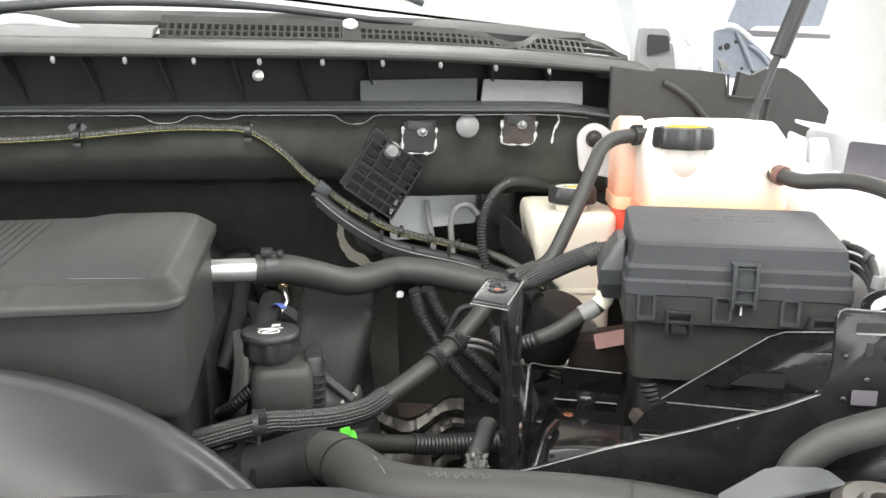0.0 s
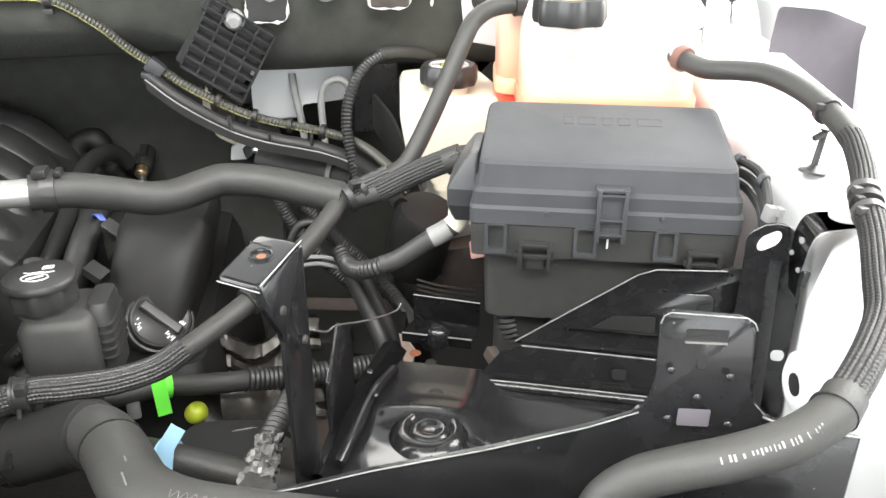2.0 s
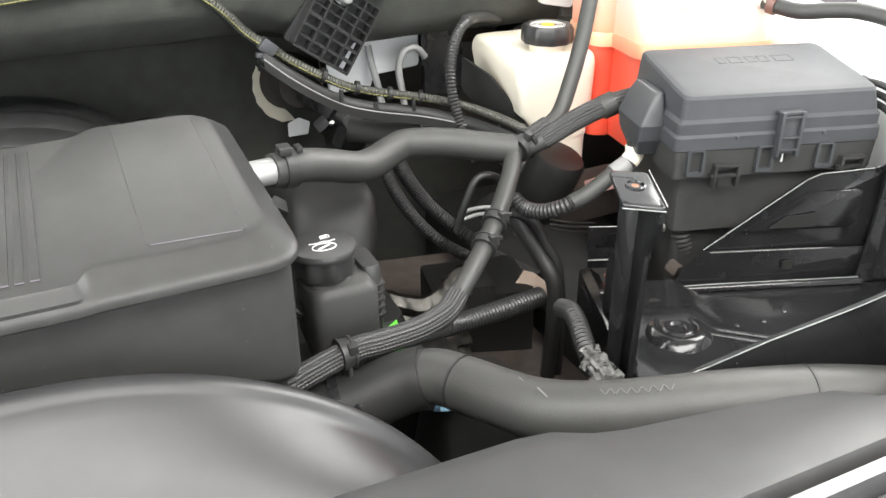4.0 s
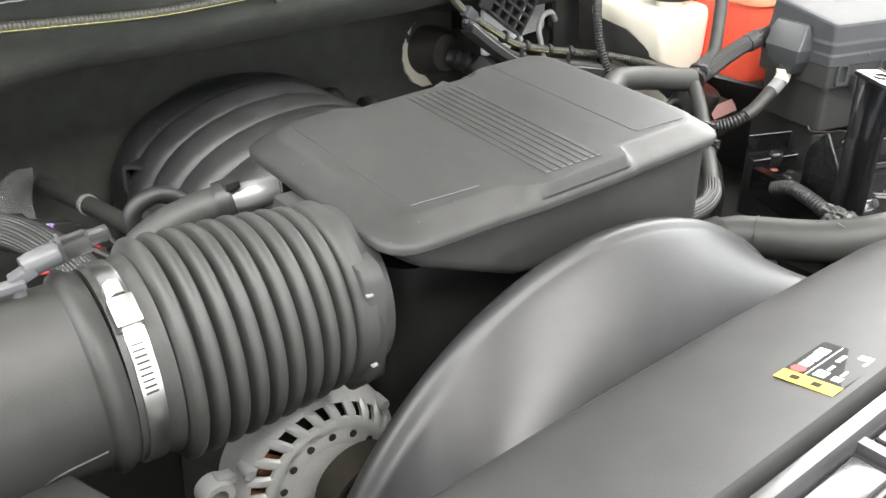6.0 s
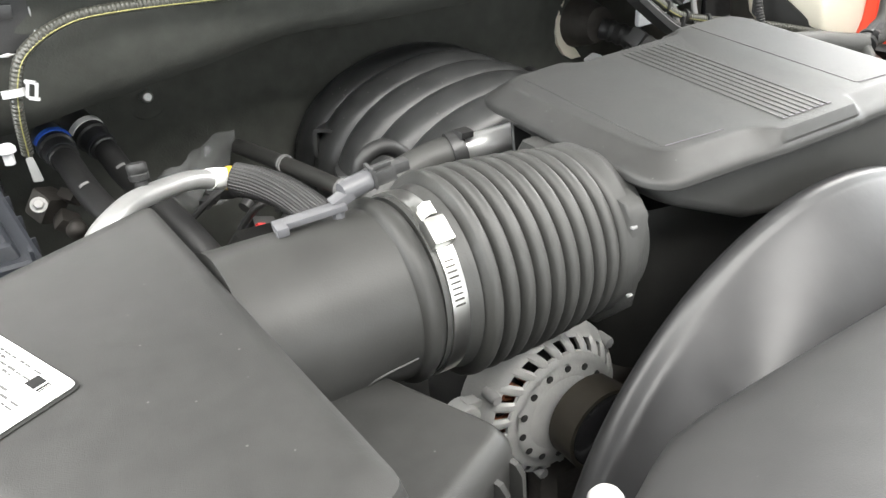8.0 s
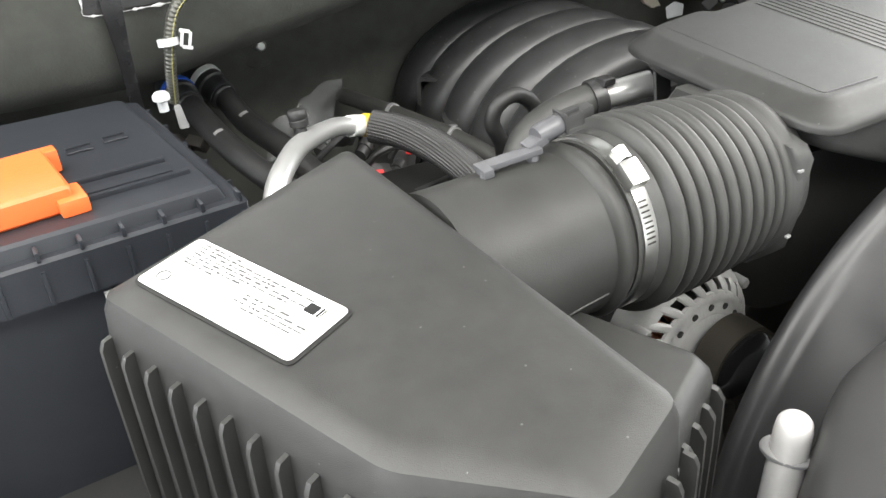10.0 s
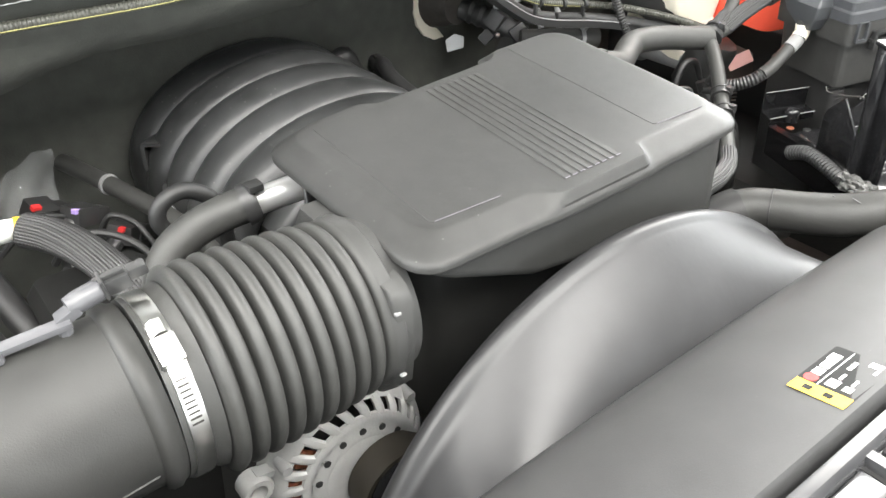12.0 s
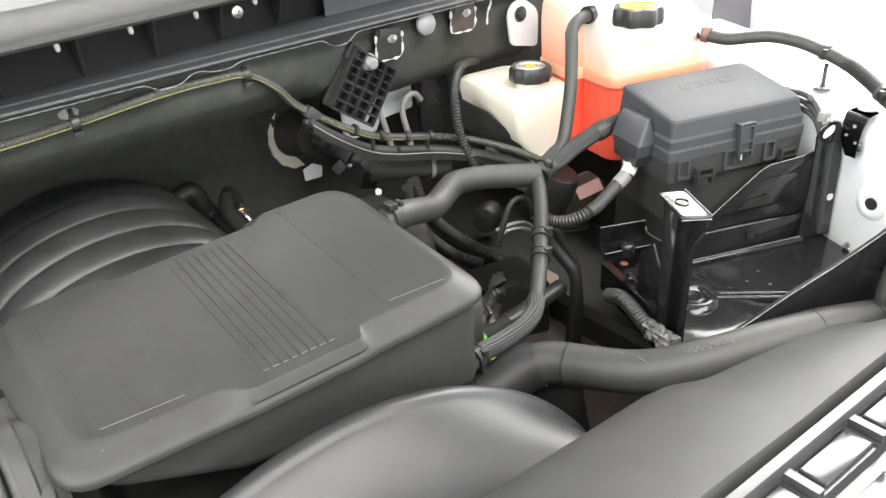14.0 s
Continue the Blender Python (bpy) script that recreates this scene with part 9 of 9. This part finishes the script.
    box(bm, (-0.64, 0.965, 1.186), (0.05, 0.006, 0.006), rot(0, 0, 8), 0.001)
    box(bm, (-0.625, 0.93, 1.184), (0.03, 0.02, 0.008), rot(0, 0, 8), 0.002)
    part("clip", bm, PLASTIC_SMOOTH, w)
    for pts, rad in (([(-0.655, 1.12, 1.14), (-0.635, 1.10, 1.172), (-0.605, 1.09, 1.176), (-0.575, 1.06, 1.162), (-0.555, 1.01, 1.13)], 0.0045), ([(-0.60, 1.14, 1.14), (-0.582, 1.125, 1.172), (-0.56, 1.11, 1.160), (-0.548, 1.09, 1.13)], 0.0035), ([(-0.70, 1.16, 1.15), (-0.672, 1.15, 1.176), (-0.645, 1.16, 1.180), (-0.62, 1.165, 1.168)], 0.004)):
        solid("engine_wire", tube(pts, rad, 8), RUBBER_DARK, "thin black wire looped over the engine", "wire", "engine wires")


battery()
ac_lines()


def bay_fittings():
    # hoses behind the resonator, above the far bank
    rng = random.Random(17)
    path = resample(spline([(-0.172, 1.31, 1.165), (-0.1655, 1.32, 1.1832), (-0.1495, 1.32, 1.1927), (-0.1369, 1.32, 1.1886), (-0.1304, 1.32, 1.1678), (-0.1122, 1.32, 1.1334), (-0.0786, 1.32, 1.0925), (-0.0476, 1.32, 1.0551)], 8), 0.005)
    bm = bmesh.new()
    sweep(bm, path, [0.0168 + rng.uniform(-0.0012, 0.0012) for _ in path], 14)
    solid("taped_hose", bm, RUBBER_DARK, "thick black taped hose behind the manifold", "hose")
    for pts, r, m in (([(-0.092, 1.285, 1.165), (-0.102, 1.275, 1.182), (-0.114, 1.25, 1.193), (-0.128, 1.21, 1.190), (-0.130, 1.15, 1.178), (-0.127, 1.08, 1.165), (-0.130, 1.02, 1.150), (-0.140, 0.98, 1.125)], 0.0115, RUBBER_DARK), ([(-0.080, 1.06, 1.192), (-0.083, 1.01, 1.182), (-0.092, 0.97, 1.155), (-0.104, 0.94, 1.11)], 0.0155, RUBBER_DARK), ([(-0.105, 0.90, 1.20), (-0.10, 0.86, 1.17), (-0.11, 0.82, 1.12), (-0.14, 0.78, 1.08)], 0.010, RUBBER), ([(-0.12, 1.14, 1.16), (-0.10, 1.08, 1.165), (-0.09, 1.0, 1.15), (-0.10, 0.93, 1.12)], 0.012, RUBBER_DARK)):
        solid("engine_hose", tube(pts, r, 12), m, "black rubber hose over the engine", "hose", "engine hoses")
    for pts, r in (([(-0.122, 0.84, 1.13), (-0.107, 0.81, 1.15), (-0.082, 0.80, 1.175)], 0.0075), ([(0.135, 1.11, 1.19), (0.155, 1.122, 1.145), (0.194, 1.137, 1.088), (0.235, 1.13, 1.045), (0.262, 1.09, 1.022), (0.275, 1.04, 1.018), (0.29, 0.98, 1.02)], 0.0105), ([(0.115, 1.10, 1.19), (0.130, 1.11, 1.14), (0.165, 1.12, 1.08), (0.205, 1.11, 1.035), (0.235, 1.07, 1.02)], 0.009),
                   ([(0.149, 0.722, 1.155), (0.1435, 0.70, 1.165), (0.137, 0.680, 1.166), (0.127, 0.655, 1.164), (0.1205, 0.635, 1.160)], 0.0095)):
        solid("corrugated_conduit", corrugated(pts, r, 0.0048, 0.0014, 12), RUBBER_DARK, "black corrugated wiring conduit", "conduit", "engine conduits")
    for pts, r in (([(0.19, 0.895, 1.175), (0.21, 0.88, 1.167), (0.225, 0.868, 1.135), (0.237, 0.86, 1.103), (0.243, 0.857, 1.03), (0.25, 0.87, 0.92)], 0.006), ([(0.195, 0.90, 1.185), (0.20, 0.89, 1.16), (0.216, 0.87, 1.125), (0.226, 0.852, 1.094), (0.228, 0.852, 1.03), (0.236, 0.87, 0.92)], 0.009), ([(0.127, 0.905, 1.16), (0.135, 0.90, 1.194), (0.15, 0.90, 1.222), (0.175, 0.90, 1.218), (0.19, 0.90, 1.19)], 0.0042)):
        solid("cable", tube(pts, r, 10), RUBBER_DARK, "black cable running down behind the engine", "cable", "engine cables")
    # sensor with a brass collar on its silver stem
    q, a = Vector((-0.079, 1.292, 1.150)), Vector((0.05, 0.9, 0.3)).normalized()
    s = thing("sensor", q, "small black sensor plug with a brass collar on a silver stem", "sensor")
    bm = bmesh.new()
    lathe(bm, [(0.0075, -0.008), (0.0092, -0.006), (0.0092, 0.000), (0.0082, 0.002), (0.0092, 0.004), (0.0088, 0.007)], q, a, 16)
    part("collar", bm, BRASS, s, "worn brass collar")
    bm = bmesh.new()
    lathe(bm, [(0.011, 0.006), (0.0128, 0.009), (0.0132, 0.030), (0.0118, 0.034), (0.0118, 0.050), (0.0075, 0.056)], q, a, 18)
    box(bm, q + a * 0.028 + Vector((0, 0, 0.013)), (0.010, 0.026, 0.007), rot(18, 0, 0), 0.0015)
    part("plug", bm, PLASTIC_SMOOTH, s)
    part("stem", tube([q, q - a * 0.016 + Vector((0.004, 0, -0.004)), q + Vector((0.006, -0.022, -0.022)), q + Vector((-0.002, -0.030, -0.036)), q + Vector((-0.012, -0.036, -0.052))], 0.0055, 10), STEEL, s, "bent silver stem")
    # small connector pair with blue wires below the hose
    k = thing("wire_connector", (-0.066, 1.00, 1.19), "small black connector with thin blue wires", "connector")
    bm = bmesh.new()
    box(bm, (-0.050, 0.985, 1.192), (0.024, 0.014, 0.014), rot(20, 25, -35), 0.002)
    part("housing", bm, PLASTIC_SMOOTH, k)
    bm = bmesh.new()
    box(bm, (-0.060, 0.93, 1.170), (0.022, 0.016, 0.012), rot(15, 30, -25), 0.002)
    part("housing", bm, PLASTIC_SMOOTH, k)
    for j in range(3):
        bm = tube([(-0.062 + 0.002 * j, 0.992, 1.201), (-0.070 + 0.003 * j, 1.000, 1.205), (-0.078 + 0.003 * j, 1.015, 1.197)], 0.0013, 6)
        part("wire", bm, BLUE_WIRE, k, "thin blue wire")
    # heat sleeve and crumpled heat shield beside the pump
    bm = bmesh.new()
    path = spline([(0.0, 0.88, 1.02), (0.05, 0.885, 1.03), (0.10, 0.90, 1.01)], 8)
    sweep(bm, path, [0.03 + 0.002 * math.sin(i * 1.7) + 0.0015 * math.sin(i * 0.6) for i in range(len(path))], 18)
    solid("heat_sleeve", bm, HEATFOIL, "crinkled grey-brown heat sleeve", "heat shield")
    bm = bmesh.new()
    rng = random.Random(21)
    rows = [[Vector((0.045 + 0.115 * i / 30 + rng.uniform(-0.0008, 0.0008), 0.935 - 0.02 * math.sin(i * 0.1) + 0.005 * math.sin(j * 1.35) + 0.006 * math.sin(i * 0.3 + 1.1 * math.sin(j * 0.3)) + rng.uniform(-0.0015, 0.0015), 0.94 + 0.150 * j / 30 - 0.010 * math.sin(i * 0.18))) for i in range(31)] for j in range(31)]
    rings(bm, rows, cap=False, close=False)
    bmesh.ops.solidify(bm, geom=bm.faces[:], thickness=0.002)
    solid("heat_shield", bm, HEATFOIL, "crumpled ribbed grey-brown metal heat shield", "heat shield", sharp=25)
    k = thing("yellow_green_plug", (0.037, 0.826, 1.05), "yellow-green plastic plug on a black hose", "plug")
    bm = bmesh.new()
    lathe(bm, [(0.003, 0.016), (0.008, 0.0135), (0.0105, 0.008), (0.011, 0.0), (0.008, -0.003)][::-1], (0.037, 0.830, 1.058), (-0.1, -0.9, 0.45), 20)
    part("plug", bm, LIME, k)
    part("hose", tube([(0.038, 0.835, 1.046), (0.06, 0.825, 1.024), (0.09, 0.805, 1.003), (0.125, 0.775, 0.98)], 0.015, 14), RUBBER_DARK, k)
    # film-wrapped connector at the foot of the post
    bm = bmesh.new()
    rng = random.Random(4)
    path = resample(spline([(0.1225, 0.641, 1.162), (0.1195, 0.627, 1.161), (0.117, 0.611, 1.160), (0.115, 0.598, 1.157)], 8), 0.0015)
    loops = []
    for i, q in enumerate(path):
        grow = 0.0085 + 0.003 * i / len(path)
        loops.append([q + Vector((math.cos(a), 0.25 * math.sin(2 * a + i), math.sin(a))) * (grow + 0.0022 * math.sin(3 * a + i * 0.45) + 0.0016 * math.sin(7 * a - i * 0.8) + rng.uniform(-0.0009, 0.0009)) for a in [2 * math.pi * k / 30 for k in range(30)]])
    rings(bm, loops)
    solid("foil_wrap", bm, FILM, "crumpled pale film wrapped round a connector", "foil", sharp=15)
    p = thing("power_steering_pump", (0.06, 0.79, 0.95), "cast metal pump with a bright pulley face", "pump")
    bm = bmesh.new()
    lathe(bm, [(0.0, -0.01), (0.02, -0.01), (0.022, 0.0), (0.05, 0.004), (0.055, 0.012), (0.055, 0.05), (0.03, 0.06)], (0.085, 0.80, 1.0), (0.1, -0.9, 0.45), 28, cap=False)
    part("body", bm, CAST_DARK, p)
    bm = bmesh.new()
    lathe(bm, [(0.014, 0.055), (0.014, 0.066), (0.010, 0.068), (0.010, 0.060)], (0.085, 0.80, 1.0), (0.1, -0.9, 0.45), 18, cap=False)
    part("nut", bm, STEEL, p)
    # brake unit under the reservoir with its pipes, motor and label
    m = thing("brake_unit", (0.2, 0.95, 1.1), "dark brake control unit with silver pipes and a pink label", "brake unit")
    bm = bmesh.new()
    box(bm, (0.195, 0.985, 0.98), (0.13, 0.10, 0.13), rot(0, 0, -12), 0.008)
    box(bm, (0.165, 0.95, 1.04), (0.06, 0.04, 0.05), rot(0, 0, -12), 0.006)
    part("body", bm, PLASTIC_BLACK, m)
    bm = bmesh.new()
    lathe(bm, [(0.030, -0.05), (0.034, -0.045), (0.034, 0.03), (0.030, 0.036), (0.012, 0.038)], (0.278, 0.955, 1.178), (0.2, -0.35, 1.0), 26)
    part("accumulator", bm, PLASTIC_BLACK, m)
    bm = bmesh.new()
    plate(bm, round2(rect(0.042, 0.020), 0.002), (0.352, 0.945, 1.161), (0.85, -0.3, 0.25), (0.1, 0.5, 0.8), 0.001)
    part("label", bm, PINK, m, "pink printed label")
    bm = bmesh.new()
    box(bm, (0.35, 0.975, 1.135), (0.09, 0.05, 0.05), rot(0, -10, -15), 0.006)
    part("bracket", bm, BROWN_STEEL, m)
    for k in range(2):
        bm = tube([(0.142, 0.925 - 0.004 * k, 1.172 - 0.007 * k), (0.165, 0.915, 1.178 - 0.008 * k), (0.19, 0.915, 1.170 - 0.009 * k), (0.212, 0.925, 1.150 - 0.009 * k), (0.222, 0.935, 1.12)], 0.0024, 8)
        part("pipe", bm, ALU, m)
    for k in range(3):
        bm = tube([(0.270, 0.935, 1.132 - 0.006 * k), (0.30, 0.93, 1.124 - 0.006 * k), (0.335, 0.93, 1.116 - 0.006 * k)], 0.0016, 8)
        part("pipe", bm, CAST_DARK, m)
    bm = bmesh.new()
    lathe(bm, [(0.014, -0.03), (0.022, -0.026), (0.0245, 0.004), (0.0245, 0.026), (0.022, 0.031), (0.007, 0.033), (0.007, 0.040), (0.0, 0.041)], (0.325, 1.16, 1.045), (-0.75, -0.55, 0.15), 22, cap=False)
    solid("pump_motor", bm, RUBBER_DARK, "round black pump motor deep beside the engine", "motor")
    # torn beige scrap of insulation low in the bay
    bm = bmesh.new()
    plate(bm, [(-0.030, -0.026), (-0.017, 0.012), (0.002, 0.030), (0.014, 0.024), (0.028, 0.006), (0.022, -0.018), (0.012, -0.010), (0.002, -0.016), (-0.012, -0.012)], (0.243, 0.934, 1.034), (0.86, -0.42, 0.28), (0.1, 0.62, 0.78), 0.003, 0.0008)
    solid("insulation_scrap", bm, BEIGE, "torn beige scrap of insulation low in the bay", "insulation")
    # wires between the fuse box and the wing
    w = thing("wing_harness", (0.51, 0.74, 1.28), "black wires with a clear connector beside the fuse box", "wiring")
    for k in range(3):
        bm = tube([(0.514 + 0.001 * k, 0.758, 1.318 - 0.010 * k), (0.516 + 0.001 * k, 0.735, 1.326 - 0.010 * k), (0.520 - 0.002 * k, 0.708, 1.324 - 0.009 * k), (0.518 - 0.0015 * k, 0.688, 1.308 - 0.006 * k), (0.511, 0.674, 1.276)], 0.0037, 8)
        part("wire", bm, RUBBER_DARK, w)
    for q in ((0.516, 0.737, 1.326), (0.519, 0.702, 1.321)):
        bm = ring_on(bmesh.new(), q, (0.3, -0.9, -0.2), 0.0046, 0.005, 0.001)
        part("wire_band", bm, PLASTIC_GREY, w)
    bm = bmesh.new()
    box(bm, (0.516, 0.679, 1.302), (0.009, 0.010, 0.013), rot(0, 10, 0), 0.002)
    box(bm, (0.5205, 0.675, 1.305), (0.005, 0.008, 0.007), rot(0, 10, 0), 0.001)
    part("connector", bm, PLASTIC_PALE, w, "pale connector housing")
    # bracket at the front right corner
    f = thing("front_bracket", (0.3400, 0.41, 1.1370), "grey metal bracket with a white cap and a steel bush", "bracket")
    bm = bmesh.new()
    plate(bm, round2([(0.0, 0.0), (0.09, 0.012), (0.085, 0.03), (0.05, 0.036), (0.0, 0.012)], 0.004), (0.2260, 0.400, 1.2450), (1, 0.05, 0), (0, 1, 0.1), 0.004, 0.001)
    part("plate", bm, PLASTIC_GREY, f)
    bm = bmesh.new()
    lathe(bm, [(0.03, 0), (0.028, 0.012), (0.02, 0.02), (0.0, 0.023)], (0.2520, 0.385, 1.2250), (0, 0, 1), 28, cap=False)
    part("cap", bm, PRIMER_DIM, f, "white domed cap")
    bm = bmesh.new()
    lathe(bm, [(0.030, -0.02), (0.030, 0.012), (0.024, 0.016), (0.016, 0.014), (0.013, 0.018), (0.009, 0.018), (0.009, 0.0)], (0.3250, 0.395, 1.2320), (0, -0.1, 1), 28, cap=False)
    part("bush", bm, CAST_DARK, f)
    bm = bmesh.new()
    box(bm, (0.2900, 0.40, 1.1370), (0.14, 0.03, 0.18), None, 0.006)
    part("leg", bm, PLASTIC_SMOOTH, f)


bay_fittings()
